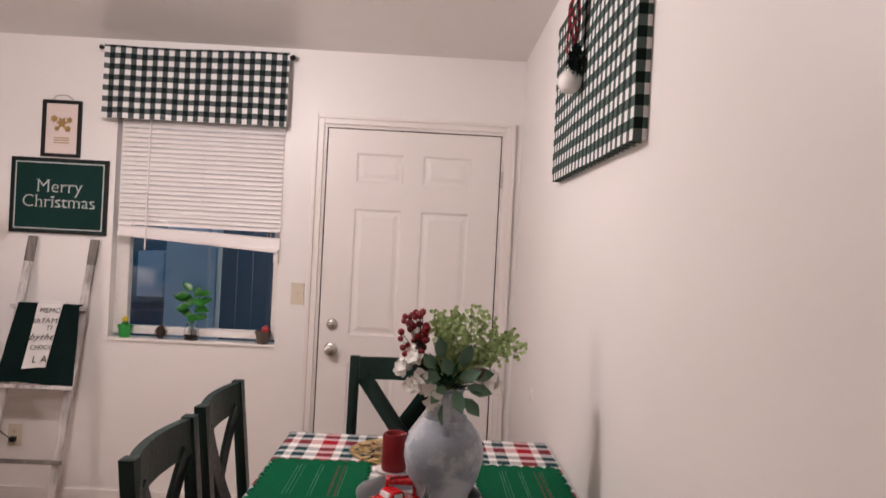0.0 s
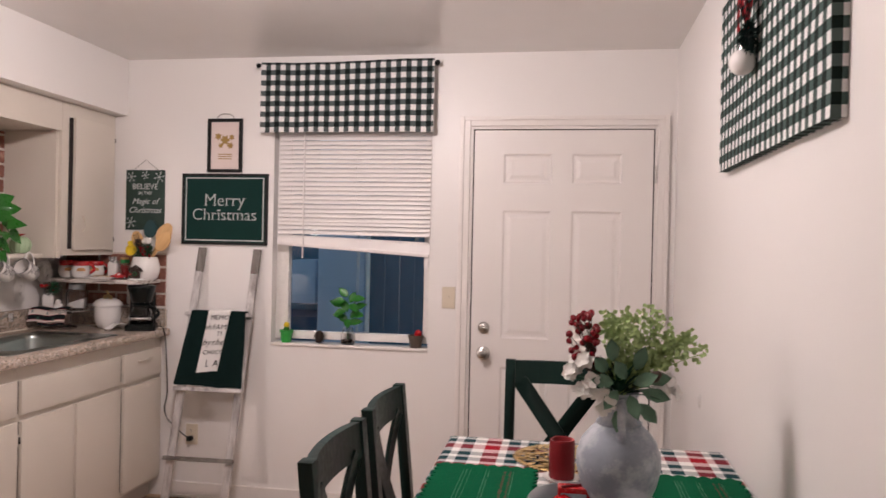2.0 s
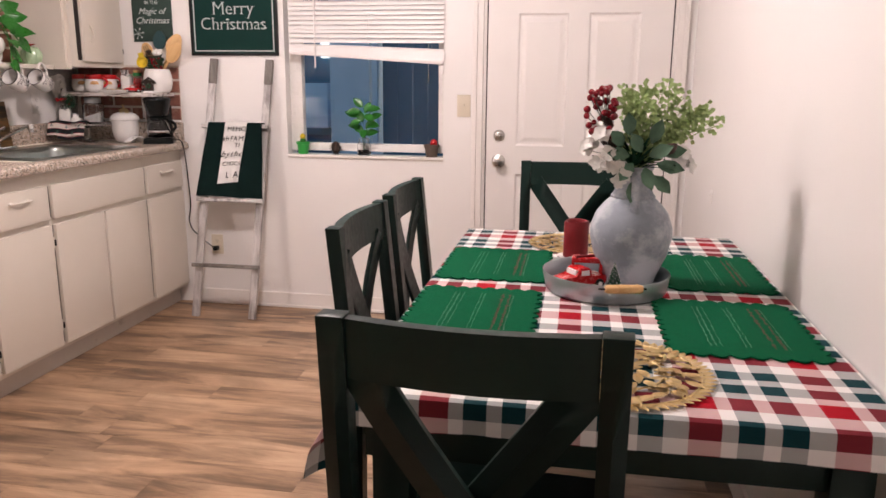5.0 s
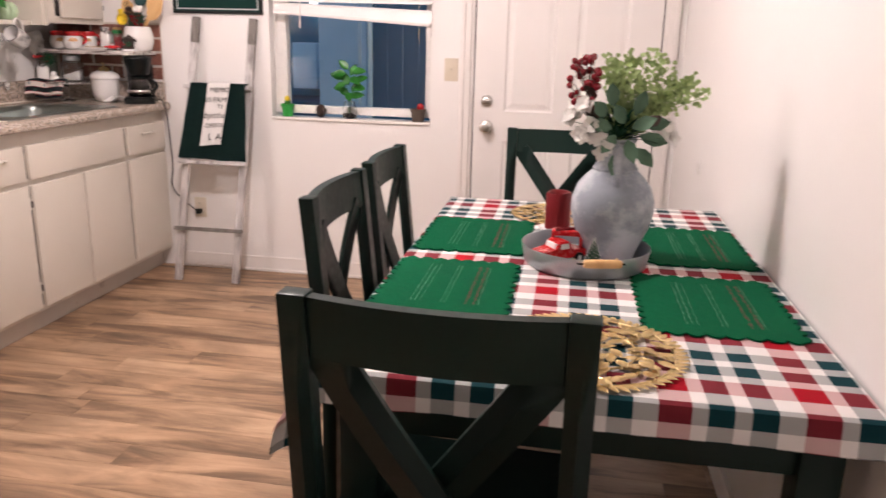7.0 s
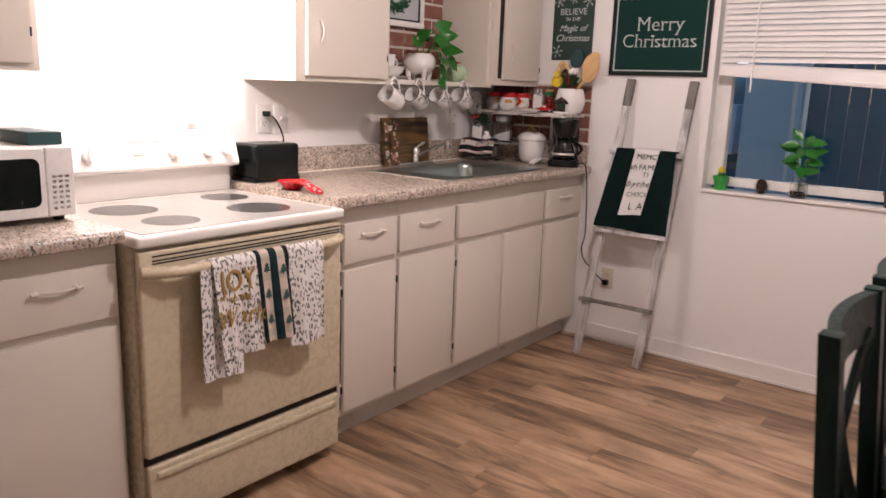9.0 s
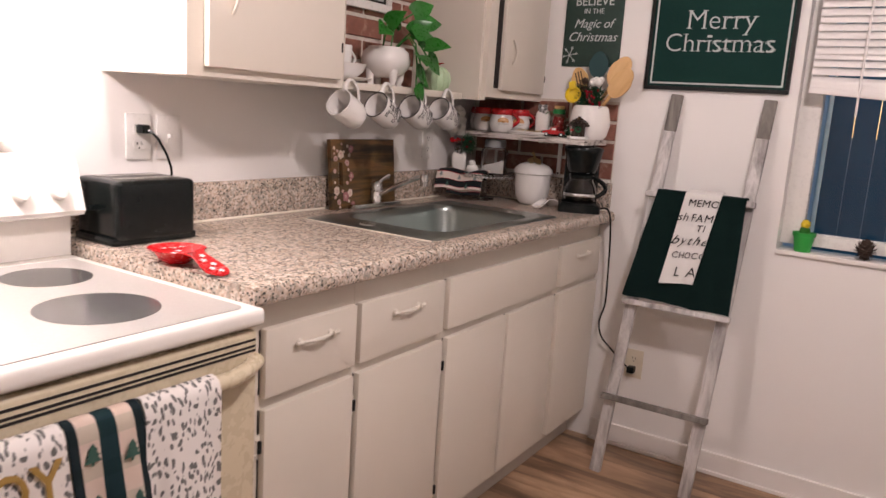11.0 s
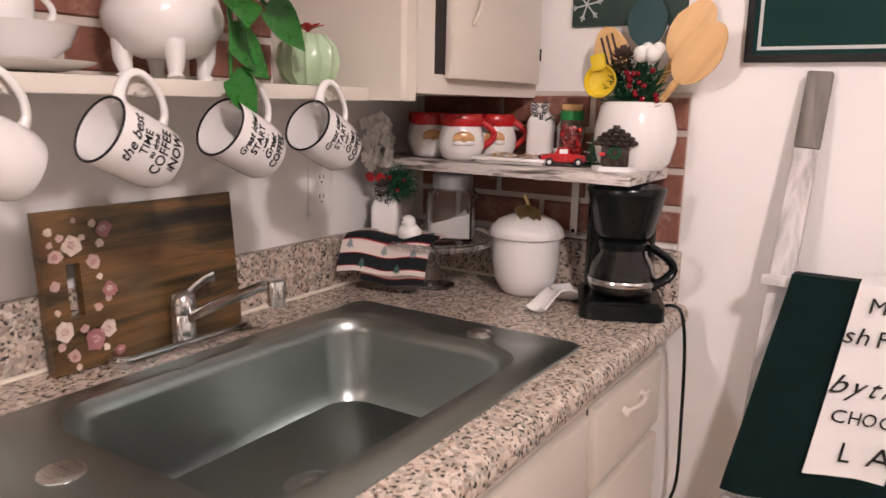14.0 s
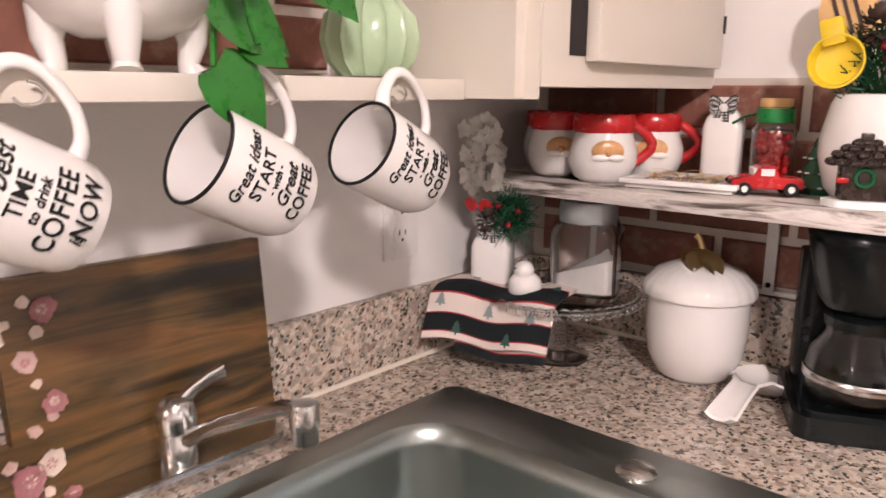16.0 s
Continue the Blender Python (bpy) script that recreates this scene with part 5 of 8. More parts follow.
hk = thing("wall_hook", (XE - 0.0003, 3.006, 0.830), "small pale wall bumper on the side wall", "wall hook")
bm = bmesh.new()
lathe(bm, ((0, 0.010), (0.010, 0.009), (0.018, 0.004), (0.020, 0.0)), 18, pose(0, 0, 0, 0, -90, 0) @ Matrix.Diagonal((1.5, 0.7, 1, 1)))
part("plate", bm, WHITEPL, hk)

# ladder
lad = thing("decor_ladder", (0, 0, 0), "whitewashed wooden ladder leaning on the wall", "ladder")
rails = (((-1.829, 3.524, 0.0), (-1.764, YN - 0.016, 1.385)), ((-1.503, 3.532, 0.0), (-1.446, YN - 0.016, 1.380)))
for a, b in rails:
    a, b = Vector(a), Vector(b)
    bm = bmesh.new()
    beam(bm, a, a + (b - a) * 0.905, 0.040, 0.024, (0, 1, 0), 0.004)
    rl = part("rail", bm, WASHED, lad)
    bm = bmesh.new()
    beam(bm, a + (b - a) * 0.9052, b, 0.041, 0.0245, (0, 1, 0), 0.004)
    part("rail_end", bm, GREYWOOD, rl, "bare grey weathered end")


def on_rail(i, z):
    a, b = Vector(rails[i][0]), Vector(rails[i][1])
    return a + (b - a) * (z - a.z) / (b.z - a.z)


for z in (1.028, 0.637, 0.285):
    bm = bmesh.new()
    p, q = on_rail(0, z), on_rail(1, z)
    d = (q - p).normalized()
    off = Vector((0, -0.024, 0))
    beam(bm, p - d * 0.028 + off, q + d * 0.028 + off, 0.034, 0.020, (0, 0.2, 1), 0.003)
    part("rung", bm, WASHED if z > 0.4 else GREYWOOD, lad, "whitewashed rung")

# dark throw and printed towel hung over the upper rung
p0, p1 = on_rail(0, 1.028) + Vector((0, -0.046, 0)), on_rail(1, 1.028) + Vector((0, -0.046, 0))
throw = thing("throw_blanket", (0, 0, 0), "dark green-black fleece throw folded over the ladder rung", "blanket")


def throw_at(u, v):
    spread = 0.10 * v
    top_l, top_r = -1.752, -1.457
    x = (top_l - 0.078 * v) + (top_r - top_l + 0.078 * v) * u
    base = p0 + (p1 - p0) * u
    s = v * 0.42 - 0.03
    if s < 0:
        return (x, base.y + 0.028 * (-s / 0.03), 1.046 - 0.004 * (s / 0.03) ** 2)
    y = base.y - 0.004 - 0.105 * s - 0.010 * math.sin(u * 11 + 1) * v - 0.006 * noise.noise(Vector((u * 5, v * 3, 0)))
    return (x, y, 1.046 - s * 1.02 + 0.010 * (1 - u) * v + 0.004 * noise.noise(Vector((u * 8, 2, 0))) * v)


bm = bmesh.new()
sheet(bm, 28, 26, throw_at, None, 0.006)
tb = part("cloth", bm, BLANKET, throw)
bm = bmesh.new()
for k in range(44):
    a = Vector(throw_at(k / 44, 1.0))
    beam(bm, a + Vector((0, -0.004, -0.004)), a + Vector((0.0, -0.004, 0.008)), 0.002, 0.002, (0, 1, 0), 0)
part("blanket_stitch", bm, WHITE, tb, "white blanket stitch hem", False)

tow = thing("printed_towel", (0, 0, 0), "white cotton towel printed with black words, folded over the ladder", "towel")


def towel_at(u, v):
    x = -1.652 + 0.120 * u - 0.052 * v + 0.006 * v * math.sin(6 * u)
    w = (x + 1.752) / 0.295
    base = p0 + (p1 - p0) * w
    s = v * 0.350 - 0.02
    y = base.y - 0.016 - 0.110 * max(0, s) - 0.010 * math.sin(w * 11 + 1) * v - 0.004 * math.sin(u * 5)
    if s < 0:
        return (x, base.y + 0.02 * (-s / 0.02), 1.056)
    return (x, y, 1.056 - s + 0.012 * u * v)


bm = bmesh.new()
sheet(bm, 14, 24, towel_at, None, 0.004)
tw = part("cloth", bm, LINEN, tow)
TOWEL_PRINT = (("MEMO", 0.036, 0.20, 0.16, 0, 0.0), ("sh", 0.040, 0.35, -0.02, 0.15, 0.0), ("FAM", 0.038, 0.35, 0.36, 0.0, 0.0), ("TI", 0.034, 0.45, 0.62, 0, 0.0),
               ("by", 0.046, 0.59, -0.02, 0.4, 0.0), ("the", 0.046, 0.59, 0.44, 0.4, 0.0), ("CHOCO", 0.032, 0.73, 0.10, 0, 0.0), ("L", 0.050, 0.92, 0.30, 0, 0.0), ("A", 0.050, 0.92, 0.74, 0, 0.0))
for body, sz, v, u0, sh, along in TOWEL_PRINT:
    for letter in body:
        t = words(letter, sz, Matrix.Identity(4), "LEFT", sh, 0.0003)
        wide = max(q.co.x for q in t.verts)
        for q in t.verts:
            uu = u0 + (along + q.co.x) / 0.12
            P = Vector(towel_at(min(1.0, max(0.0, uu)), v - q.co.y / 0.35))
            q.co = P + Vector((0, -0.0090 - q.co.z, 0.0))
        bmesh.ops.delete(t, geom=[f for f in t.faces if f.calc_area() < 1e-10], context="FACES_ONLY")
        if t.faces and u0 + along / 0.12 < 0.97:
            part("printed_letter", t, INK, tw, "black printed letter", False)
        else:
            t.free()
        along += wide * 1.12 - (0.15 * sz * sh if sh else 0.0)

# things on the sill
sill_z, sy = 0.8795, YN + 0.022
cac = thing("potted_cactus", (-1.287, sy, sill_z), "yellow-topped cactus in a bright green pot on the sill", "plant")
bm = bmesh.new()
lathe(bm, ((0, 0), (0.026, 0), (0.033, 0.052), (0.037, 0.053), (0.038, 0.066), (0.034, 0.066), (0.032, 0.054), (0, 0.054)), 24)
part("pot", bm, POTG, cac)
bm = bmesh.new()
lathe(bm, ((0, 0.054), (0.014, 0.056), (0.017, 0.070), (0.014, 0.082), (0, 0.086)), 16, None, 10, 0.06)
part("stem", bm, LEAF, cac)
bm = bmesh.new()
ball(bm, (0, 0, 0.093), 0.015, 12)
for q in range(24):
    ball(bm, Vector((0, 0, 0.093)) + Vector((math.cos(q * 2.4) * math.sin(q * 0.13), math.sin(q * 2.4) * math.sin(q * 0.13), math.cos(q * 0.13))) * 0.014, 0.0035, 6)
part("crown", bm, YELLOW, cac, "yellow grafted crown")


def pine_cone(name, loc, r, label):
    pc = thing(name, loc, label, "pine cone")
    bm = bmesh.new()
    ball(bm, (0, 0, r), r * 0.7, 10, (1, 1, 1.15))
    for q in range(70):
        f = (q + 0.5) / 70
        a, el = q * 2.39996, math.pi * (f - 0.5) * 0.95
        d = Vector((math.cos(a) * math.cos(el), math.sin(a) * math.cos(el), math.sin(el)))
        leaf(bm, Vector((0, 0, r)) + d * r * 0.55, d + Vector((0, 0, 0.45)), r * 0.55, r * 0.42, d + Vector((0, 0, 1)), -0.2)
    part("scales", bm, CONE, pc)
    return pc


pine_cone("pine_cone", (-1.098, sy - 0.004, sill_z), 0.034, "dark brown pine cone on the sill")
jar = thing("rooting_jar", (-0.940, sy, sill_z), "leafy cutting rooting in a glass jar of water on the sill", "plant")
bm = bmesh.new()
lathe(bm, ((0, 0.002), (0.033, 0.002), (0.038, 0.010), (0.038, 0.055), (0.028, 0.072), (0.028, 0.088), (0.030, 0.090), (0.026, 0.090), (0.026, 0.073), (0.036, 0.054), (0.036, 0.011), (0, 0.005)), 28)
part("jar", bm, GLASS, jar, "clear glass jar")
bm = bmesh.new()
for q in range(40):
    ball(bm, (random.uniform(-0.024, 0.024), random.uniform(-0.024, 0.024), random.uniform(0.012, 0.026)), 0.007, 6)
part("pebbles", bm, CABDARK, jar, "dark pebbles")
bm = bmesh.new()
for ang, ln in ((0.3, 0.24), (2.4, 0.20), (4.3, 0.16)):
    tube(bm, [(0.02 * math.cos(ang) * k / 6 * (1 + k / 5), 0.01 * math.sin(ang) * k / 6, 0.02 + ln * k / 6) for k in range(7)], 0.0022, 6)
part("stem", bm, LEAF, jar)
bm = bmesh.new()
for q in range(15):
    h = 0.115 + 0.150 * (q / 15)
    a = q * 2.4
    reach = 0.030 * math.sin(3.1 * q / 15)
    leaf(bm, (reach * math.cos(a), 0.4 * reach * math.sin(a), h), (math.cos(a), -0.25 + 0.15 * math.sin(a), 0.25 + 0.45 * math.sin(a)), random.uniform(0.060, 0.085), 0.044, (0, -0.9, 0.6), 0.25)
part("leaves", bm, LEAF, jar, "pointed green leaves")
rp = thing("potted_cactus", (-0.566, sy - 0.004, sill_z), "small red-topped cactus in a brown pot on the sill", "plant")
bm = bmesh.new()
lathe(bm, ((0, 0), (0.030, 0), (0.037, 0.050), (0.041, 0.051), (0.042, 0.066), (0.037, 0.066), (0.035, 0.052), (0, 0.052)), 24)
part("pot", bm, TERRA, rp)
bm = bmesh.new()
ball(bm, (0.012, 0, 0.075), 0.019, 12)
for q in range(20):
    ball(bm, (0.012 + 0.018 * math.cos(q * 2.4) * math.sin(q * 0.16), 0.018 * math.sin(q * 2.4) * math.sin(q * 0.16), 0.075 + 0.018 * math.cos(q * 0.16)), 0.004, 6)
part("crown", bm, RED, rp, "red cactus crown")

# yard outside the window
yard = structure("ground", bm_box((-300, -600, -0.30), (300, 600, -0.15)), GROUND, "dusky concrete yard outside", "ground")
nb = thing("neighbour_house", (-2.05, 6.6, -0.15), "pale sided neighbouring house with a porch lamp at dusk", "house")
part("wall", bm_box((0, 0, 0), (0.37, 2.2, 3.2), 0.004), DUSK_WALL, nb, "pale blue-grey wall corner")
# the recess's shade is painted: this wall takes the dark fence colour
part("porch_wall", bm_box((-3.0, 1.2, 0), (-0.002, 1.4, 3.2)), FENCEM, nb, "recessed porch wall with its shade in the dark colour")
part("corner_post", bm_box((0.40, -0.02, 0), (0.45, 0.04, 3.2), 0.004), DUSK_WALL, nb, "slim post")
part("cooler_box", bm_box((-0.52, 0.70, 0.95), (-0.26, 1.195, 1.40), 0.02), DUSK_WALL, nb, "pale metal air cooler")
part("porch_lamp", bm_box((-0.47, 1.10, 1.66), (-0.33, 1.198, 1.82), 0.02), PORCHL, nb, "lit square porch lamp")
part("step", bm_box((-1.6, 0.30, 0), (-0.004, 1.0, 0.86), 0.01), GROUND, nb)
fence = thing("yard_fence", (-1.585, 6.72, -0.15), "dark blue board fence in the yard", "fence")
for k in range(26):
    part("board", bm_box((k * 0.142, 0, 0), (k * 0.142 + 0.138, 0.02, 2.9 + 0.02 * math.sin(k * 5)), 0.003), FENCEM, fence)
ptab = thing("patio_table", (-1.15, 5.1, -0.15), "pale blue patio table in the yard", "table")
bm = bmesh.new()
slab(bm, rounded(-0.55, 0.55, -0.25, 0.25, 0.06), 0.70, 0.73)
part("tabletop", bm, DUSK_WALL, ptab)
for x in (-0.45, 0.45):
    for y in (-0.18, 0.18):
        part("leg", bm_box((x - 0.02, y - 0.02, 0), (x + 0.02, y + 0.02, 0.699)), DUSK_WALL, ptab)

# ---- on the side wall ----
canvas = thing("check_canvas", (XE - 0.0005, 2.030, 1.965), "large gingham-wrapped canvas hung on the side wall", "wall art")
bm = bmesh.new()
CH, CV, CT = 0.540, 0.275, 0.032


def wrap_at(side):
    def at(u, v):
        if side == 0:
            return (-CT, CH - 2 * CH * u, -CV + 2 * CV * v)
        if side == 1:
            return (-CT * (1 - u), -CH, -CV + 2 * CV * v)
        if side == 2:
            return (-CT * u, CH, -CV + 2 * CV * v)
        return (-CT * (1 - v), CH - 2 * CH * u, -CV) if side == 3 else (-CT * v, CH - 2 * CH * u, CV)
    return at


for s, (nu, nv) in enumerate(((40, 20), (2, 20), (2, 20), (40, 2), (40, 2))):
    uvf = (lambda u, v: (2 * CH * u, 2 * CV * v), lambda u, v: (2 * CH + CT * u, 2 * CV * v), lambda u, v: (-CT * u, 2 * CV * v), lambda u, v: (2 * CH * u, -CT * v), lambda u, v: (2 * CH * u, 2 * CV + CT * v))[s]
    sheet(bm, nu, nv, wrap_at(s), uvf)
bmesh.ops.remove_doubles(bm, verts=bm.verts, dist=0.0005)
for v in bm.verts:
    if v.co.x < -CT + 0.001:
        v.co.x += 0.003 * noise.noise(v.co * 6)
bmesh.ops.recalc_face_normals(bm, faces=bm.faces)
part("cloth", bm, GINGHAM2, canvas)
tas = thing("canvas_ornament", (XE - 0.060, 2.075, 1.985), "dark tassel with red plaid bow and white bauble on the canvas", "ornament")
bm = bmesh.new()
rg = random.Random(3)
for q in range(260):
    a, b = rg.uniform(0, 2 * math.pi), rg.uniform(-1.2, 1.2)
    d = Vector((math.cos(a) * math.cos(b) * 0.5, math.sin(a) * math.cos(b), math.sin(b) - 0.3))
    tube(bm, (Vector((0, 0, 0.035)), Vector((0, 0, 0.035)) + d * rg.uniform(0.035, 0.062)), (0.0022, 0.0016), 4)
part("tassel", bm, BLANKET, tas, "black yarn tuft")
bm = bmesh.new()
for k, (dy, dz, w) in enumerate(((-0.045, 0.20, 0.05), (0.02, 0.255, 0.045), (0.055, 0.16, 0.04), (-0.015, 0.15, 0.05))):
    sheet(bm, 4, 12, lambda u, v, dy=dy, dz=dz, w=w: (-0.01 - 0.014 * math.sin(3 * v + dy * 60), dy * v + (u - 0.5) * w * (0.5 + 0.5 * v), 0.04 + dz * v), lambda u, v, w=w: (u * w, v * 0.2), 0.002)
part("bow", bm, REDPLAID, tas, "red and black plaid ribbon")
bm = bmesh.new()
ball(bm, (-0.012, 0.008, -0.042), 0.036, 24)
part("bauble", bm, CERAMIC, tas, "white bauble")
bm = bmesh.new()
lathe(bm, ((0.008, -0.008), (0.008, 0.0), (0.004, 0.003), (0, 0.003)), 12, pose(-0.012, 0.008, 0.0))
part("bauble_cap", bm, CHROME, tas, "silver cap")

# ---- on the table ----
TOPZ = TZ + 0.0035
tray = thing("galvanised_tray", (0.286, 1.798, TOPZ), "round galvanised metal tray with wooden handles", "tray")
bm = bmesh.new()
lathe(bm, ((0, 0.003), (0.140, 0.003), (0.150, 0.010), (0.158, 0.050), (0.1615, 0.053), (0.1625, 0.050), (0.1535, 0.006), (0.146, 0.0), (0, 0.0)), 56)
part("pan", bm, GALV, tray)
for ang, hang in ((-78, 0.0), (102, 0.024)):
    a = radians(ang)
    c, s = math.cos(a), math.sin(a)
    bm = bmesh.new()
    tube(bm, [(0.158 * c - q * s + 0.020 * c * 1, 0.158 * s + q * c + 0.020 * s, 0.050 - hang) for q in (-0.045, -0.04, -0.02, 0.0, 0.02, 0.04, 0.045)], [0.008, 0.0105, 0.011, 0.011, 0.011, 0.0105, 0.008], 14)
    h = part("handle", bm, PALEWOOD, tray, "turned pale wooden handle")
    bm = bmesh.new()
    tube(bm, [(0.157 * c - q * s + o * c, 0.157 * s + q * c + o * s, 0.044 + z - hang * o / 0.021) for q, o, z in ((-0.054, 0.0, 0.0), (-0.055, 0.012, 0.004), (-0.054, 0.021, 0.006), (0.054, 0.021, 0.006), (0.055, 0.012, 0.004), (0.054, 0.0, 0.0))], 0.0025, 6)
    part("wire", bm, INK, h, "dark wire bail")

vase = thing("clay_vase", (0.347, 1.848, TOPZ + 0.0035), "grey whitewashed clay vase with handles standing in the tray", "vase")
bm = bmesh.new()
prof = ((0, 0.0), (0.058, 0.0), (0.062, 0.006), (0.074, 0.040), (0.094, 0.085), (0.105, 0.130), (0.104, 0.160), (0.092, 0.195), (0.072, 0.220), (0.056, 0.234), (0.057, 0.240), (0.052, 0.244), (0.044, 0.262), (0.042, 0.285), (0.045, 0.305), (0.050, 0.312), (0.048, 0.316), (0.041, 0.310), (0.036, 0.285), (0.036, 0.26), (0, 0.25))
lathe(bm, prof, 48)
part("body", bm, ZINCV, vase)
for ang in (-90, 90):
    a = radians(ang)
    bm = bmesh.new()
    tube(bm, [(r * math.cos(a), r * math.sin(a), z) for r, z in ((0.043, 0.298), (0.062, 0.300), (0.076, 0.285), (0.080, 0.255), (0.082, 0.225), (0.080, 0.205))], [0.010, 0.011, 0.012, 0.012, 0.012, 0.014], 10, False, 0.45)
    part("handle", bm, ZINCV, vase)

bq = thing("flower_arrangement", (0.347, 1.848, TOPZ + 0.300), "artificial bouquet of red berries, white blossoms and fern", "bouquet")
rg = random.Random(11)
bm = bmesh.new()
ball(bm, (0, 0, 0), 0.0082, 12)
berry_mesh = mesh_of("berry", bm, BERRY)
bm = bmesh.new()
bm2 = bmesh.new()
for q in range(58):
    h = rg.uniform(0.09, 0.215)
    sp = 0.042 * (0.4 + 0.6 * (1 - abs(h - 0.16) / 0.08)) + 0.004
    p = Vector((-0.070 - 0.030 * (h / 0.2) + rg.uniform(-sp, sp), -0.02 + rg.uniform(-0.03, 0.03), h))
    bo = new("berry", berry_mesh)
    bo.parent, bo.matrix_basis = bq, Matrix.Translation(p) @ Matrix.Scale(rg.uniform(0.85, 1.15), 4)
    tube(bm2, (Vector((-0.02, 0, 0.0)), Vector((-0.07, -0.02, h * 0.55)), p), 0.0012, 4)
bm.free()
part("berry_stem", bm2, CONE, bq, "thin brown stems")
bm = bmesh.new()
for cx, cy, cz in ((-0.118, -0.03, 0.085), (-0.085, -0.06, 0.100), (-0.125, -0.02, 0.055), (-0.070, -0.07, 0.060), (-0.055, -0.065, 0.012), (-0.090, -0.05, 0.022), (-0.040, -0.07, -0.002), (-0.105, -0.04, 0.110), (0.115, -0.02, 0.055), (0.125, 0.0, 0.035), (0.100, -0.03, 0.03)):
    c = Vector((cx, cy, cz))
    out = Vector((cx, cy - 0.1, cz - 0.03)).normalized()
    bm = bmesh.new()
    for f in range(3):
        o = c + Vector((rg.uniform(-0.014, 0.014), rg.uniform(-0.01, 0.01), rg.uniform(-0.014, 0.014)))
        side, up = out.orthogonal().normalized(), None
        up = out.cross(side)
        for k in range(5):
            a = k * 2 * math.pi / 5 + rg.random()
            leaf(bm, o, side * math.cos(a) + up * math.sin(a) + out * 0.35, 0.021, 0.018, out, 0.15)
    part("blossom", bm, PETAL, bq, "white hydrangea blossom")
bm = bmesh.new()
bm2 = bmesh.new()
for q in range(20):
    a = rg.uniform(-0.5, 1.15)
    tip = Vector((0.03 + 0.195 * math.sin(a) * rg.uniform(0.6, 1), rg.uniform(-0.05, 0.05), 0.06 + 0.165 * math.cos(a) * rg.uniform(0.75, 1.0)))
    mid = tip * 0.5 + Vector((0, 0, 0.03))
    pts = [Vector((0, 0, 0)).lerp(mid, t).lerp(mid.lerp(tip, t), t) for t in (k / 8 for k in range(9))]
    tube(bm2, pts, 0.0012, 4)
    for k in range(2, 9):
        for s in range(9):
            d = Vector((rg.uniform(-1, 1), rg.uniform(-1, 1), rg.uniform(-0.6, 1)))
            b = pts[k] + d * rg.uniform(0.004, 0.020)
            leaf(bm, b, d, 0.0125, 0.012, (0, -1, 0.4), 0.1)
part("fern", bm, FERN, bq, "pale green maidenhair fern")
part("fern_stalk", bm2, FERN, bq)
bm = bmesh.new()
for x, y, z, dx, dy, dz, ln in ((0.01, -0.06, 0.06, -0.4, -0.5, 0.7, 0.075), (0.03, -0.07, 0.05, 0.6, -0.5, 0.35, 0.085), (0.05, -0.06, 0.03, 0.9, -0.4, -0.15, 0.085), (0.02, -0.07, 0.02, 0.25, -0.6, -0.7, 0.08), (-0.01, -0.07, 0.03, -0.5, -0.6, -0.6, 0.075), (-0.02, -0.07, 0.05, -0.9, -0.4, 0.15, 0.07),
                             (0.035, -0.05, 0.08, 0.3, -0.3, 0.9, 0.08), (0.06, -0.05, 0.055, 1, -0.2, 0.2, 0.075), (0.0, -0.075, -0.01, -0.2, -0.5, -0.9, 0.075), (0.045, -0.065, 0.0, 0.6, -0.5, -0.6, 0.075), (-0.035, -0.06, 0.075, -0.5, -0.3, 0.6, 0.06), (-0.02, -0.05, 0.10, -0.1, -0.3, 1, 0.07)):
    bm = bmesh.new()
    leaf(bm, (x, y + 0.015, z), (dx, dy, dz), ln * 0.82, 0.035, (0, -1, 0.3), 0.12, 0.6)
    part("sage_leaf", bm, SAGE, bq, "broad grey-green leaf")
bm = bmesh.new()
for q in range(90):
    d = Vector((rg.uniform(-1, 1), rg.uniform(-0.8, 0.8), rg.uniform(0.2, 1.1)))
    leaf(bm, d * 0.02 + Vector((0, 0, 0.01)), d, rg.uniform(0.05, 0.10), 0.012, (0, 0, 1), 0.2)
part("filler_foliage", bm, PINE, bq, "dark filler leaves")
pine_bud = bmesh.new()
lathe(pine_bud, ((0, 0), (0.012, 0.006), (0.014, 0.016), (0.007, 0.03), (0, 0.036)), 12, pose(0.068, -0.05, 0.06, 20, 50, 0))
part("seed_pod", pine_bud, CONE, bq, "brown seed pod")


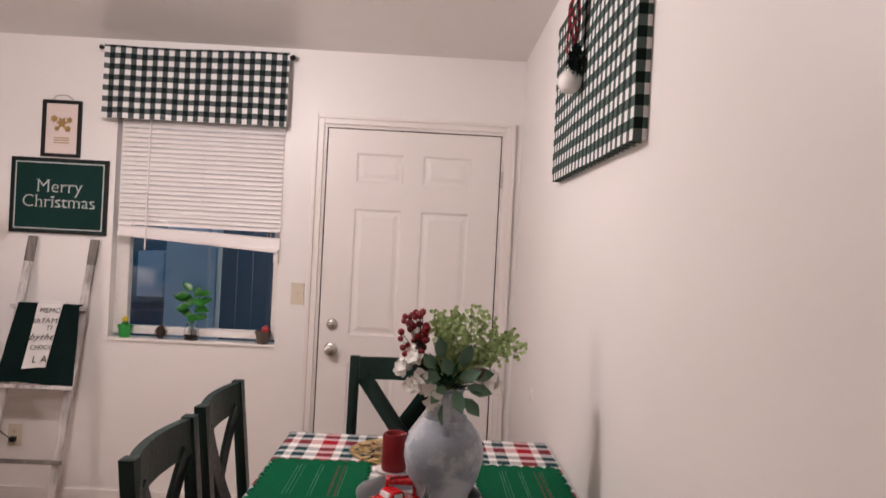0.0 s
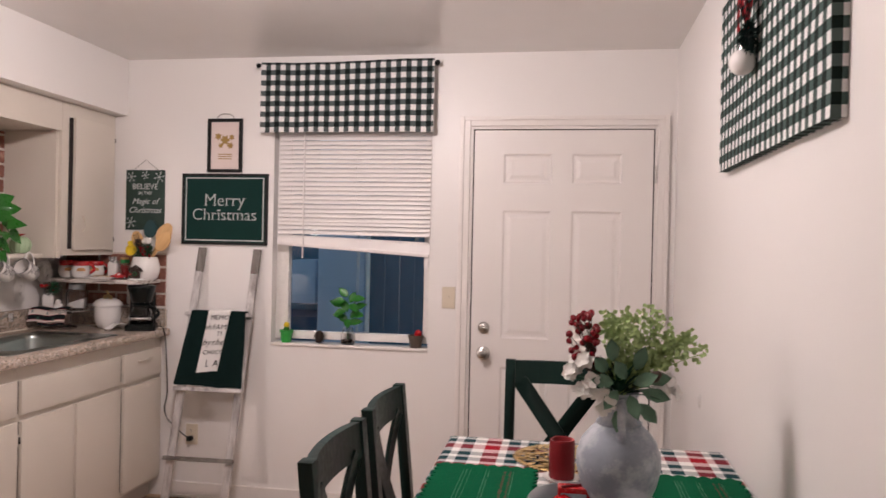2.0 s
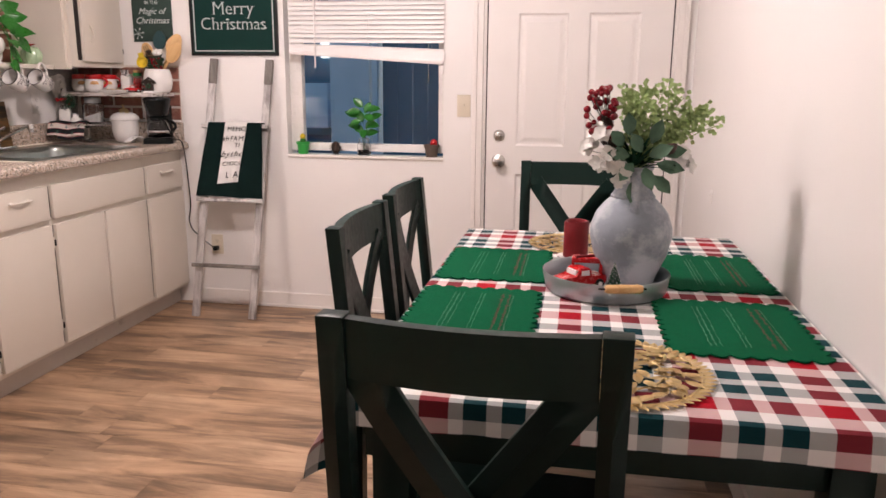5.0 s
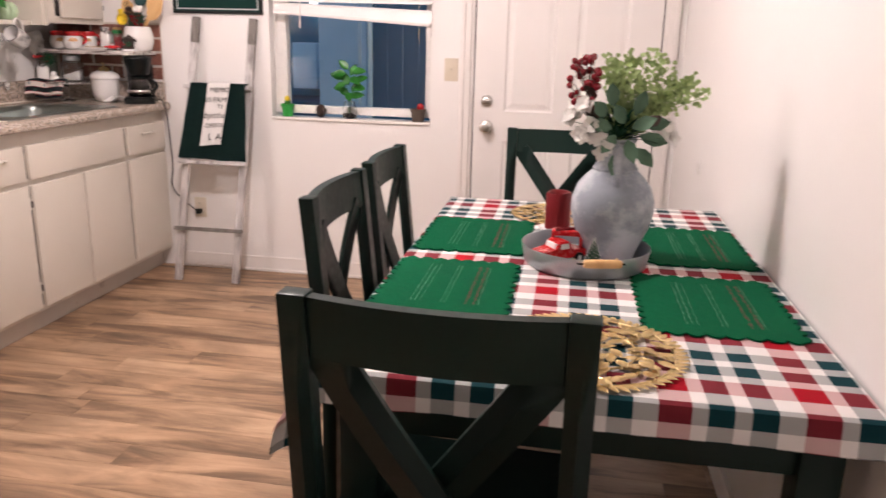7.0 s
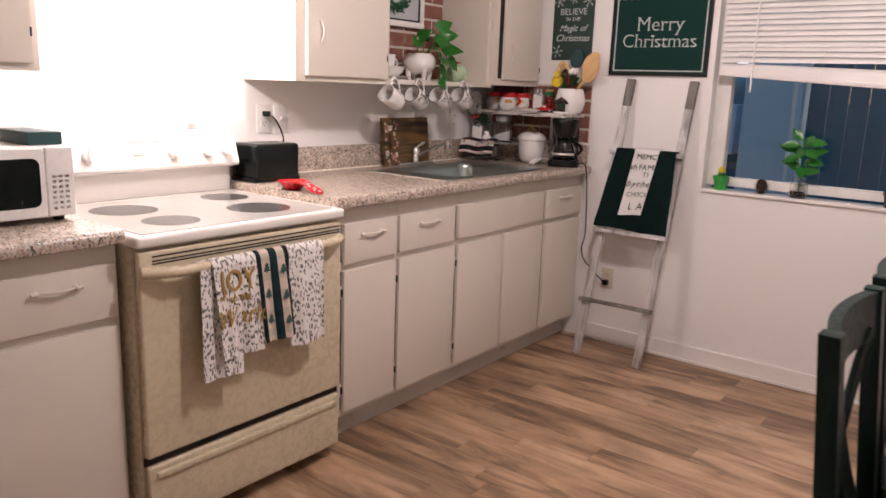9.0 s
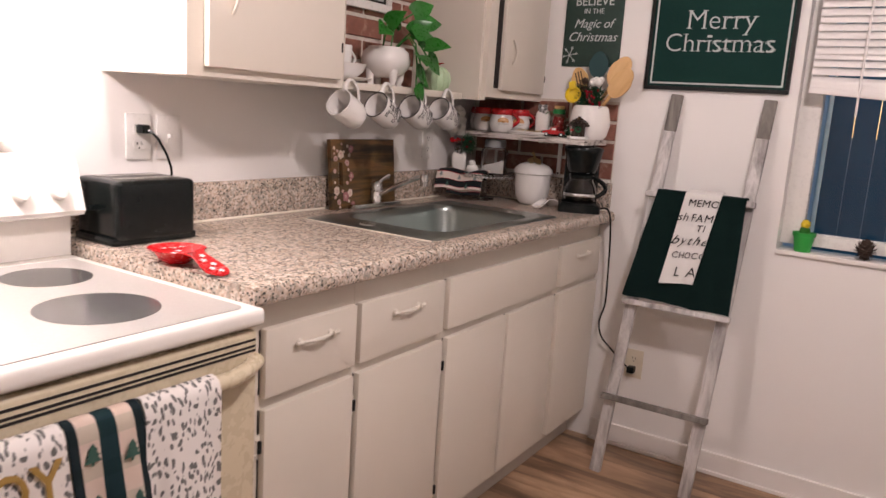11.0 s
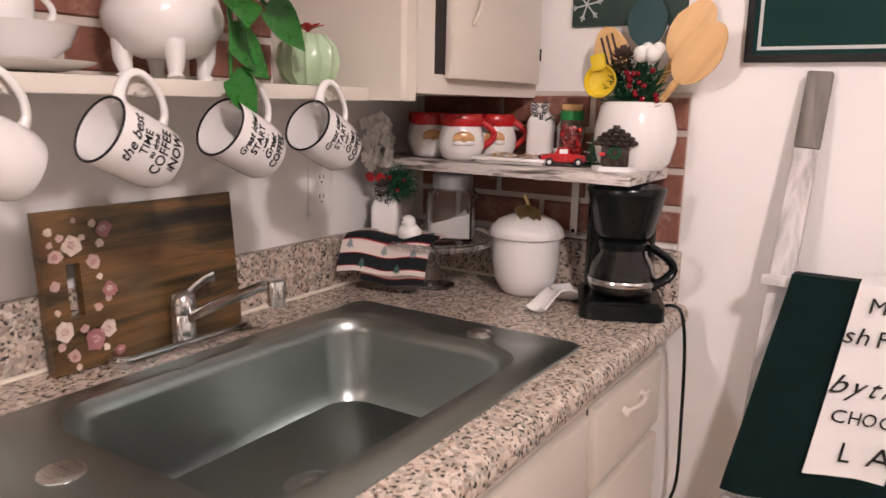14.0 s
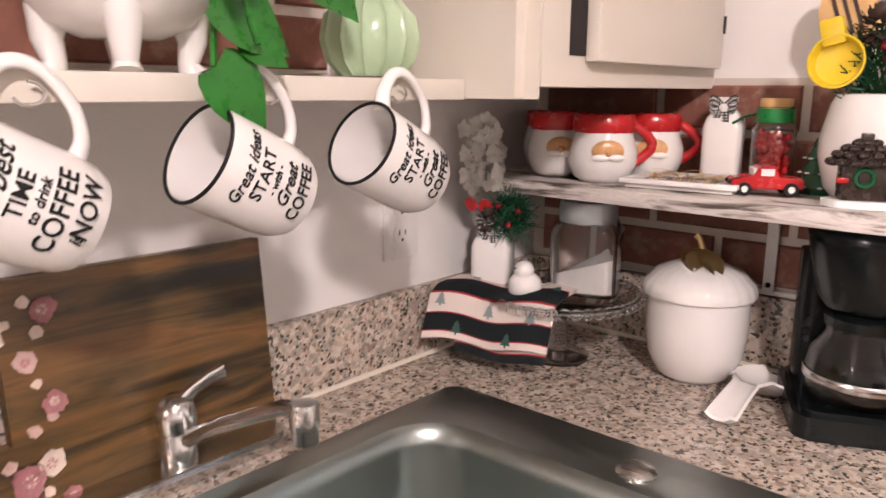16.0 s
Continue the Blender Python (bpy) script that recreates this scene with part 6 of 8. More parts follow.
# toy pickup, reused for the kitchen shelf
def toy_truck(name, m, s, label):
    tr = thing(name, m, label, "toy truck")
    bm = bmesh.new()
    side = [(-0.070, 0.014), (0.070, 0.014), (0.072, 0.030), (0.068, 0.036), (0.030, 0.038), (0.018, 0.060), (-0.016, 0.060), (-0.018, 0.036), (-0.070, 0.036)]
    lo, hi = [bm.verts.new((x * s, -0.030 * s, z * s)) for x, z in side], [bm.verts.new((x * s, 0.030 * s, z * s)) for x, z in side]
    bm.faces.new(lo), bm.faces.new(hi[::-1])
    for i in range(len(side)):
        j = (i + 1) % len(side)
        bm.faces.new((lo[j], lo[i], hi[i], hi[j]))
    bmesh.ops.bevel(bm, geom=bm.edges[:], offset=0.003 * s, segments=2, affect="EDGES")
    bmesh.ops.recalc_face_normals(bm, faces=bm.faces)
    body = part("body", bm, RED, tr, "red painted body")
    for e in (-1, 1):
        bm = bmesh.new()
        box(bm, (-0.011 * s, e * 0.0305 * s - 0.0005, 0.041 * s), (0.015 * s, e * 0.0305 * s + 0.0005, 0.055 * s))
        part("side_window", bm, WHITE, body, "white side window")
        for x in (-0.045, 0.046):
            bm = bmesh.new()
            lathe(bm, ((0, -0.006 * s), (0.014 * s, -0.006 * s), (0.014 * s, 0.006 * s), (0, 0.006 * s)), 16, pose(x * s, e * 0.029 * s, 0.014 * s, 90, 0, 0))
            wheel = part("wheel", bm, INK, tr, "black wheel")
            bm = bmesh.new()
            lathe(bm, ((0, 0), (0.007 * s, 0), (0.006 * s, 0.001), (0, 0.0015)), 14, pose(x * s, e * 0.0352 * s, 0.014 * s, 90 if e < 0 else -90, 0, 0))
            part("hub", bm, WHITE, wheel, "white hub")
    bm = bmesh.new()
    box(bm, (0.0205 * s, -0.022 * s, 0.041 * s), (0.028 * s, 0.022 * s, 0.055 * s), 0, 2, None)
    part("windscreen", bm, WHITE, body, "white windscreen")
    bm = bmesh.new()
    for y in (-0.021, 0.021):
        ball(bm, (0.071 * s, y * s, 0.027 * s), 0.0045 * s, 8)
    part("headlights", bm, INK, body, "dark headlights")
    return tr


TRZ = TOPZ + 0.0032
toy_truck("toy_truck", pose(0.220, 1.790, TRZ, 0, 0, 215), 0.95, "red toy truck lying in the tray")
bt = thing("red_box_ornament", (0.238, 1.828, TRZ), "small red lantern ornament in the tray", "ornament")
bm = bmesh.new()
box(bm, (-0.040, -0.022, 0.062), (0.040, 0.022, 0.076), 0.004)
for x in (-0.036, 0.036):
    for y in (-0.018, 0.018):
        box(bm, (x - 0.004, y - 0.004, 0), (x + 0.004, y + 0.004, 0.062), 0.001)
part("casing", bm, RED, bt)
bm = bmesh.new()
tube(bm, ((-0.03, -0.02, 0.078), (0.03, 0.01, 0.0785)), 0.004, 8)
part("rod", bm, WAX, bt)
tre = thing("bottle_brush_tree", (0.304, 1.722, TRZ), "tiny frosted bottle brush tree in the tray", "ornament")
bm = bmesh.new()
for q in range(420):
    f = (q + 0.5) / 420
    a = q * 2.39996
    r = 0.026 * (1 - f) + 0.002
    tube(bm, ((0, 0, 0.012 + 0.075 * f), (r * math.cos(a), r * math.sin(a), 0.008 + 0.075 * f)), (0.0009, 0.0006), 3)
part("bristles", bm, PINE, tre)
bm = bmesh.new()
lathe(bm, ((0, 0), (0.013, 0), (0.012, 0.009), (0, 0.009)), 14)
part("stand", bm, PALEWOOD, tre)
bm = bmesh.new()
for q in range(90):
    f = (q + 0.5) / 90
    a = q * 2.39996 + 0.4
    r = 0.026 * (1 - f) + 0.002
    ball(bm, (r * math.cos(a), r * math.sin(a), 0.009 + 0.075 * f), 0.0014, 5)
part("frost", bm, WHITE, tre, "white frosted tips")
for k, (x, y, r) in enumerate(((0.178, 1.760, 0.014), (0.258, 1.706, 0.015), (0.338, 1.732, 0.012), (0.208, 1.716, 0.012), (0.364, 1.756, 0.012))):
    b0 = thing("red_bauble", (x, y, TRZ), "small shiny red bauble in the tray", "bauble", "baubles in the tray")
    bm = bmesh.new()
    ball(bm, (0, 0, r), r, 16)
    part("ball", bm, RED, b0)
    bm = bmesh.new()
    lathe(bm, ((r * 0.28, 0), (r * 0.28, r * 0.2), (0, r * 0.25)), 10, pose(0, 0, r * 1.96))
    part("cap", bm, GOLD, b0, "gold cap")

cand = thing("pillar_candle", (0.208, 2.120, TOPZ), "dark red pillar candle on a white dish", "candle")
bm = bmesh.new()
lathe(bm, ((0, 0.012), (0.036, 0.012), (0.037, 0.016), (0.037, 0.118), (0.035, 0.122), (0.030, 0.121), (0.026, 0.110), (0, 0.106)), 36)
for v in bm.verts:
    if v.co.z > 0.117:
        v.co.z += 0.005 * noise.noise(v.co * 40)
part("wax", bm, WAX, cand)
bm = bmesh.new()
lathe(bm, ((0, 0.002), (0.03, 0.0), (0.034, 0.0), (0.054, 0.010), (0.056, 0.014), (0.053, 0.013), (0.036, 0.009), (0, 0.009)), 36)
part("dish", bm, CERAMIC, cand, "white dish")
bm = bmesh.new()
tube(bm, ((0, 0, 0.106), (0.001, 0, 0.116)), 0.0013, 5)
part("wick", bm, INK, cand)

# ---- on the worktop and shelves ----
TEAL = paint("dark_teal_tin", (0.010, 0.048, 0.052), 0.4)
CZ = CTR + 0.0008
board = thing("cutting_board", (-2.578, 3.016, CZ), "dark wooden cutting board with flower decals leaning on the backsplash", "cutting board")
bm = bmesh.new()
BM = pose(0, 0, 0, 0, -5.5, 0) @ pose(0, 0, 0, 90, 0, 90)
# the board in strips round the hand slot
sx0, sx1, sz0, sz1 = -0.134, -0.113, 0.076, 0.152
for x0, x1, z0, z1 in ((-0.168, sx0, 0, 0.228), (sx1, 0.168, 0, 0.228), (sx0, sx1, 0, sz0), (sx0, sx1, sz1, 0.228)):
    box(bm, (x0, z0, 0), (x1, z1, 0.016), 0, 2, BM)
bmesh.ops.remove_doubles(bm, verts=bm.verts, dist=0.0003)
part("plank", bm, BOARDW, board, "", False)
rg = random.Random(8)
PINK, ROSE, CREAM = paint("pink_decal", (0.56, 0.38, 0.34), 0.5, 0, 0.3, 90), paint("rose_decal", (0.40, 0.17, 0.18), 0.5, 0, 0.35, 90), paint("cream_decal", (0.68, 0.56, 0.48), 0.5, 0, 0.2, 90)
for k, (x, z, r, mt) in enumerate(((-0.085, 0.196, 0.016, ROSE), (-0.135, 0.178, 0.018, CREAM), (-0.160, 0.165, 0.013, PINK), (-0.105, 0.150, 0.014, PINK), (-0.165, 0.125, 0.010, PINK), (-0.085, 0.108, 0.014, ROSE), (-0.160, 0.060, 0.018, CREAM), (-0.115, 0.040, 0.020, ROSE), (-0.095, 0.050, 0.017, CREAM), (-0.150, 0.022, 0.012, PINK), (-0.080, 0.012, 0.013, ROSE), (-0.100, 0.205, 0.008, CREAM), (-0.168, 0.200, 0.008, CREAM), (-0.105, 0.085, 0.008, PINK), (-0.118, 0.187, 0.006, CREAM), (-0.150, 0.190, 0.007, PINK), (-0.172, 0.182, 0.006, PINK), (-0.092, 0.176, 0.008, CREAM), (-0.098, 0.128, 0.006, CREAM), (-0.088, 0.094, 0.007, PINK), (-0.172, 0.088, 0.006, CREAM), (-0.170, 0.040, 0.008, PINK), (-0.130, 0.058, 0.008, PINK), (-0.100, 0.024, 0.007, CREAM), (-0.145, 0.006, 0.006, CREAM), (-0.128, 0.212, 0.005, PINK))):
    x, r = max(x, -0.166) + 0.012, r * 0.88
    if sx0 - 0.6 * r < x < sx1 + 0.6 * r and sz0 - 0.6 * r < z < sz1 + 0.6 * r:
        x = sx0 - 0.6 * r if x < (sx0 + sx1) / 2 else sx1 + 0.6 * r
    bm = bmesh.new()
    if r > 0.010:
        for q in range(6):
            a = q * 1.047 + k
            leaf(bm, BM @ Vector((x, z, 0.0174)), BM.to_3x3() @ Vector((math.cos(a), math.sin(a), 0.02)), r * 0.42, r * 0.34, BM.to_3x3() @ Vector((0, 0, 1)), 0.0, 0.6)
        part("flower_heart", bm, CREAM if mt is ROSE else ROSE, board, "darker heart of a flower decal")
        bm = bmesh.new()
    for ring, n in ((1.0, 8), (0.62, 7)):
        for q in range(n):
            a = 2 * math.pi * q / n + rg.random()
            leaf(bm, BM @ Vector((x, z, 0.0166 + 0.0003 * (1 - ring))), (BM.to_3x3() @ Vector((math.cos(a), math.sin(a), 0.02))), r * ring * rg.uniform(0.75, 1.1), r * 0.98 * ring, BM.to_3x3() @ Vector((0, 0, 1)), 0.0, 0.68)
    part("flower_decal", bm, mt, board, "pink and cream flower decal")


# mugs on the hooks
def mug(y, lines, rim=True, label=""):
    ez = Vector((0, -0.895, 0.446))
    ex = Vector((0, 0.446, 0.895))
    ey = ez.cross(ex)
    m = Matrix((ex, ey, ez)).transposed().to_4x4()
    centre = Vector((-2.386, y - 0.012, 1.255))
    m.translation = centre - ez * 0.048 + Vector((0, 0.006, 0.004))
    m = m @ Matrix.Scale(1.0, 4)
    mg = thing("coffee_mug", m, label, "mug", "mugs hanging under the shelf")
    bm = bmesh.new()
    lathe(bm, ((0, 0.0), (0.028, 0.0), (0.035, 0.003), (0.039, 0.012), (0.041, 0.030), (0.042, 0.094), (0.0415, 0.096), (0.0390, 0.0955), (0.0385, 0.090), (0.0375, 0.030), (0.034, 0.010), (0, 0.006)), 48)
    body = part("cup", bm, CERAMIC, mg)
    bm = bmesh.new()
    ear = spline([(0.040 + o, 0, z) for o, z in ((-0.001, 0.022), (0.012, 0.023), (0.028, 0.034), (0.040, 0.054), (0.043, 0.073), (0.034, 0.087), (0.014, 0.090), (-0.001, 0.084))], 4)
    tube(bm, ear, [0.0042 + 0.0022 * abs(2 * k / (len(ear) - 1) - 1) ** 3 for k in range(len(ear))], 12, False, 1.35)
    part("handle", bm, CERAMIC, mg)
    if rim:
        bm = bmesh.new()
        tube(bm, [(0.0404 * math.cos(a), 0.0404 * math.sin(a), 0.0956) for a in (2 * math.pi * k / 48 for k in range(48))], 0.0017, 8, True)
        part("rim", bm, INK, mg, "black enamel rim")
    face = pose(0, 0, 0, 90, 0, 0)
    for body_text, sz, z, sh, sq, off in lines:
        t = words(body_text, sz, Matrix.Identity(4), "CENTER", sh, 0.0003, None, sq, 0.0002)
        for v in t.verts:
            a, r = (v.co.x + off) / 0.0418, 0.0421 + v.co.z
            v.co = Vector((r * math.sin(a), -r * math.cos(a), z + v.co.y))
        part("lettering", t, INK, body, "black hand-lettered word", False)
    return mg


BEST = (("the best", 0.0185, 0.070, 0.35, 1.0, 0), ("TIME", 0.0145, 0.056, 0, 1.0, 0.002), ("to drink", 0.0095, 0.046, 0.2, 1.0, 0.002), ("COFFEE", 0.0180, 0.030, 0, 0.95, 0), ("is", 0.0115, 0.016, 0.2, 1.0, -0.014), ("NOW", 0.0165, 0.014, 0.1, 1.0, 0.008))
GREAT = (("Great ideas", 0.0145, 0.070, 0.35, 0.95, 0), ("START", 0.0150, 0.055, 0, 1.0, 0), ("- with -", 0.0085, 0.046, 0.2, 1.0, 0), ("Great", 0.0155, 0.032, 0.35, 1.0, 0), ("COFFEE", 0.0150, 0.017, 0, 0.95, 0))
mug(2.702, (), False, "plain white mug hanging from a hook under the shelf")
mug(2.872, BEST, True, "white mug lettered the best time to drink coffee is now")
mug(3.046, GREAT, True, "white mug lettered Great ideas start with Great coffee")
mug(3.214, GREAT, True, "white mug lettered Great ideas start with Great coffee")

# corner shelf on its bracket
SHZ = 1.203
shf = thing("corner_shelf", (0, 0, SHZ), "chippy whitewashed wooden shelf in the corner", "shelf")
bm = bmesh.new()
box(bm, (-2.600, 3.568, -0.020), (-2.016, YN - 0.012, 0.0), 0.002)
part("board", bm, WASHEDX, shf)
bm = bmesh.new()
box(bm, (-2.213, YN - 0.0185, -0.156), (-2.197, YN - 0.0125, -0.0205), 0.001)
box(bm, (-2.213, 3.60, -0.025), (-2.197, YN - 0.0185, -0.0205), 0.001)
part("bracket", bm, WHITEPL, shf, "white metal bracket")
bm = bmesh.new()
ball(bm, (-2.205, YN - 0.0195, -0.145), 0.004, 8)
part("screw", bm, INK, shf)
SZ = SHZ + 0.0008


def santa_mug(x, y, rz, with_handle=True, label="santa face mug, white with red brim, on the corner shelf"):
    sm = thing("santa_mug", pose(x, y, SZ, 0, 0, rz) @ Matrix.Scale(1.10, 4), label, "mug", "santa mugs on the shelf")
    bm = bmesh.new()
    lathe(bm, ((0, 0), (0.028, 0), (0.036, 0.006), (0.043, 0.025), (0.043, 0.040), (0.038, 0.056), (0.037, 0.062)), 32)
    for v in bm.verts:
        v.co += v.co.normalized() * 0.0012 * noise.noise(v.co * 120)
    part("beard", bm, CERAMIC, sm, "white glazed body")
    bm = bmesh.new()
    lathe(bm, ((0.037, 0.0622), (0.0395, 0.066), (0.0395, 0.082), (0.037, 0.085), (0.034, 0.084), (0.033, 0.05), (0, 0.05)), 32)
    part("brim", bm, RED, sm, "red glazed brim")
    bm = bmesh.new()
    ball(bm, (0, -0.0405, 0.041), 0.014, 14, (1.45, 0.30, 0.95))
    part("face", bm, SKIN, sm, "tan glazed face patch")
    bm = bmesh.new()
    for e in (-1, 1):
        ball(bm, (e * 0.009, -0.0445, 0.033), 0.010, 10, (1.25, 0.35, 0.45))
    part("moustache", bm, CERAMIC, sm, "white moustache")
    bm = bmesh.new()
    ball(bm, (0, -0.046, 0.0385), 0.0042, 8)
    part("nose", bm, SKIN, sm)
    if with_handle:
        bm = bmesh.new()
        tube(bm, [(0.036 + 0.026 * math.sin(math.pi * k / 10), 0, 0.072 - 0.050 * k / 10) for k in range(11)], 0.0062, 10)
        part("handle", bm, RED, sm, "red handle")
    return sm


SKIN = paint("tan_glaze", (0.58, 0.31, 0.13), 0.25, 0, 0.2, 60, 120, 0.02)
santa_mug(-2.492, 3.664, 38, False)
santa_mug(-2.402, 3.640, 38)
santa_mug(-2.374, 3.728, 30)
santa_mug(-2.556, 3.744, 34, False, "santa mug at the back of the corner shelf")

pl = thing("tinsel_plate", pose(-2.280, 3.658, SZ, 0, 0, 6), "square white plate with gold tinsel on the shelf", "plate")
bm = bmesh.new()
box(bm, (-0.070, -0.052, 0), (0.070, 0.052, 0.006), 0.003)
for lo, hi in (((-0.076, -0.058, 0.006), (0.076, -0.050, 0.013)), ((-0.076, 0.050, 0.006), (0.076, 0.058, 0.013)), ((-0.076, -0.05, 0.006), (-0.068, 0.05, 0.013)), ((0.068, -0.05, 0.006), (0.076, 0.05, 0.013))):
    box(bm, lo, hi, 0.002)
part("dish", bm, CERAMIC, pl)
bm = bmesh.new()
rg = random.Random(21)
for q in range(70):
    a = rg.uniform(0, 6.28)
    leaf(bm, (rg.uniform(-0.05, 0.05), rg.uniform(-0.03, 0.03), 0.009 + rg.random() * 0.008), (math.cos(a), math.sin(a), rg.uniform(0, 0.5)), rg.uniform(0.015, 0.03), 0.006, (0, 0, 1), 0.3)
part("tinsel", bm, GOLD, pl, "gold tinsel leaves")

def ribbon_bow(bm, at, s, hang=0.06):
    at = Vector(at)
    for e in (-1, 1):
        sheet(bm, 3, 14, lambda u, v, e=e: at + Vector((e * 0.6 * s * math.sin(math.pi * v) , -0.004 - 0.006 * math.sin(math.pi * v), 0.35 * s * math.sin(2 * math.pi * v) * 0.7 + (u - 0.5) * 0.012 + 0.2 * s * math.sin(math.pi * v))), lambda u, v: (u * 0.012, v * 0.1))
        sheet(bm, 3, 10, lambda u, v, e=e: at + Vector((e * (0.15 * s + 0.25 * s * v) * (0.6 if e > 0 else 1) + (u - 0.5) * 0.009, -0.005 - 0.004 * math.sin(6 * v), -hang * v * (1 if e > 0 else 0.6))), lambda u, v: (u * 0.012, v * 0.08))
    ball(bm, at + Vector((0, -0.006, 0)), 0.006, 8)


def milk_bottle(m, h, w, label, bow=True):
    mb = thing("white_bottle", m, label, "bottle")
    bm = bmesh.new()
    n = 20
    sec = lambda k, z: [bm.verts.new((x, y, z)) for x, y in rounded(-w * k, w * k, -w * k, w * k, w * k * 0.35, 4)]
    rings = [sec(k, z * h) for k, z in ((0.94, 0.0), (1.0, 0.03), (1.0, 0.66), (0.86, 0.76), (0.50, 0.86), (0.46, 0.93), (0.55, 0.95), (0.55, 1.0), (0.44, 1.0), (0.40, 0.9))]
    bm.faces.new(rings[0][::-1]), bm.faces.new(rings[-1])
    for a, b in zip(rings, rings[1:]):
        for i in range(len(a)):
            j = (i + 1) % len(a)
            bm.faces.new((a[i], a[j], b[j], b[i]))
    part("bottle", bm, CERAMIC, mb, "matte white bottle")
    if bow:
        bm = bmesh.new()
        ribbon_bow(bm, (0, -w * 0.62, h * 0.88), w * 1.15, h * 0.42)
        part("ribbon", bm, TINYCHECK, mb, "black and white check ribbon")
    return mb


milk_bottle(pose(-2.272, 3.744, SZ, 0, 0, 12), 0.118, 0.026, "small white milk bottle with a check ribbon on the shelf")
cj = thing("candy_jar", (-2.204, 3.742, SZ), "small glass jar of red candies with green ribbon and cork", "jar")
bm = bmesh.new()
lathe(bm, ((0, 0), (0.026, 0), (0.028, 0.004), (0.028, 0.076), (0.022, 0.086), (0.022, 0.104), (0.024, 0.106), (0.020, 0.106), (0.0195, 0.087), (0.0265, 0.075), (0.0265, 0.005), (0, 0.003)), 28)
part("jar", bm, GLASS, cj, "clear glass jar")
bm = bmesh.new()
for q in range(110):
    a, r = rg.uniform(0, 6.28), 0.020 * math.sqrt(rg.random())
    ball(bm, (r * math.cos(a), r * math.sin(a), rg.uniform(0.008, 0.072)), 0.0055, 6)
part("candies", bm, RED, cj, "red candies")
bm = bmesh.new()
lathe(bm, ((0.0235, 0.086), (0.0240, 0.088), (0.0240, 0.102), (0.0235, 0.104)), 28)
for a in (3.2, 3.9):
    leaf(bm, (-0.022, -0.006, 0.095), (math.cos(a), -0.5, 0.2 * math.sin(a * 9)), 0.032, 0.022, (0, 0, 1), 0.3)
GREENR = paint("green_satin", (0.01, 0.22, 0.05), 0.3, 0, 0.2, 40, 90, 0.05)
part("ribbon", bm, GREENR, cj, "green satin ribbon")
bm = bmesh.new()
lathe(bm, ((0.019, 0.100), (0.021, 0.114), (0.020, 0.117), (0, 0.117)), 20)
part("cork", bm, PALEWOOD, cj, "cork stopper")
toy_truck("toy_truck", pose(-2.182, 3.655, SZ, 0, 0, 212), 0.60, "small red ceramic truck on the corner shelf")
ct2 = thing("ceramic_tree", (-2.136, 3.712, SZ), "small dark green ceramic tree with snowy tips", "ornament")
bm = bmesh.new()
lathe(bm, ((0, 0), (0.021, 0), (0.024, 0.008), (0.016, 0.024), (0.020, 0.026), (0.013, 0.042), (0.016, 0.044), (0.008, 0.058), (0.010, 0.060), (0, 0.078)), 20, None, 8, 0.10)
TREEG = paint("green_glaze", (0.012, 0.085, 0.035), 0.18, 0, 0.3, 40, 80, 0.02, 0.3)
part("tree", bm, TREEG, ct2)
bm = bmesh.new()
for z, r in ((0.009, 0.024), (0.0265, 0.020), (0.0445, 0.016)):
    for k in range(8):
        a = 2 * math.pi * (k + 0.5) / 8
        ball(bm, (r * 1.06 * math.cos(a), r * 1.06 * math.sin(a), z), 0.0022, 6, (1.6, 1.6, 0.6))
part("snow", bm, WHITE, ct2, "white snowy tips")

crk = thing("utensil_crock", pose(-2.060, 3.706, SZ) @ Matrix.Scale(1.12, 4), "round white crock full of kitchen utensils", "crock")
bm = bmesh.new()
lathe(bm, ((0, 0.0), (0.050, 0.0), (0.060, 0.012), (0.068, 0.045), (0.068, 0.065), (0.060, 0.100), (0.055, 0.110), (0.050, 0.111), (0.055, 0.098), (0.062, 0.063), (0.045, 0.008), (0, 0.006)), 40)
part("pot", bm, CERAMIC, crk)


def utensil(m, label, mat, blade, length, name):
    u = part(name, blade, mat, crk, label, True, m)
    return u


def spoon(length, hw, hl, slots=False, thick=0.006):
    bm = bmesh.new()
    tube(bm, ((0, 0, -0.08), (0, 0, length)), (0.0055, 0.0065), 8)
    pts = [(hw * math.sin(a) * (1 if math.cos(a) > -0.3 else 0.9), length + hl * 0.5 - hl * 0.5 * math.cos(a)) for a in (2 * math.pi * k / 24 for k in range(24))]
    slab(bm, pts, -thick / 2, thick / 2, pose(0, 0, 0, 90, 0, 0))
    return bm


utensil(pose(0.018, 0.0, 0.085, 4, 38, 0), "flat pale wooden turner", PALEWOOD, spoon(0.075, 0.034, 0.11), 0.1, "wooden_turner")
utensil(pose(0.0, 0.026, 0.09, -6, 27, 10), "pale wooden spatula behind", PALEWOOD, spoon(0.10, 0.035, 0.11), 0.1, "wooden_spatula")
utensil(pose(-0.022, 0.018, 0.09, -4, -20, 0), "slotted wooden spoon", PALEWOOD, spoon(0.07, 0.030, 0.085), 0.1, "slotted_spoon")
utensil(pose(-0.005, 0.035, 0.09, -8, -2, 0), "dark teal silicone spatula", TEAL, spoon(0.115, 0.034, 0.09, False, 0.008), 0.1, "dark_spatula")
for x in (-0.010, 0.0, 0.010):
    part("spoon_slot", bm_box((x - 0.002, -0.0042, 0.090), (x + 0.002, -0.0036, 0.140)), CONE, crk, "dark slot", False, pose(-0.022, 0.018, 0.09, -4, -20, 0))
bm = bmesh.new()
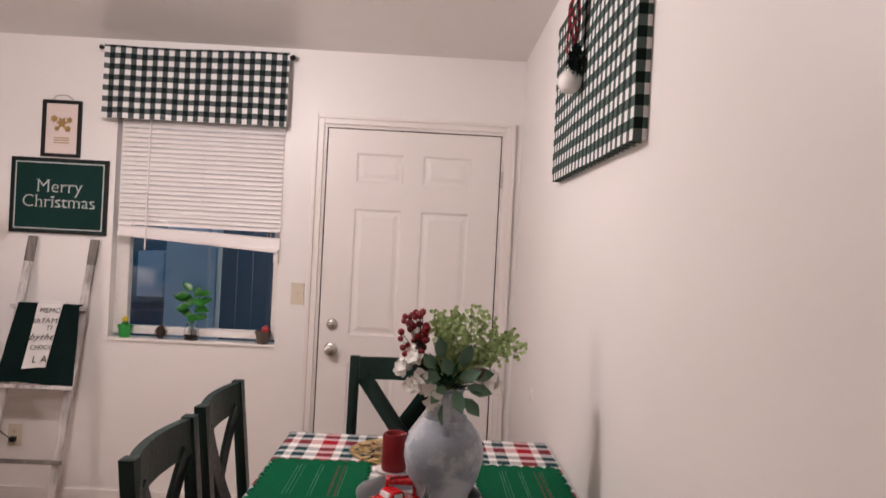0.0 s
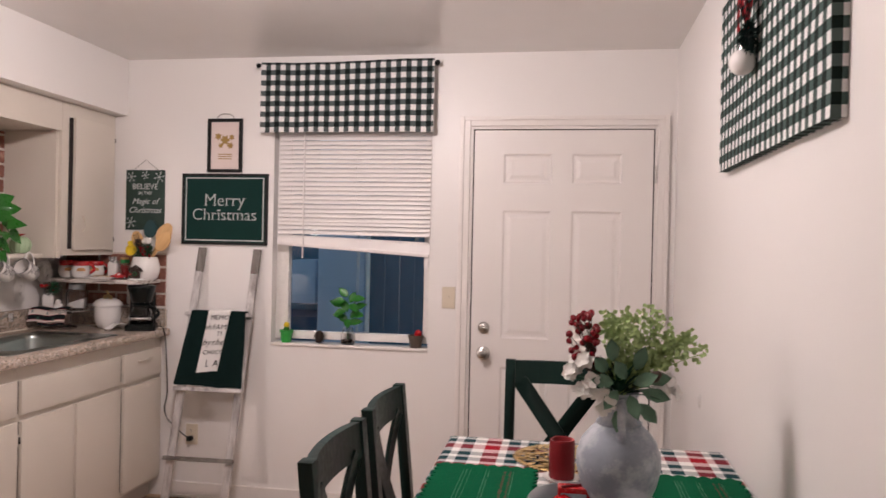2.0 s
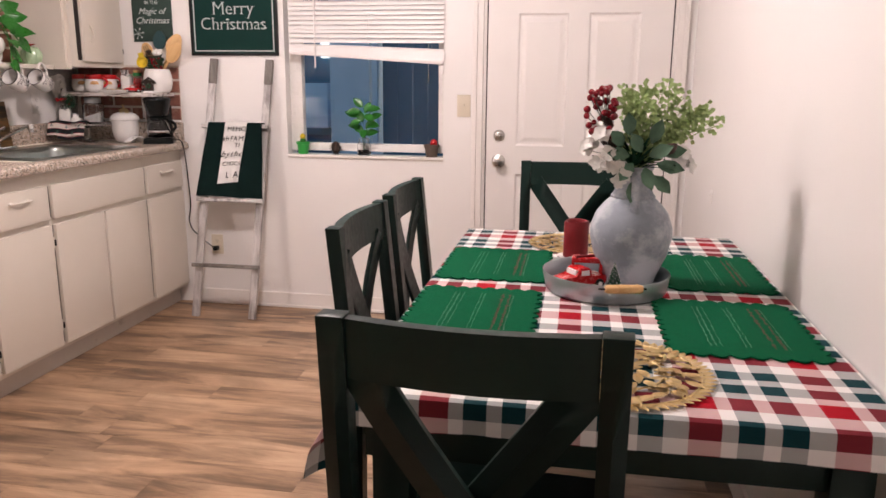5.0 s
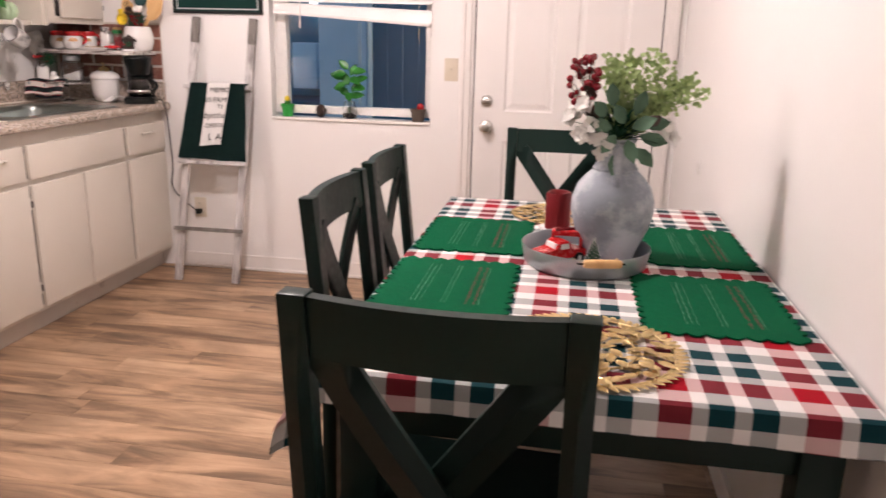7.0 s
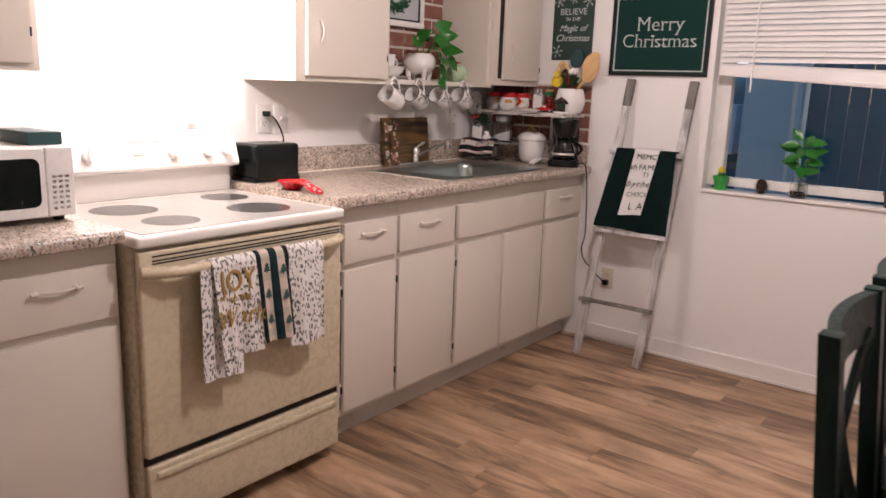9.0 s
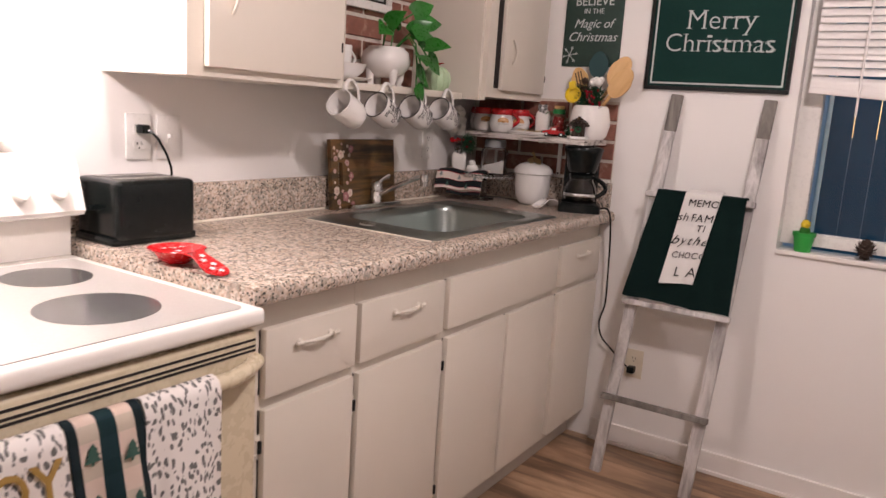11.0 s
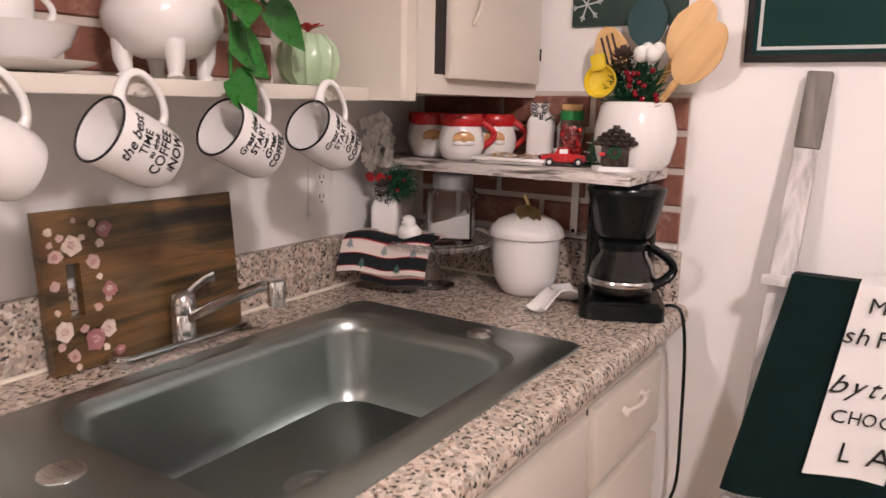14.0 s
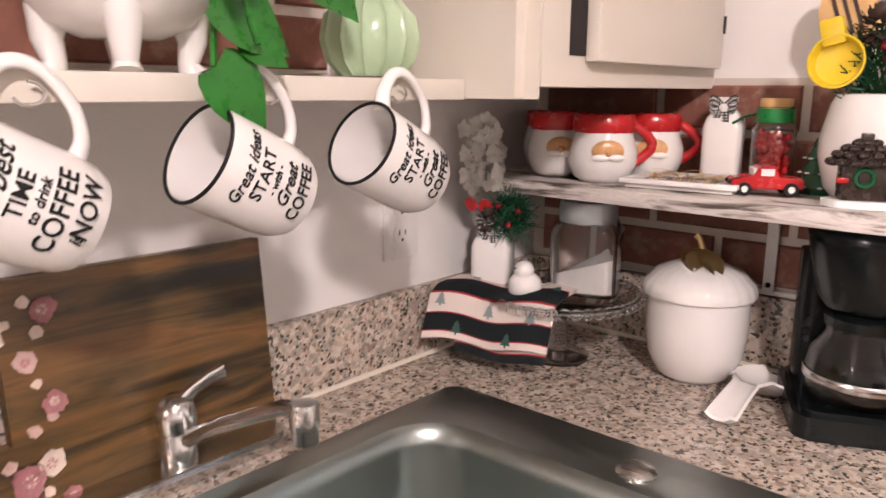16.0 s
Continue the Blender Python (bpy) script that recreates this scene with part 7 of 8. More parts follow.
lathe(bm, ((0, 0.0), (0.018, 0.002), (0.026, 0.014), (0.028, 0.024), (0.026, 0.024), (0.022, 0.014), (0, 0.006)), 24, pose(0, 0, 0, 82, 0, 0))
box(bm, (-0.012, -0.020, 0.020), (0.012, -0.008, 0.048), 0.004)
part("yellow_scoop", bm, YELLOW, crk, "bright yellow scoop", True, pose(-0.048, -0.026, 0.140, 0, -14, 0))
bm = bmesh.new()
for q in range(520):
    c = Vector((rg.uniform(-0.035, 0.035), rg.uniform(-0.035, 0.010), rg.uniform(0.095, 0.165)))
    d = Vector((c.x * 14 + rg.uniform(-0.6, 0.6), rg.uniform(-1, 0.3), rg.uniform(0, 1.2)))
    tube(bm, (c, c + d.normalized() * rg.uniform(0.016, 0.030)), (0.0012, 0.0006), 3)
part("pine_sprig", bm, PINE, crk, "dark green pine sprig")
for q in range(16):
    bm = bmesh.new()
    ball(bm, (rg.uniform(-0.01, 0.045), -0.034 - rg.random() * 0.012, rg.uniform(0.11, 0.165)), 0.0048, 8)
    part("berry", bm, BERRY, crk, "red berry")
bm = bmesh.new()
for q in range(60):
    f = (q + 0.5) / 60
    a, el = q * 2.39996, math.pi * (f - 0.5) * 0.95
    d = Vector((math.cos(a) * math.cos(el), math.sin(a) * math.cos(el), math.sin(el)))
    leaf(bm, Vector((-0.016, -0.034, 0.178)) + d * 0.010, d + Vector((0, 0, 0.3)), 0.013, 0.010, d + Vector((0, 0, 1)), -0.2)
part("small_cone", bm, CONE, crk, "dark pine cone with frosted tips")
for x in (0.012, 0.030):
    for c, r in (((x, -0.030, 0.186), 0.014), ((x + 0.008, -0.026, 0.195), 0.010)):
        bm = bmesh.new()
        ball(bm, c, r, 10)
        part("cotton_boll", bm, PETAL, crk, "white cotton boll")

hs = thing("house_ornament", pose(-2.066, 3.622, SZ, 0, 0, 25), "dark brown glazed cottage ornament with snowy base", "ornament")
BROWNG = paint("brown_glaze", (0.030, 0.018, 0.014), 0.25, 0, 0.4, 50, 100, 0.1)
bm = bmesh.new()
box(bm, (-0.024, -0.016, 0.008), (0.024, 0.016, 0.052), 0.004)
part("wall", bm, BROWNG, hs)
bm = bmesh.new()
lathe(bm, ((0, 0.047), (0.034, 0.047), (0.036, 0.050), (0.028, 0.058), (0.020, 0.065), (0.010, 0.071), (0, 0.073)), 24, Matrix.Diagonal((1, 0.75, 1, 1)))
roof = part("roof", bm, BROWNG, hs, "shingled dark roof")
for rr, n, z in ((0.034, 14, 0.050), (0.028, 12, 0.058), (0.020, 9, 0.065), (0.010, 5, 0.071)):
    for k in range(n):
        a = 2 * math.pi * k / n + z * 50
        bm = bmesh.new()
        ball(bm, (rr * math.cos(a), rr * 0.75 * math.sin(a), z), 0.0068, 8, (1, 1, 0.7))
        part("shingle", bm, BROWNG, roof)
part("chimney", bm_box((-0.006, -0.006, 0.068), (0.006, 0.006, 0.082), 0.002), BROWNG, hs)
bm = bmesh.new()
slab(bm, [(0.038 * math.cos(a) * (1 + 0.08 * math.sin(5 * a)), 0.026 * math.sin(a) * (1 + 0.08 * math.sin(4 * a))) for a in (2 * math.pi * k / 30 for k in range(30))], 0, 0.0085)
part("snow_base", bm, WHITE, hs, "white snowy base")
bm = bmesh.new()
tube(bm, [(-0.002 + 0.009 * math.cos(a), -0.0175, 0.034 + 0.009 * math.sin(a)) for a in (2 * math.pi * k / 16 for k in range(16))], 0.003, 6, True)
part("wreath", bm, TREEG, hs, "green wreath")
bm = bmesh.new()
box(bm, (-0.030, -0.022, 0.028), (-0.018, -0.014, 0.034), 0.002)
part("red_cap", bm, RED, hs)

# under the shelf
can = thing("ceramic_canister", pose(-2.268, 3.690, CZ) @ Matrix.Diagonal((0.93, 0.93, 1, 1)), "white ceramic canister with a ribbed lid and gold leaf knob", "canister")
bm = bmesh.new()
lathe(bm, ((0, 0), (0.045, 0), (0.056, 0.008), (0.070, 0.035), (0.075, 0.070), (0.075, 0.118), (0.072, 0.120)), 48)
part("pot", bm, CERAMIC, can)
bm = bmesh.new()
lathe(bm, ((0.070, 0.118), (0.081, 0.121), (0.082, 0.127), (0.078, 0.139), (0.062, 0.154), (0.038, 0.163), (0.015, 0.167), (0, 0.168)), 72, None, 24, 0.02)
lid = part("lid", bm, CERAMIC, can, "white ribbed lid")
bm = bmesh.new()
tube(bm, ((0, 0, 0.164), (0.002, 0.0, 0.180), (-0.004, 0, 0.196), (-0.010, 0, 0.202)), (0.007, 0.005, 0.0045, 0.006), 8)
for dx, dy, ln in ((0.75, -0.62, 0.062), (0.15, -0.95, 0.050), (-0.7, 0.4, 0.045)):
    leaf(bm, (0.002 * dx, -0.002, 0.181), (dx, dy, -0.30), ln, 0.036, (0, 0, 1), 0.22)
part("knob", bm, GOLD, lid, "gold leaf and stem knob")

sr = thing("spoon_rest", pose(-2.168, 3.640, CZ, 0, 0, 88), "white ceramic spoon rest on the counter", "spoon rest")


def spoon_rest(parent, material, lump=1.0):
    bm = bmesh.new()
    stations = ((-0.105, 0.016, 0.010), (-0.095, 0.021, 0.004), (-0.060, 0.019, 0.018), (-0.025, 0.018, 0.030), (0.0, 0.026, 0.022), (0.025, 0.042, 0.004), (0.055, 0.050, 0.002), (0.080, 0.042, 0.003), (0.095, 0.022, 0.006))
    rows = []
    for x, w, z in stations:
        rows.append([bm.verts.new((x, w * s, z * (1 - abs(s) * 0.2) + 0.015 * abs(s) ** 2.2 * (1 if x > -0.02 else 0.6) + 0.001)) for s in (-1, -0.8, -0.5, 0, 0.5, 0.8, 1)])
    for a, b in zip(rows, rows[1:]):
        for k in range(6):
            bm.faces.new((a[k], b[k], b[k + 1], a[k + 1]))
    bm.normal_update()
    bmesh.ops.solidify(bm, geom=bm.faces[:], thickness=-0.004)
    for v in bm.verts:
        v.co.z = max(v.co.z, 0.0)
    return part("dish", bm, material, parent)


spoon_rest(sr, CERAMIC)
rs = thing("spoon_rest", pose(-2.229, 1.990, CZ, 0, 0, -7) @ Matrix.Diagonal((0.95, 0.95, 0.85, 1)), "red enamel spoon rest with white flower print by the toaster", "spoon rest")
bm = bmesh.new()
lathe(bm, ((0, 0), (0.026, 0), (0.029, 0.003), (0.046, 0.017), (0.0600, 0.0335), (0.0625, 0.0350), (0.0585, 0.0335), (0.044, 0.0195), (0.026, 0.0080), (0, 0.0070)), 40)
part("bowl", bm, RED, rs)
bm = bmesh.new()
rows = []
for k in range(13):
    u = k / 12
    w = (0.030 - 0.018 * math.sin(math.pi * min(1, u * 1.5)) ** 2 * (1 - u)) if u < 0.35 else 0.0165 + 0.009 * math.sin(math.pi * (u - 0.35) / 0.9)
    w *= 1.0 if k < 11 else (0.88 if k == 11 else 0.55)
    z = 0.0335 - 0.0285 * (0.5 - 0.5 * math.cos(math.pi * u)) + 0.004 * math.sin(math.pi * u)
    rows.append([bm.verts.new((0.052 + 0.124 * u, w * e, z + 0.004 * e * e)) for e in (-1, -0.6, 0, 0.6, 1)])
for ra, rb in zip(rows, rows[1:]):
    for k in range(4):
        bm.faces.new((ra[k], rb[k], rb[k + 1], ra[k + 1]))
bm.normal_update()
bmesh.ops.solidify(bm, geom=bm.faces[:], thickness=0.0035)
for v in bm.verts:
    v.co.z = max(v.co.z, 0.0)
part("handle", bm, RED, rs)
bm = bmesh.new()
for x, y, z in ((0.010, 0.008, 0.0095), (-0.012, -0.010, 0.0095), (0.022, -0.020, 0.0135), (-0.006, 0.026, 0.0135), (0.030, 0.012, 0.0155), (-0.028, 0.008, 0.0135), (-0.044, 0.016, 0.0240), (-0.036, 0.034, 0.0265), (-0.047, -0.006, 0.0245), (-0.030, 0.022, 0.0180),
                (0.092, 0.004, 0.0325), (0.112, -0.005, 0.0265), (0.130, 0.007, 0.0205), (0.146, -0.006, 0.0150), (0.160, 0.006, 0.0115)):
    for q in range(5):
        a = q * 1.257 + x * 40
        leaf(bm, (x, y, z), (math.cos(a), math.sin(a), -0.25 * math.cos(a) if x > 0.08 else 0.2), 0.0085, 0.006, (0, 0, 1), 0)
part("flower_print", bm, WHITE, rs, "white printed flowers")

cm = thing("coffee_maker", pose(-2.056, 3.672, CZ, 0, 0, 24), "small black drip coffee maker with glass carafe", "coffee maker")
bm = bmesh.new()
slab(bm, rounded(-0.078, 0.078, -0.078, 0.100, 0.025), 0, 0.028)
slab(bm, rounded(-0.070, 0.070, -0.070, 0.094, 0.022), 0.0281, 0.034)
part("base", bm, BLACK, cm)
bm = bmesh.new()
slab(bm, rounded(-0.066, 0.066, 0.038, 0.094, 0.018), 0.0341, 0.200)
part("tower", bm, BLACK, cm)
bm = bmesh.new()
lathe(bm, ((0, 0.148), (0.048, 0.148), (0.056, 0.160), (0.071, 0.225), (0.073, 0.236), (0.070, 0.242), (0.030, 0.250), (0, 0.251)), 36, pose(0, -0.004, 0) @ Matrix.Diagonal((1, 1.05, 1, 1)))
part("filter_basket", bm, BLACK, cm)
car = bmesh.new()
lathe(car, ((0, 0.036), (0.050, 0.036), (0.060, 0.046), (0.063, 0.066), (0.058, 0.094), (0.044, 0.116), (0.043, 0.128), (0.045, 0.130), (0.0425, 0.130), (0.042, 0.115), (0.056, 0.093), (0.061, 0.066), (0.058, 0.048), (0, 0.040)), 36, pose(0, -0.012, 0))
carafe = part("carafe", car, SMOKED, cm, "clear glass carafe")
bm = bmesh.new()
lathe(bm, ((0.0635, 0.060), (0.0645, 0.062), (0.0640, 0.070), (0.0632, 0.071)), 36, pose(0, -0.012, 0))
part("band", bm, CHROME, carafe, "steel band")
bm = bmesh.new()
lathe(bm, ((0.046, 0.126), (0.047, 0.138), (0.040, 0.144), (0, 0.145)), 30, pose(0, -0.012, 0))
tube(bm, [(0.045 + 0.046 * math.sin(math.pi * k / 10), -0.030, 0.134 - 0.082 * k / 10) for k in range(11)], 0.0065, 8, False, 1.5)
part("lid_and_handle", bm, BLACK, carafe, "black lid and handle")
bm = bmesh.new()
cord_pts = spline(((-1.985, 3.700, 0.945), (-1.962, 3.700, 0.952), (-1.944, 3.705, 0.935), (-1.936, 3.715, 0.86), (-1.935, 3.73, 0.72), (-1.938, 3.745, 0.58), (-1.958, 3.755, 0.50), (-1.945, 3.760, 0.44), (-1.905, 3.765, 0.40), (-1.865, 3.765, 0.365), (-1.830, 3.770, 0.338), (-1.818, 3.776, 0.331)))
inv = cm.matrix_basis.inverted()
tube(bm, [inv @ p for p in cord_pts], 0.0034, 8)
part("power_cord", bm, BLACK, cm, "black power cord")
bm = bmesh.new()
vs = box(bm, (-1.830, YN - 0.040, 0.318), (-1.802, YN - 0.0075, 0.344), 0.005)
bmesh.ops.transform(bm, matrix=inv, verts=bm.verts)
part("plug", bm, BLACK, cm, "black plug")

# glass pedestal dish in the corner with its little things
gd = thing("glass_dish", (-2.450, 3.620, CZ), "cut crystal pedestal dish in the corner", "dish")
bm = bmesh.new()
lathe(bm, ((0, 0), (0.045, 0), (0.046, 0.006), (0.014, 0.014), (0.011, 0.078), (0.022, 0.089), (0.105, 0.095), (0.118, 0.103), (0.117, 0.107), (0.105, 0.099), (0, 0.097)), 56)
part("stand", bm, GLASS, gd, "clear crystal stand")
bm = bmesh.new()
for k in range(46):
    a = 2 * math.pi * k / 46
    ball(bm, (0.117 * math.cos(a), 0.117 * math.sin(a), 0.101), 0.0085, 6)
part("beaded_rim", bm, GLASS, gd, "beaded crystal rim")
DZ = CZ + 0.0995
sj = thing("sugar_jar", pose(-2.420, 3.640, DZ, 0, 0, 20) @ Matrix.Scale(1.22, 4), "square glass jar half full of white sugar", "jar")
bm = bmesh.new()
ring = lambda w, z: [bm.verts.new((x, y, z)) for x, y in rounded(-w, w, -w, w, w * 0.35, 4)]
rr = [ring(w, z) for w, z in ((0.036, 0.0), (0.040, 0.006), (0.040, 0.080), (0.034, 0.088), (0.033, 0.092), (0.030, 0.090), (0.036, 0.078), (0.036, 0.010), (0.030, 0.006))]
bm.faces.new(rr[0][::-1]), bm.faces.new(rr[-1])
for a, b in zip(rr, rr[1:]):
    for i in range(len(a)):
        j = (i + 1) % len(a)
        bm.faces.new((a[i], a[j], b[j], b[i]))
part("jar", bm, GLASS, sj, "clear square glass")
bm = bmesh.new()
slab(bm, rounded(-0.0345, 0.0345, -0.0345, 0.0345, 0.012, 4), 0.011, 0.040)
for v in bm.verts:
    if v.co.z > 0.03:
        v.co.z += 0.014 * v.co.x / 0.035 + 0.006 * noise.noise(v.co * 60)
part("sugar", bm, SUGAR, sj, "white sugar", False)
bm = bmesh.new()
lathe(bm, ((0.0335, 0.091), (0.0345, 0.094), (0.0345, 0.112), (0.033, 0.116), (0, 0.117)), 32)
part("lid", bm, GALV, sj, "grey metal lid")
bd = thing("bird_shaker", (-2.466, 3.550, DZ), "little white ceramic bird shaker", "salt shaker")
bm = bmesh.new()
ball(bm, (0, 0, 0.022), 0.025, 18, (1, 1, 0.9))
ball(bm, (0.0, -0.003, 0.045), 0.015, 14)
lathe(bm, ((0, 0.010), (0.003, 0.0)), 8, pose(0.0, -0.014, 0.046, 90, 0, 0))
leaf(bm, (0.018, 0.01, 0.022), (1, 0.4, 0.35), 0.022, 0.014, (0, 0, 1), 0)
part("body", bm, CERAMIC, bd)
bm = bmesh.new()
ball(bm, (-0.006, -0.0165, 0.050), 0.0018, 6)
part("hole", bm, INK, bd)
milk_bottle(pose(-2.541, 3.572, DZ, 0, 0, 25), 0.105, 0.029, "white milk bottle vase with a check ribbon", True)
fl = thing("winter_posy", (-2.541, 3.572, DZ + 0.098), "posy of white flowers, pine and red berries in the bottle", "bouquet")
bm = bmesh.new()
rg = random.Random(31)
for q in range(46):
    t = rg.random()
    c = Vector((-0.010 - 0.012 * t + rg.uniform(-0.032, 0.032), rg.uniform(-0.02, 0.01), 0.055 + 0.10 * t))
    for k in range(5):
        a = k * 1.257 + rg.random()
        leaf(bm, c, (math.cos(a), -0.4 + rg.uniform(-0.3, 0.3), math.sin(a)), 0.016, 0.013, (0, -1, 0), 0.2)
part("blossom", bm, PETAL, fl, "white petals")
bm = bmesh.new()
for q in range(420):
    c = Vector((rg.uniform(0.01, 0.055), rg.uniform(-0.02, 0.01), rg.uniform(-0.005, 0.045)))
    d = Vector((rg.uniform(-0.2, 1), rg.uniform(-0.7, 0.3), rg.uniform(-0.7, 0.8)))
    tube(bm, (c, c + d.normalized() * rg.uniform(0.018, 0.032)), (0.0010, 0.0005), 3)
part("pine_sprig", bm, PINE, fl, "green pine needles")
bm = bmesh.new()
for p in ((0.030, -0.03, 0.036), (0.048, -0.028, 0.010), (0.058, -0.02, 0.03)):
    ball(bm, p, 0.0048, 8)
part("red_berries", bm, BERRY, fl)
bm = bmesh.new()
for e in (-1, 1):
    leaf(bm, (-0.012, -0.02, 0.030), (e, -0.2, 0.2), 0.028, 0.022, (0, -1, 0), 0.2)
part("red_bow", bm, RED, fl, "small red bow")
bm = bmesh.new()
for q in range(44):
    f = (q + 0.5) / 44
    a, el = q * 2.39996, math.pi * (f - 0.5) * 0.95
    d = Vector((math.cos(a) * math.cos(el), math.sin(a) * math.cos(el), math.sin(el)))
    leaf(bm, Vector((0.008, -0.026, 0.012)) + d * 0.009, d, 0.011, 0.009, d + Vector((0, 0, 1)), -0.2)
part("small_cone", bm, CONE, fl, "brown pine cone")

# folded tree towel over the dish edge
ft = thing("folded_towel", (0, 0, 0), "folded black, cream and green tree-pattern towel over the dish", "towel")


def fold_at(u, v, lift=0.0):
    x = -2.586 + 0.176 * u + 0.012 * v
    y = 3.548 + 0.055 * u - 0.060 * min(1, v * 2.2) - 0.01 * v
    z = DZ + 0.012 + lift + 0.004 * math.sin(u * 9) - max(0, v - 0.36) * 0.098 - 0.006 * v
    return (x, y - max(0, v - 0.36) * 0.035 - 0.006 * math.sin(u * 7 + 2) * v, z)


bm = bmesh.new()
sheet(bm, 20, 22, fold_at, lambda u, v: (u * 0.196, v * 0.16), 0.007)
TREETOWEL = stripes("tree_towel_stripes", 0.075, ((0.0, (1, 1, 1)), (0.99, (0.9, 0.9, 0.9))), ((0.0, (0.66, 0.58, 0.53)), (0.42, (0.35, 0.03, 0.04)), (0.45, (0.012, 0.015, 0.017)), (0.92, (0.35, 0.03, 0.04)), (0.95, (0.66, 0.58, 0.53))), 0.9, "MULTIPLY")
fc = part("cloth", bm, TREETOWEL, ft)
bm = bmesh.new()
sheet(bm, 16, 8, lambda u, v: Vector(fold_at(u * 0.75 + 0.2, 0.80 + 0.32 * v)) + Vector((0.004, 0.010, -0.006)), lambda u, v: (u * 0.16, v * 0.05), 0.004)
part("lower_fold", bm, TREETOWEL, ft, "lower fold of the towel")


def tree_motif(bm, at, h, facing, up):
    """A small woven fir shape of three tiers."""
    at, n, u = Vector(at), Vector(facing).normalized(), Vector(up).normalized()
    s = u.cross(n)
    pts = [(-0.08, 0), (-0.08, 0.16), (-0.46, 0.16), (-0.24, 0.42), (-0.36, 0.42), (-0.16, 0.68), (-0.26, 0.68), (0, 1), (0.26, 0.68), (0.16, 0.68), (0.36, 0.42), (0.24, 0.42), (0.46, 0.16), (0.08, 0.16), (0.08, 0)]
    bm.faces.new([bm.verts.new(at + s * x * h * 0.9 + u * y * h) for x, y in pts])


GREYT, GREENT = paint("grey_thread", (0.22, 0.26, 0.26), 0.9), paint("dark_green_thread", (0.03, 0.085, 0.065), 0.9)
for k, (u, v) in enumerate(((0.22, 0.20), (0.62, 0.22), (0.92, 0.30), (0.10, 0.60), (0.50, 0.64), (0.85, 0.70), (0.25, 0.95), (0.7, 0.98))):
    bm = bmesh.new()
    p, p2 = Vector(fold_at(u, v)), Vector(fold_at(u, v - 0.08))
    pr = Vector(fold_at(u + 0.05, v))
    up = (p2 - p).normalized()
    nn = (pr - p).cross(up).normalized()
    if nn.y > 0:
        nn = -nn
    tree_motif(bm, p + nn * 0.0092, 0.021, nn, up)
    part("tree_motif", bm, GREYT if 0.4 < v < 0.8 else GREENT, fc, "woven fir tree motif", False)

# toaster with its cord
to = thing("toaster", (0, 0, 0), "black two-slice toaster by the stove", "toaster")
bm = bmesh.new()
box(bm, (-2.585, 1.985, CZ + 0.008), (-2.425, 2.195, CZ + 0.145), 0.018, 4)
part("body", bm, BLACK, to)
bm = bmesh.new()
box(bm, (-2.580, 1.978, CZ), (-2.430, 2.200, CZ + 0.018), 0.006)
part("base", bm, BLACK, to)
bm = bmesh.new()
for x in (-2.54, -2.475):
    box(bm, (x - 0.012, 2.01, CZ + 0.1445), (x + 0.012, 2.17, CZ + 0.1460))
part("slot", bm, NICKEL, to, "metal-edged slots", False)
bm = bmesh.new()
box(bm, (-2.515, 1.964, CZ + 0.075), (-2.495, 1.986, CZ + 0.086), 0.003)
part("lever", bm, BLACK, to)
bm = bmesh.new()
tube(bm, [Vector(p) for p in ((-2.600, 2.178, 1.184), (-2.585, 2.186, 1.178), (-2.570, 2.196, 1.160), (-2.560, 2.212, 1.125), (-2.560, 2.226, 1.090), (-2.568, 2.234, 1.060), (-2.575, 2.236, 1.02), (-2.580, 2.230, 0.975), (-2.580, 2.21, 0.945), (-2.57, 2.19, 0.945))], 0.0032, 8)
part("power_cord", bm, BLACK, to, "black power cord")
bm = bmesh.new()
box(bm, (-2.6185, 2.166, 1.172), (-2.590, 2.190, 1.194), 0.005)
part("plug", bm, BLACK, to, "black plug")

# open shelf bay
OZ = 1.3408
wr = thing("wreath_picture", (XW + 0.0125, 2.945, 1.772), "white framed grey print of a green wreath with a red bow", "picture")
PAPERW = paint("pale_paper", (0.47, 0.49, 0.50), 0.6, 0, 0.15, 20)
bm = bmesh.new()
for lo, hi in (((-0.205, -0.184, 0), (0.205, -0.156, 0.020)), ((-0.205, 0.156, 0), (0.205, 0.184, 0.020)), ((-0.205, -0.156, 0), (-0.177, 0.156, 0.020)), ((0.177, -0.156, 0), (0.205, 0.156, 0.020))):
    box(bm, lo, hi, 0.004, 2, ON_WEST)
part("frame_rim", bm, WHITEPL, wr, "white wooden rim")
bm = bmesh.new()
for lo, hi in (((-0.177, -0.156, 0.0104), (0.177, -0.148, 0.013)), ((-0.177, 0.148, 0.0104), (0.177, 0.156, 0.013)), ((-0.177, -0.148, 0.0104), (-0.169, 0.148, 0.013)), ((0.169, -0.148, 0.0104), (0.177, 0.148, 0.013))):
    box(bm, lo, hi, 0, 2, ON_WEST)
part("inner_line", bm, INK, wr, "dark inner line of the frame", False)
bm = bmesh.new()
box(bm, (-0.177, -0.156, 0.0), (0.177, 0.156, 0.010), 0, 2, ON_WEST)
part("print", bm, PAPERW, wr, "grey paper")
bm = bmesh.new()
rg = random.Random(17)
for q in range(360):
    a = rg.uniform(0, 6.283)
    r = 0.092 + rg.uniform(-0.019, 0.019)
    b = a + 1.57 + rg.uniform(-0.9, 0.9)
    leaf(bm, ON_WEST @ Vector((r * math.cos(a), r * math.sin(a) - 0.01, 0.0112 + 0.0006 * rg.random())), ON_WEST @ Vector((math.cos(b), math.sin(b), 0)), 0.026, 0.010, ON_WEST @ Vector((0, 0, 1)), 0)
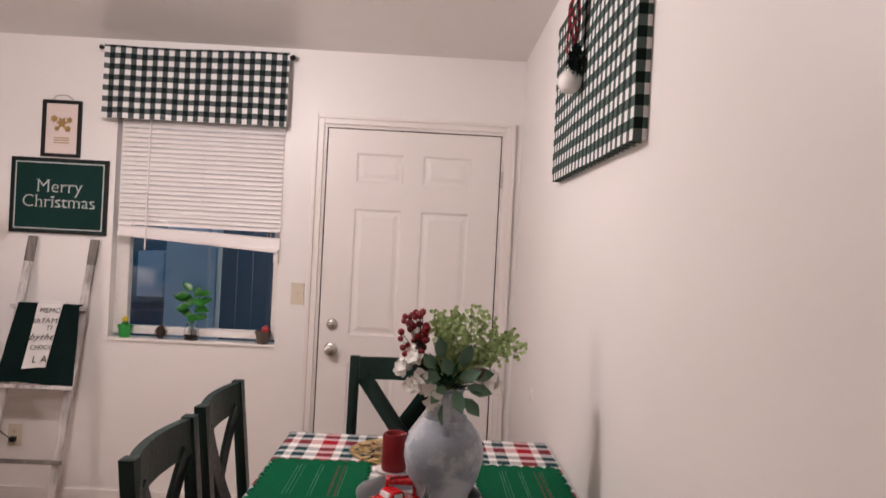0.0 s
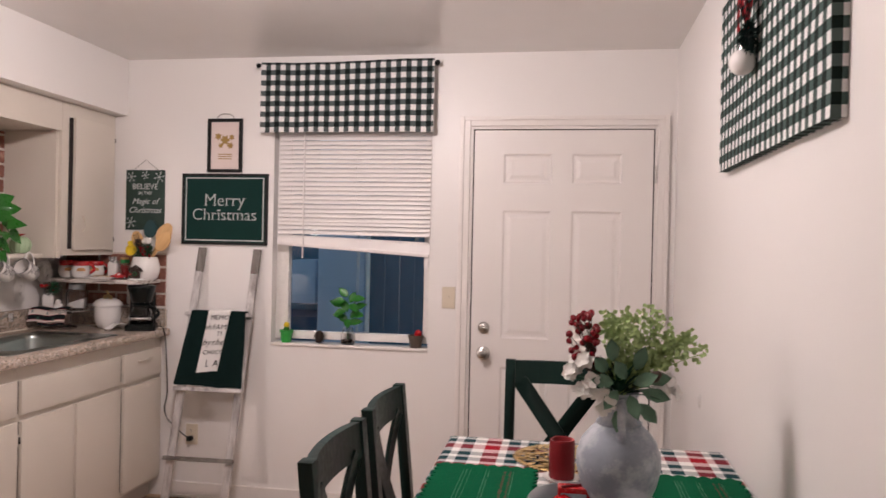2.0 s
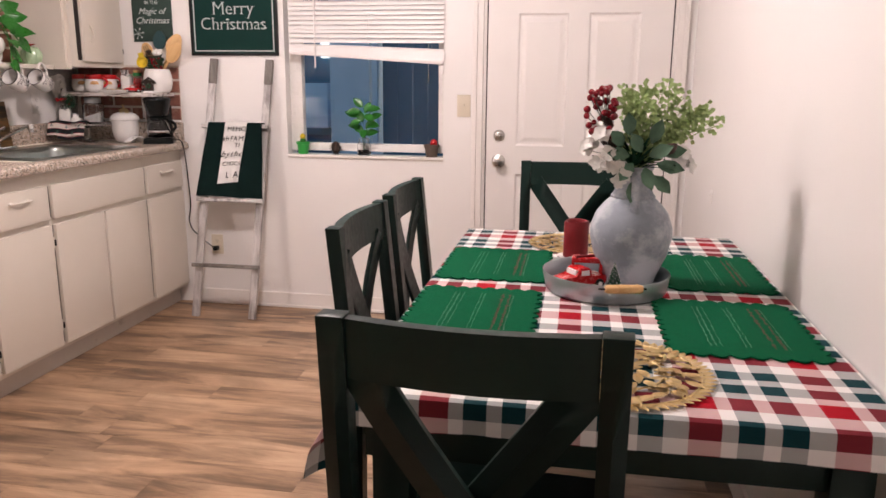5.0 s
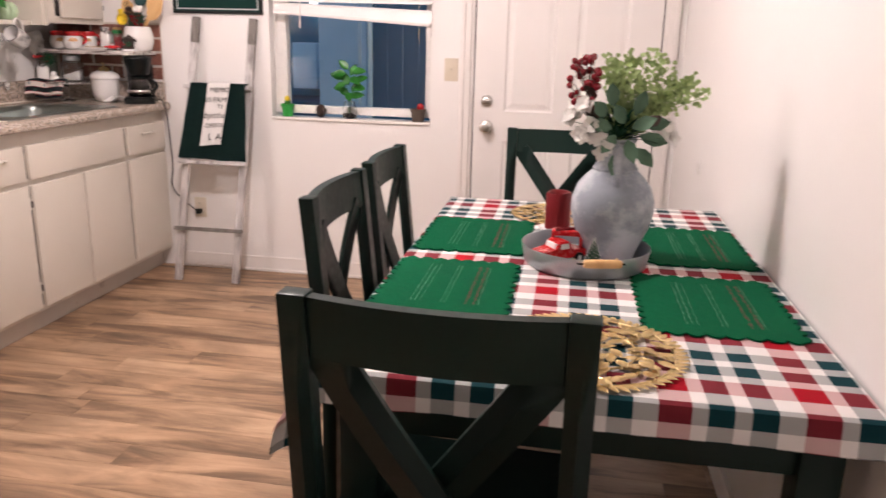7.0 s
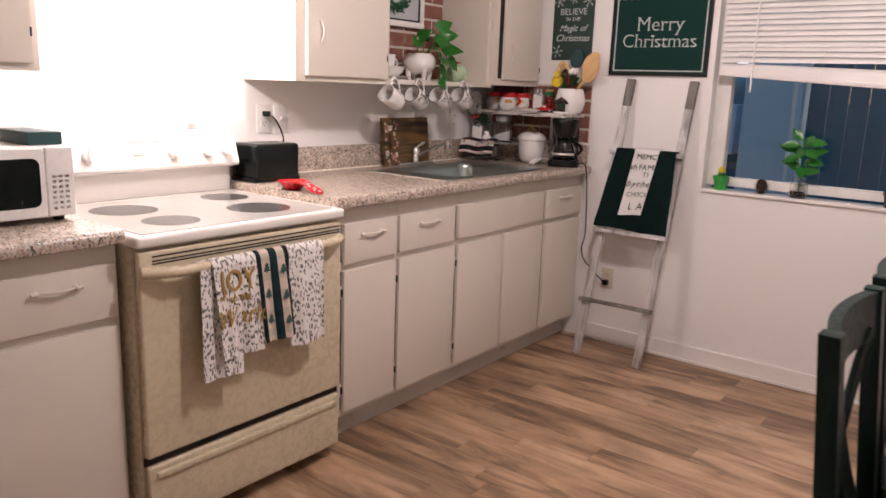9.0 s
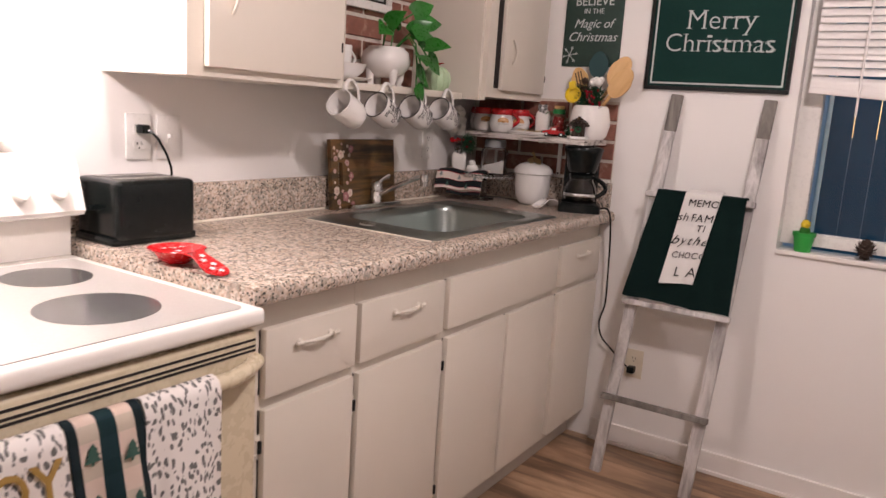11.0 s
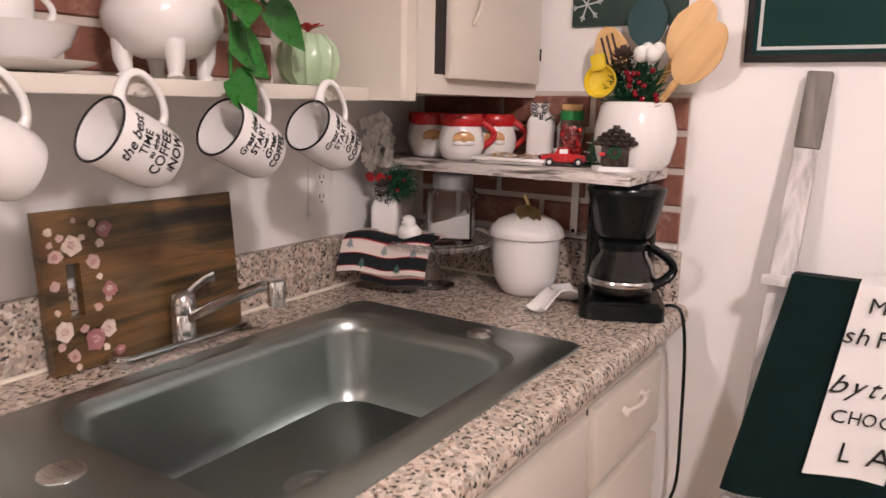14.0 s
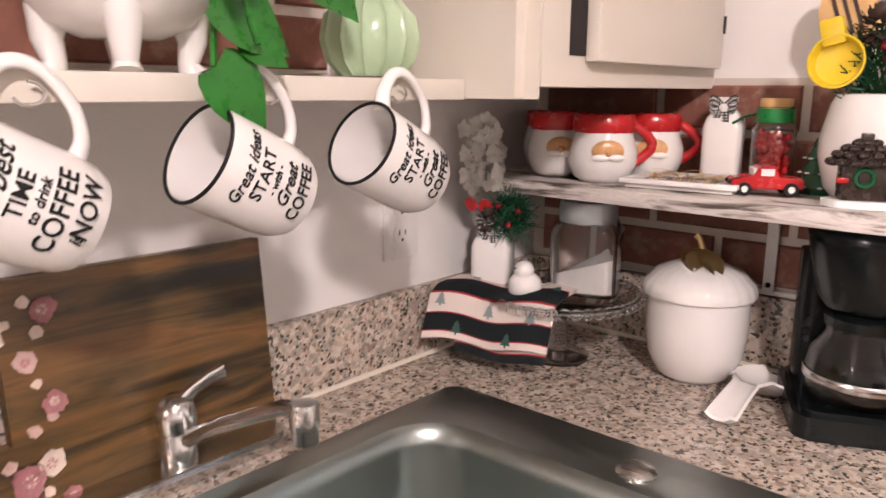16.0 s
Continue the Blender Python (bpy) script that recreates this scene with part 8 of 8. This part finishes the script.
part("printed_wreath", bm, PINE, wr, "dark green printed wreath")
bm = bmesh.new()
for a, ln in ((0.5, 0.040), (2.6, 0.040), (-1.0, 0.050), (-2.1, 0.050)):
    leaf(bm, ON_WEST @ Vector((0, 0.072, 0.0125)), ON_WEST @ Vector((math.cos(a), math.sin(a), 0)), ln, 0.022, ON_WEST @ Vector((0, 0, 1)), 0)
for x in (-0.055, 0.060):
    leaf(bm, ON_WEST @ Vector((x, -0.055, 0.0125)), ON_WEST @ Vector((0.3, 0.9, 0)), 0.035, 0.020, ON_WEST @ Vector((0, 0, 1)), 0)
part("printed_bow", bm, RED, wr, "red printed bow and berries")
bm = bmesh.new()
slab(bm, [(0.052, -0.040), (0.052, 0.010), (0.030, 0.036), (0.0, 0.046), (-0.030, 0.036), (-0.050, 0.010), (-0.050, -0.040)], 0.0108, 0.0114, ON_WEST)
part("printed_house", bm, WHITE, wr, "white printed shape inside the wreath", False)

dish = thing("bowl_stack", pose(-2.492, 2.788, OZ) @ Matrix.Scale(1.08, 4), "white bowl and saucer stacked on the open shelf", "bowl")
bm = bmesh.new()
lathe(bm, ((0, 0.004), (0.04, 0.002), (0.052, 0.003), (0.082, 0.012), (0.084, 0.014), (0.080, 0.0145), (0.05, 0.008), (0, 0.008)), 40)
part("saucer", bm, CERAMIC, dish)
bm = bmesh.new()
lathe(bm, ((0, 0.0085), (0.030, 0.0085), (0.036, 0.012), (0.058, 0.030), (0.066, 0.050), (0.068, 0.052), (0.065, 0.052), (0.055, 0.032), (0.03, 0.016), (0, 0.014)), 40)
part("bowl", bm, CERAMIC, dish)
cup = thing("white_cup", (-2.500, 2.784, OZ + 0.0175), "plain white cup standing in the bowl", "cup")
bm = bmesh.new()
lathe(bm, ((0, 0), (0.024, 0), (0.030, 0.006), (0.034, 0.03), (0.036, 0.092), (0.034, 0.092), (0.031, 0.03), (0, 0.006)), 32)
part("body", bm, CERAMIC, cup)
bm = bmesh.new()
tube(bm, [(0.012, 0.033 + 0.022 * math.sin(math.pi * k / 10), 0.078 - 0.048 * k / 10) for k in range(11)], 0.004, 8)
part("handle", bm, CERAMIC, cup)
gf = thing("gold_figurine", (-2.555, 2.815, OZ), "tall thin vase with a small yellow flower behind the cup", "vase")
bm = bmesh.new()
lathe(bm, ((0, 0), (0.018, 0), (0.020, 0.03), (0.008, 0.06), (0.006, 0.10), (0.008, 0.104), (0, 0.10)), 18)
part("stem_vase", bm, CERAMIC, gf)
bm = bmesh.new()
tube(bm, ((0, 0, 0.09), (0.002, 0, 0.135)), 0.0015, 5)
ball(bm, (0.002, 0, 0.150), 0.012, 12, (0.8, 0.8, 1.5))
part("flower", bm, YELLOW, gf, "yellow bud")

tur = thing("footed_planter", pose(-2.490, 2.996, OZ) @ Matrix.Scale(1.05, 4), "white footed ceramic planter with trailing pothos", "planter")
bm = bmesh.new()
lathe(bm, ((0, 0.026), (0.030, 0.026), (0.055, 0.036), (0.074, 0.062), (0.077, 0.080), (0.070, 0.104), (0.058, 0.114), (0.056, 0.118), (0.052, 0.116), (0.064, 0.10), (0.070, 0.08), (0.05, 0.044), (0, 0.036)), 44)
part("bowl", bm, CERAMIC, tur)
for k in range(4):
    a = k * math.pi / 2 - 0.42
    bm = bmesh.new()
    tube(bm, ((0.050 * math.cos(a), 0.050 * math.sin(a), 0.048), (0.053 * math.cos(a), 0.053 * math.sin(a), 0.024), (0.049 * math.cos(a), 0.049 * math.sin(a), 0.008), (0.052 * math.cos(a), 0.052 * math.sin(a), 0.0)), (0.017, 0.012, 0.009, 0.012), 12)
    part("foot", bm, CERAMIC, tur, "scrolled foot")
bm = bmesh.new()
slab(bm, [(0.055 * math.cos(2 * math.pi * k / 24), 0.055 * math.sin(2 * math.pi * k / 24)) for k in range(24)], 0.100, 0.106)
part("soil", bm, CONE, tur)


def heart_leaf(bm, base, direction, ln, up, fold=0.18):
    d = Vector(direction).normalized()
    s = d.cross(Vector(up)).normalized()
    n = s.cross(d)
    base = Vector(base)
    mid = []
    edge = {-1: [], 1: []}
    for t, w in ((0.0, 0.16), (0.04, 0.46), (0.10, 0.62), (0.20, 0.74), (0.32, 0.77), (0.46, 0.70), (0.60, 0.56), (0.74, 0.38), (0.88, 0.18), (1.0, 0.01)):
        back = -0.09 * ln if t in (0.04, 0.10) else (-0.04 * ln if t == 0.20 else 0)
        p = base + d * ln * t - n * 0.22 * ln * t * t
        mid.append(bm.verts.new(p))
        for e in (-1, 1):
            edge[e].append(bm.verts.new(p + s * e * w * ln * 0.5 + n * fold * w * ln * 0.5 + d * back))
    for e in (-1, 1):
        for i in range(len(mid) - 1):
            q = (mid[i], mid[i + 1], edge[e][i + 1], edge[e][i])
            bm.faces.new(q if e < 0 else q[::-1])


vine = [[Vector(p) for p in pts] for pts in (
    ((0.02, 0.02, 0.11), (0.06, 0.03, 0.16), (0.095, 0.022, 0.13), (0.110, 0.014, 0.06), (0.112, 0.010, 0.004)),
    ((0.0, 0.03, 0.11), (0.02, 0.09, 0.17), (0.05, 0.09, 0.15), (0.085, 0.10, 0.10)),
    ((0.0, -0.02, 0.11), (0.03, -0.04, 0.18), (0.05, -0.07, 0.17)),
    ((0.0, 0.02, 0.11), (-0.01, 0.05, 0.19), (0.02, 0.10, 0.23)),
    ((0.02, 0.0, 0.11), (0.07, 0.02, 0.15), (0.10, 0.03, 0.10), (0.125, 0.04, 0.02)))]
for k, pts in enumerate(vine):
    bm = bmesh.new()
    tube(bm, pts, 0.0026, 6)
    part("vine", bm, LEAF, tur, "green vine")
rg = random.Random(44)
for x, y, z, dx, dy, dz, ln, uz in ((0.112, 0.010, 0.004, 0.20, 0.62, -0.75, 0.066, 0.9), (0.108, 0.014, 0.052, 0.12, 1.0, -0.45, 0.080, 1), (0.112, 0.034, 0.024, 0.3, 0.8, -0.35, 0.042, 1), (0.085, 0.10, 0.10, 0.3, 0.8, -0.6, 0.085, 1), (0.05, 0.09, 0.15, 0.4, 0.9, 0.1, 0.09, 1), (0.02, 0.09, 0.17, 0.6, 0.3, 0.4, 0.08, 1), (0.05, -0.07, 0.17, 0.5, -0.8, -0.2, 0.08, 1), (0.03, -0.04, 0.18, 0.7, -0.1, 0.4, 0.075, 1), (0.02, 0.10, 0.23, 0.4, 0.6, 0.4, 0.085, 1), (-0.01, 0.05, 0.19, 0.7, -0.4, 0.4, 0.07, 1), (0.095, 0.075, 0.13, 0.8, 0.2, 0.1, 0.08, 1), (0.10, 0.03, 0.10, 0.8, -0.4, -0.3, 0.075, 1), (0.06, 0.06, 0.16, 0.3, 0.9, 0.5, 0.075, 1), (0.04, 0.12, 0.20, 0.5, 0.8, 0.2, 0.08, 1)):
    bm = bmesh.new()
    heart_leaf(bm, (x, y, z), (dx, dy, dz), ln, (0.9, -0.3, 0.5 * uz))
    part("leaf", bm, LEAF, tur, "heart-shaped pothos leaf")

cact = thing("ceramic_cactus", pose(-2.456, 3.244, OZ) @ Matrix.Scale(1.12, 4), "pale green ribbed ceramic cactus with a red flower", "ornament")
bm = bmesh.new()
lathe(bm, ((0, 0), (0.026, 0.001), (0.038, 0.014), (0.043, 0.034), (0.039, 0.056), (0.024, 0.072), (0, 0.076)), 168, None, 14, 0.09)
part("body", bm, CELADON, cact)
bm = bmesh.new()
for k in range(7):
    a = k * 2 * math.pi / 7
    leaf(bm, (0, 0, 0.075), (math.cos(a), math.sin(a), 0.7), 0.026, 0.016, (0, 0, 1), 0.2)
part("flower", bm, RED, cact, "red glazed flower")

# microwave on the other worktop
mw = thing("microwave", (0, 0, 0.926), "white countertop microwave oven", "microwave")
bm = bmesh.new()
box(bm, (-2.560, 0.72, 0.014), (-2.165, 1.165, 0.200), 0.006)
part("case", bm, WHITEPL, mw)
bm = bmesh.new()
box(bm, (-2.1645, 0.722, 0.016), (-2.150, 1.088, 0.199), 0.006, 3)
md = part("door", bm, WHITEPL, mw, "white door")
bm = bmesh.new()
slab(bm, rounded(0.755, 1.072, 0.045, 0.172, 0.02), 0.0, 0.002, Matrix(((0, 0, 1, -2.1498), (1, 0, 0, 0), (0, 1, 0, 0), (0, 0, 0, 1))))
part("door_glass", bm, BLACK, md, "dark glass window")
bm = bmesh.new()
box(bm, (-2.1645, 1.0895, 0.016), (-2.152, 1.163, 0.199), 0.006, 3)
kp = part("control_panel", bm, WHITEPL, mw, "white key panel")
bm = bmesh.new()
for r in range(7):
    for c in range(3):
        box(bm, (-2.1520, 1.103 + c * 0.017, 0.035 + r * 0.014), (-2.1514, 1.113 + c * 0.017, 0.042 + r * 0.014))
part("keys", bm, NICKEL, kp, "small grey keys", False)
for x in (-2.53, -2.20):
    for y in (0.75, 1.135):
        bm = bmesh.new()
        lathe(bm, ((0, 0), (0.014, 0), (0.016, 0.0142), (0, 0.0142)), 12, pose(x, y, 0))
        part("foot", bm, BLACK, mw)
dbx = thing("dark_box", (-2.30, 1.115, 0.926 + 0.2005), "small dark teal tin on the microwave", "tin")
bm = bmesh.new()
box(bm, (-0.10, -0.045, 0), (0.10, 0.045, 0.035), 0.004)
part("tin", bm, TEAL, dbx)

orn = thing("hanging_ornament", (XW + 0.004, 1.833, 1.155), "small white bell ornament hung behind the stove", "ornament")
bm = bmesh.new()
lathe(bm, ((0, 0.050), (0.008, 0.048), (0.012, 0.03), (0.020, 0.006), (0.022, 0.0), (0.018, 0.0), (0, 0.012)), 20, pose(0.022, 0, 0.0))
part("bell", bm, CERAMIC, orn)
bm = bmesh.new()
tube(bm, ((0.022, 0, 0.049), (0.012, 0, 0.10), (0.0, 0, 0.135)), 0.001, 5)
part("string", bm, INK, orn)

# towels over the oven handle


def hung_towel(name, y0, y1, drop, back, mat, label, seed, lean=0.0):
    tt = thing(name, (0, 0, 0), label, "towel", "towels on the oven handle")
    hx, hz, r = SF + 0.067, 0.806, 0.0175

    def at(u, v):
        s = v * (drop + back + math.pi * r) - back
        y = y0 + (y1 - y0) * u
        w = 0.006 * math.sin(u * 7 + seed) + 0.003 * math.sin(u * 17 + seed * 2)
        if s < 0:
            return (hx - r - 0.002 - 0.004 * abs(s) * 4, y + lean * 0.5 * s, hz + s)
        if s < math.pi * r:
            a = s / r
            return (hx - r * math.cos(a), y, hz + r * math.sin(a))
        d = s - math.pi * r
        sc = 0.004 * abs(math.sin(u * 40)) * (1 if v > 0.99 else 0)
        return (hx + r + 0.002 + w * min(1, d * 6) + 0.02 * d, y - lean * d + 0.010 * d * math.sin(seed), hz - d - sc)
    bm = bmesh.new()
    sheet(bm, 30, 44, at, lambda u, v: (u * (y1 - y0), v * (drop + back + math.pi * r)), 0.0022)
    part("cloth", bm, mat, tt)
    return tt, at


t1, at1 = hung_towel("kitchen_towel", 1.388, 1.535, 0.275, 0.06, HOLLY, "white holly print towel lettered JOY to the World", 1.0, -0.06)
for body_text, sz, v, sh, sq in (("JOY", 0.090, 0.50, 0, 0.80), ("TO THE", 0.022, 0.58, 0, 1.0), ("World", 0.075, 0.76, 0.35, 0.9)):
    t = words(body_text, sz, Matrix.Identity(4), "CENTER", sh, 0.0002, None, sq, 0.0010 if body_text != "World" else 0.0008)
    total = 0.275 + 0.06 + math.pi * 0.0175
    for q in t.verts:
        P = Vector(at1(min(1.05, max(-0.05, 0.52 + q.co.x / 0.147)), v - q.co.y / total))
        q.co = P + Vector((0.0060 + q.co.z, 0, 0))
    part("lettering", t, GOLDINK, t1.children[0], "gold word " + body_text, False)
t1b, _ = hung_towel("kitchen_towel", 1.358, 1.490, 0.325, 0.02, HOLLY, "longer holly print towel layer behind the lettered one", 2.2, 0.02)
t1b.matrix_basis = pose(-0.0075, -0.006, -0.004)
STRIPEDT = stripes("tree_stripe_towel", 0.118, ((0.0, (0.012, 0.02, 0.024)), (0.12, (0.62, 0.50, 0.43)), (0.38, (0.012, 0.03, 0.036)), (0.62, (0.62, 0.50, 0.43)), (0.86, (0.012, 0.02, 0.024))), ((0.0, (1, 1, 1)), (0.30, (0.80, 0.86, 0.82)), (0.5, (1, 1, 1)), (0.80, (0.80, 0.86, 0.82))), 0.9, "MULTIPLY")
t2, at2 = hung_towel("kitchen_towel", 1.537, 1.655, 0.262, 0.05, STRIPEDT, "black and cream striped towel with woven green trees", 3.1, -0.10)
for k in range(3):
    for u in (0.25, 0.74):
        bm = bmesh.new()
        v = 0.42 + k * 0.22 + (0.03 if u > 0.5 else 0)
        tree_motif(bm, Vector(at2(u, v)) + Vector((0.0062, 0, 0)), 0.034, (1, 0, 0), (0, 0, 1))
        part("tree_motif", bm, GREENT, t2.children[0], "woven green tree", False)
t3, _ = hung_towel("kitchen_towel", 1.658, 1.800, 0.300, 0.05, HOLLY, "white towel printed with small dark holly sprigs", 4.4, -0.02)

# ---- planks of the floor, bricks ----
floor = structure("floor", bm_box((XW - T, YS - T, -0.05), (XE + T, YN + T, -0.004)), GROUT, "rustic brown laminate plank floor", "floor")
rng = random.Random(5)
y, row = YS, 0
while y < YN:
    w = min(0.124, YN - y)
    x = XW - rng.uniform(0.1, 1.1)
    while x < XE:
        ln = rng.choice((0.92, 1.22, 1.22))
        a, b = max(x, XW), min(x + ln, XE)
        if b - a > 0.02:
            part("plank", bm_box((a + 0.0006, y + 0.0006, -0.004), (b - 0.0006, y + w - 0.0006, 0.0)), PLANK, floor, "", False)
        x += ln
    y += w


def bricks(parent, u0, u1, z0, z1, at, seed):
    """Courses of thin face bricks in running bond on a wall; at(u, z, out) gives the place."""
    r = random.Random(seed)
    z, k = z0, 0
    while z < z1 - 0.01:
        h = min(0.062, z1 - z)
        u = u0 - (0.0 if k % 2 else 0.105)
        while u < u1:
            a, b = max(u, u0), min(u + 0.2, u1)
            if b - a > 0.012:
                bm = bmesh.new()
                o = 0.005 + 0.002 * r.random()
                vs = [bm.verts.new(at(p, q, w)) for w, s in ((0.001, 0.0), (o, 0.003)) for p, q in ((a + s, z + s), (b - s, z + s), (b - s, z + h - s), (a + s, z + h - s))]
                bm.faces.new(vs[4:])
                for i in range(4):
                    j = (i + 1) % 4
                    bm.faces.new((vs[i], vs[j], vs[4 + j], vs[4 + i]))
                bmesh.ops.recalc_face_normals(bm, faces=bm.faces)
                part("brick", bm, BRICK, parent, "", False)
            u += 0.212
        z += 0.074
        k += 1


panel = structure("brick_panel", bm_box((-2.622, YN - 0.004, CTR + 0.110), (-1.985, YN - 0.0005, 1.348)), MORTAR, "faux red brick panel on the end wall", "wall panel")
bricks(panel, -2.60, -1.987, CTR + 0.122, 1.346, lambda u, z, o: (u, YN - 0.004 - o, z), 3)
panel2 = structure("brick_panel_shelf", bm_box((XW + 0.0005, 2.608, 1.347), (XW + 0.004, 3.324, 1.960)), MORTAR, "faux red brick panel behind the open shelf", "wall panel")
bricks(panel2, 2.610, 3.322, 1.352, 1.956, lambda u, z, o: (XW + 0.004 + o, u, z), 4)
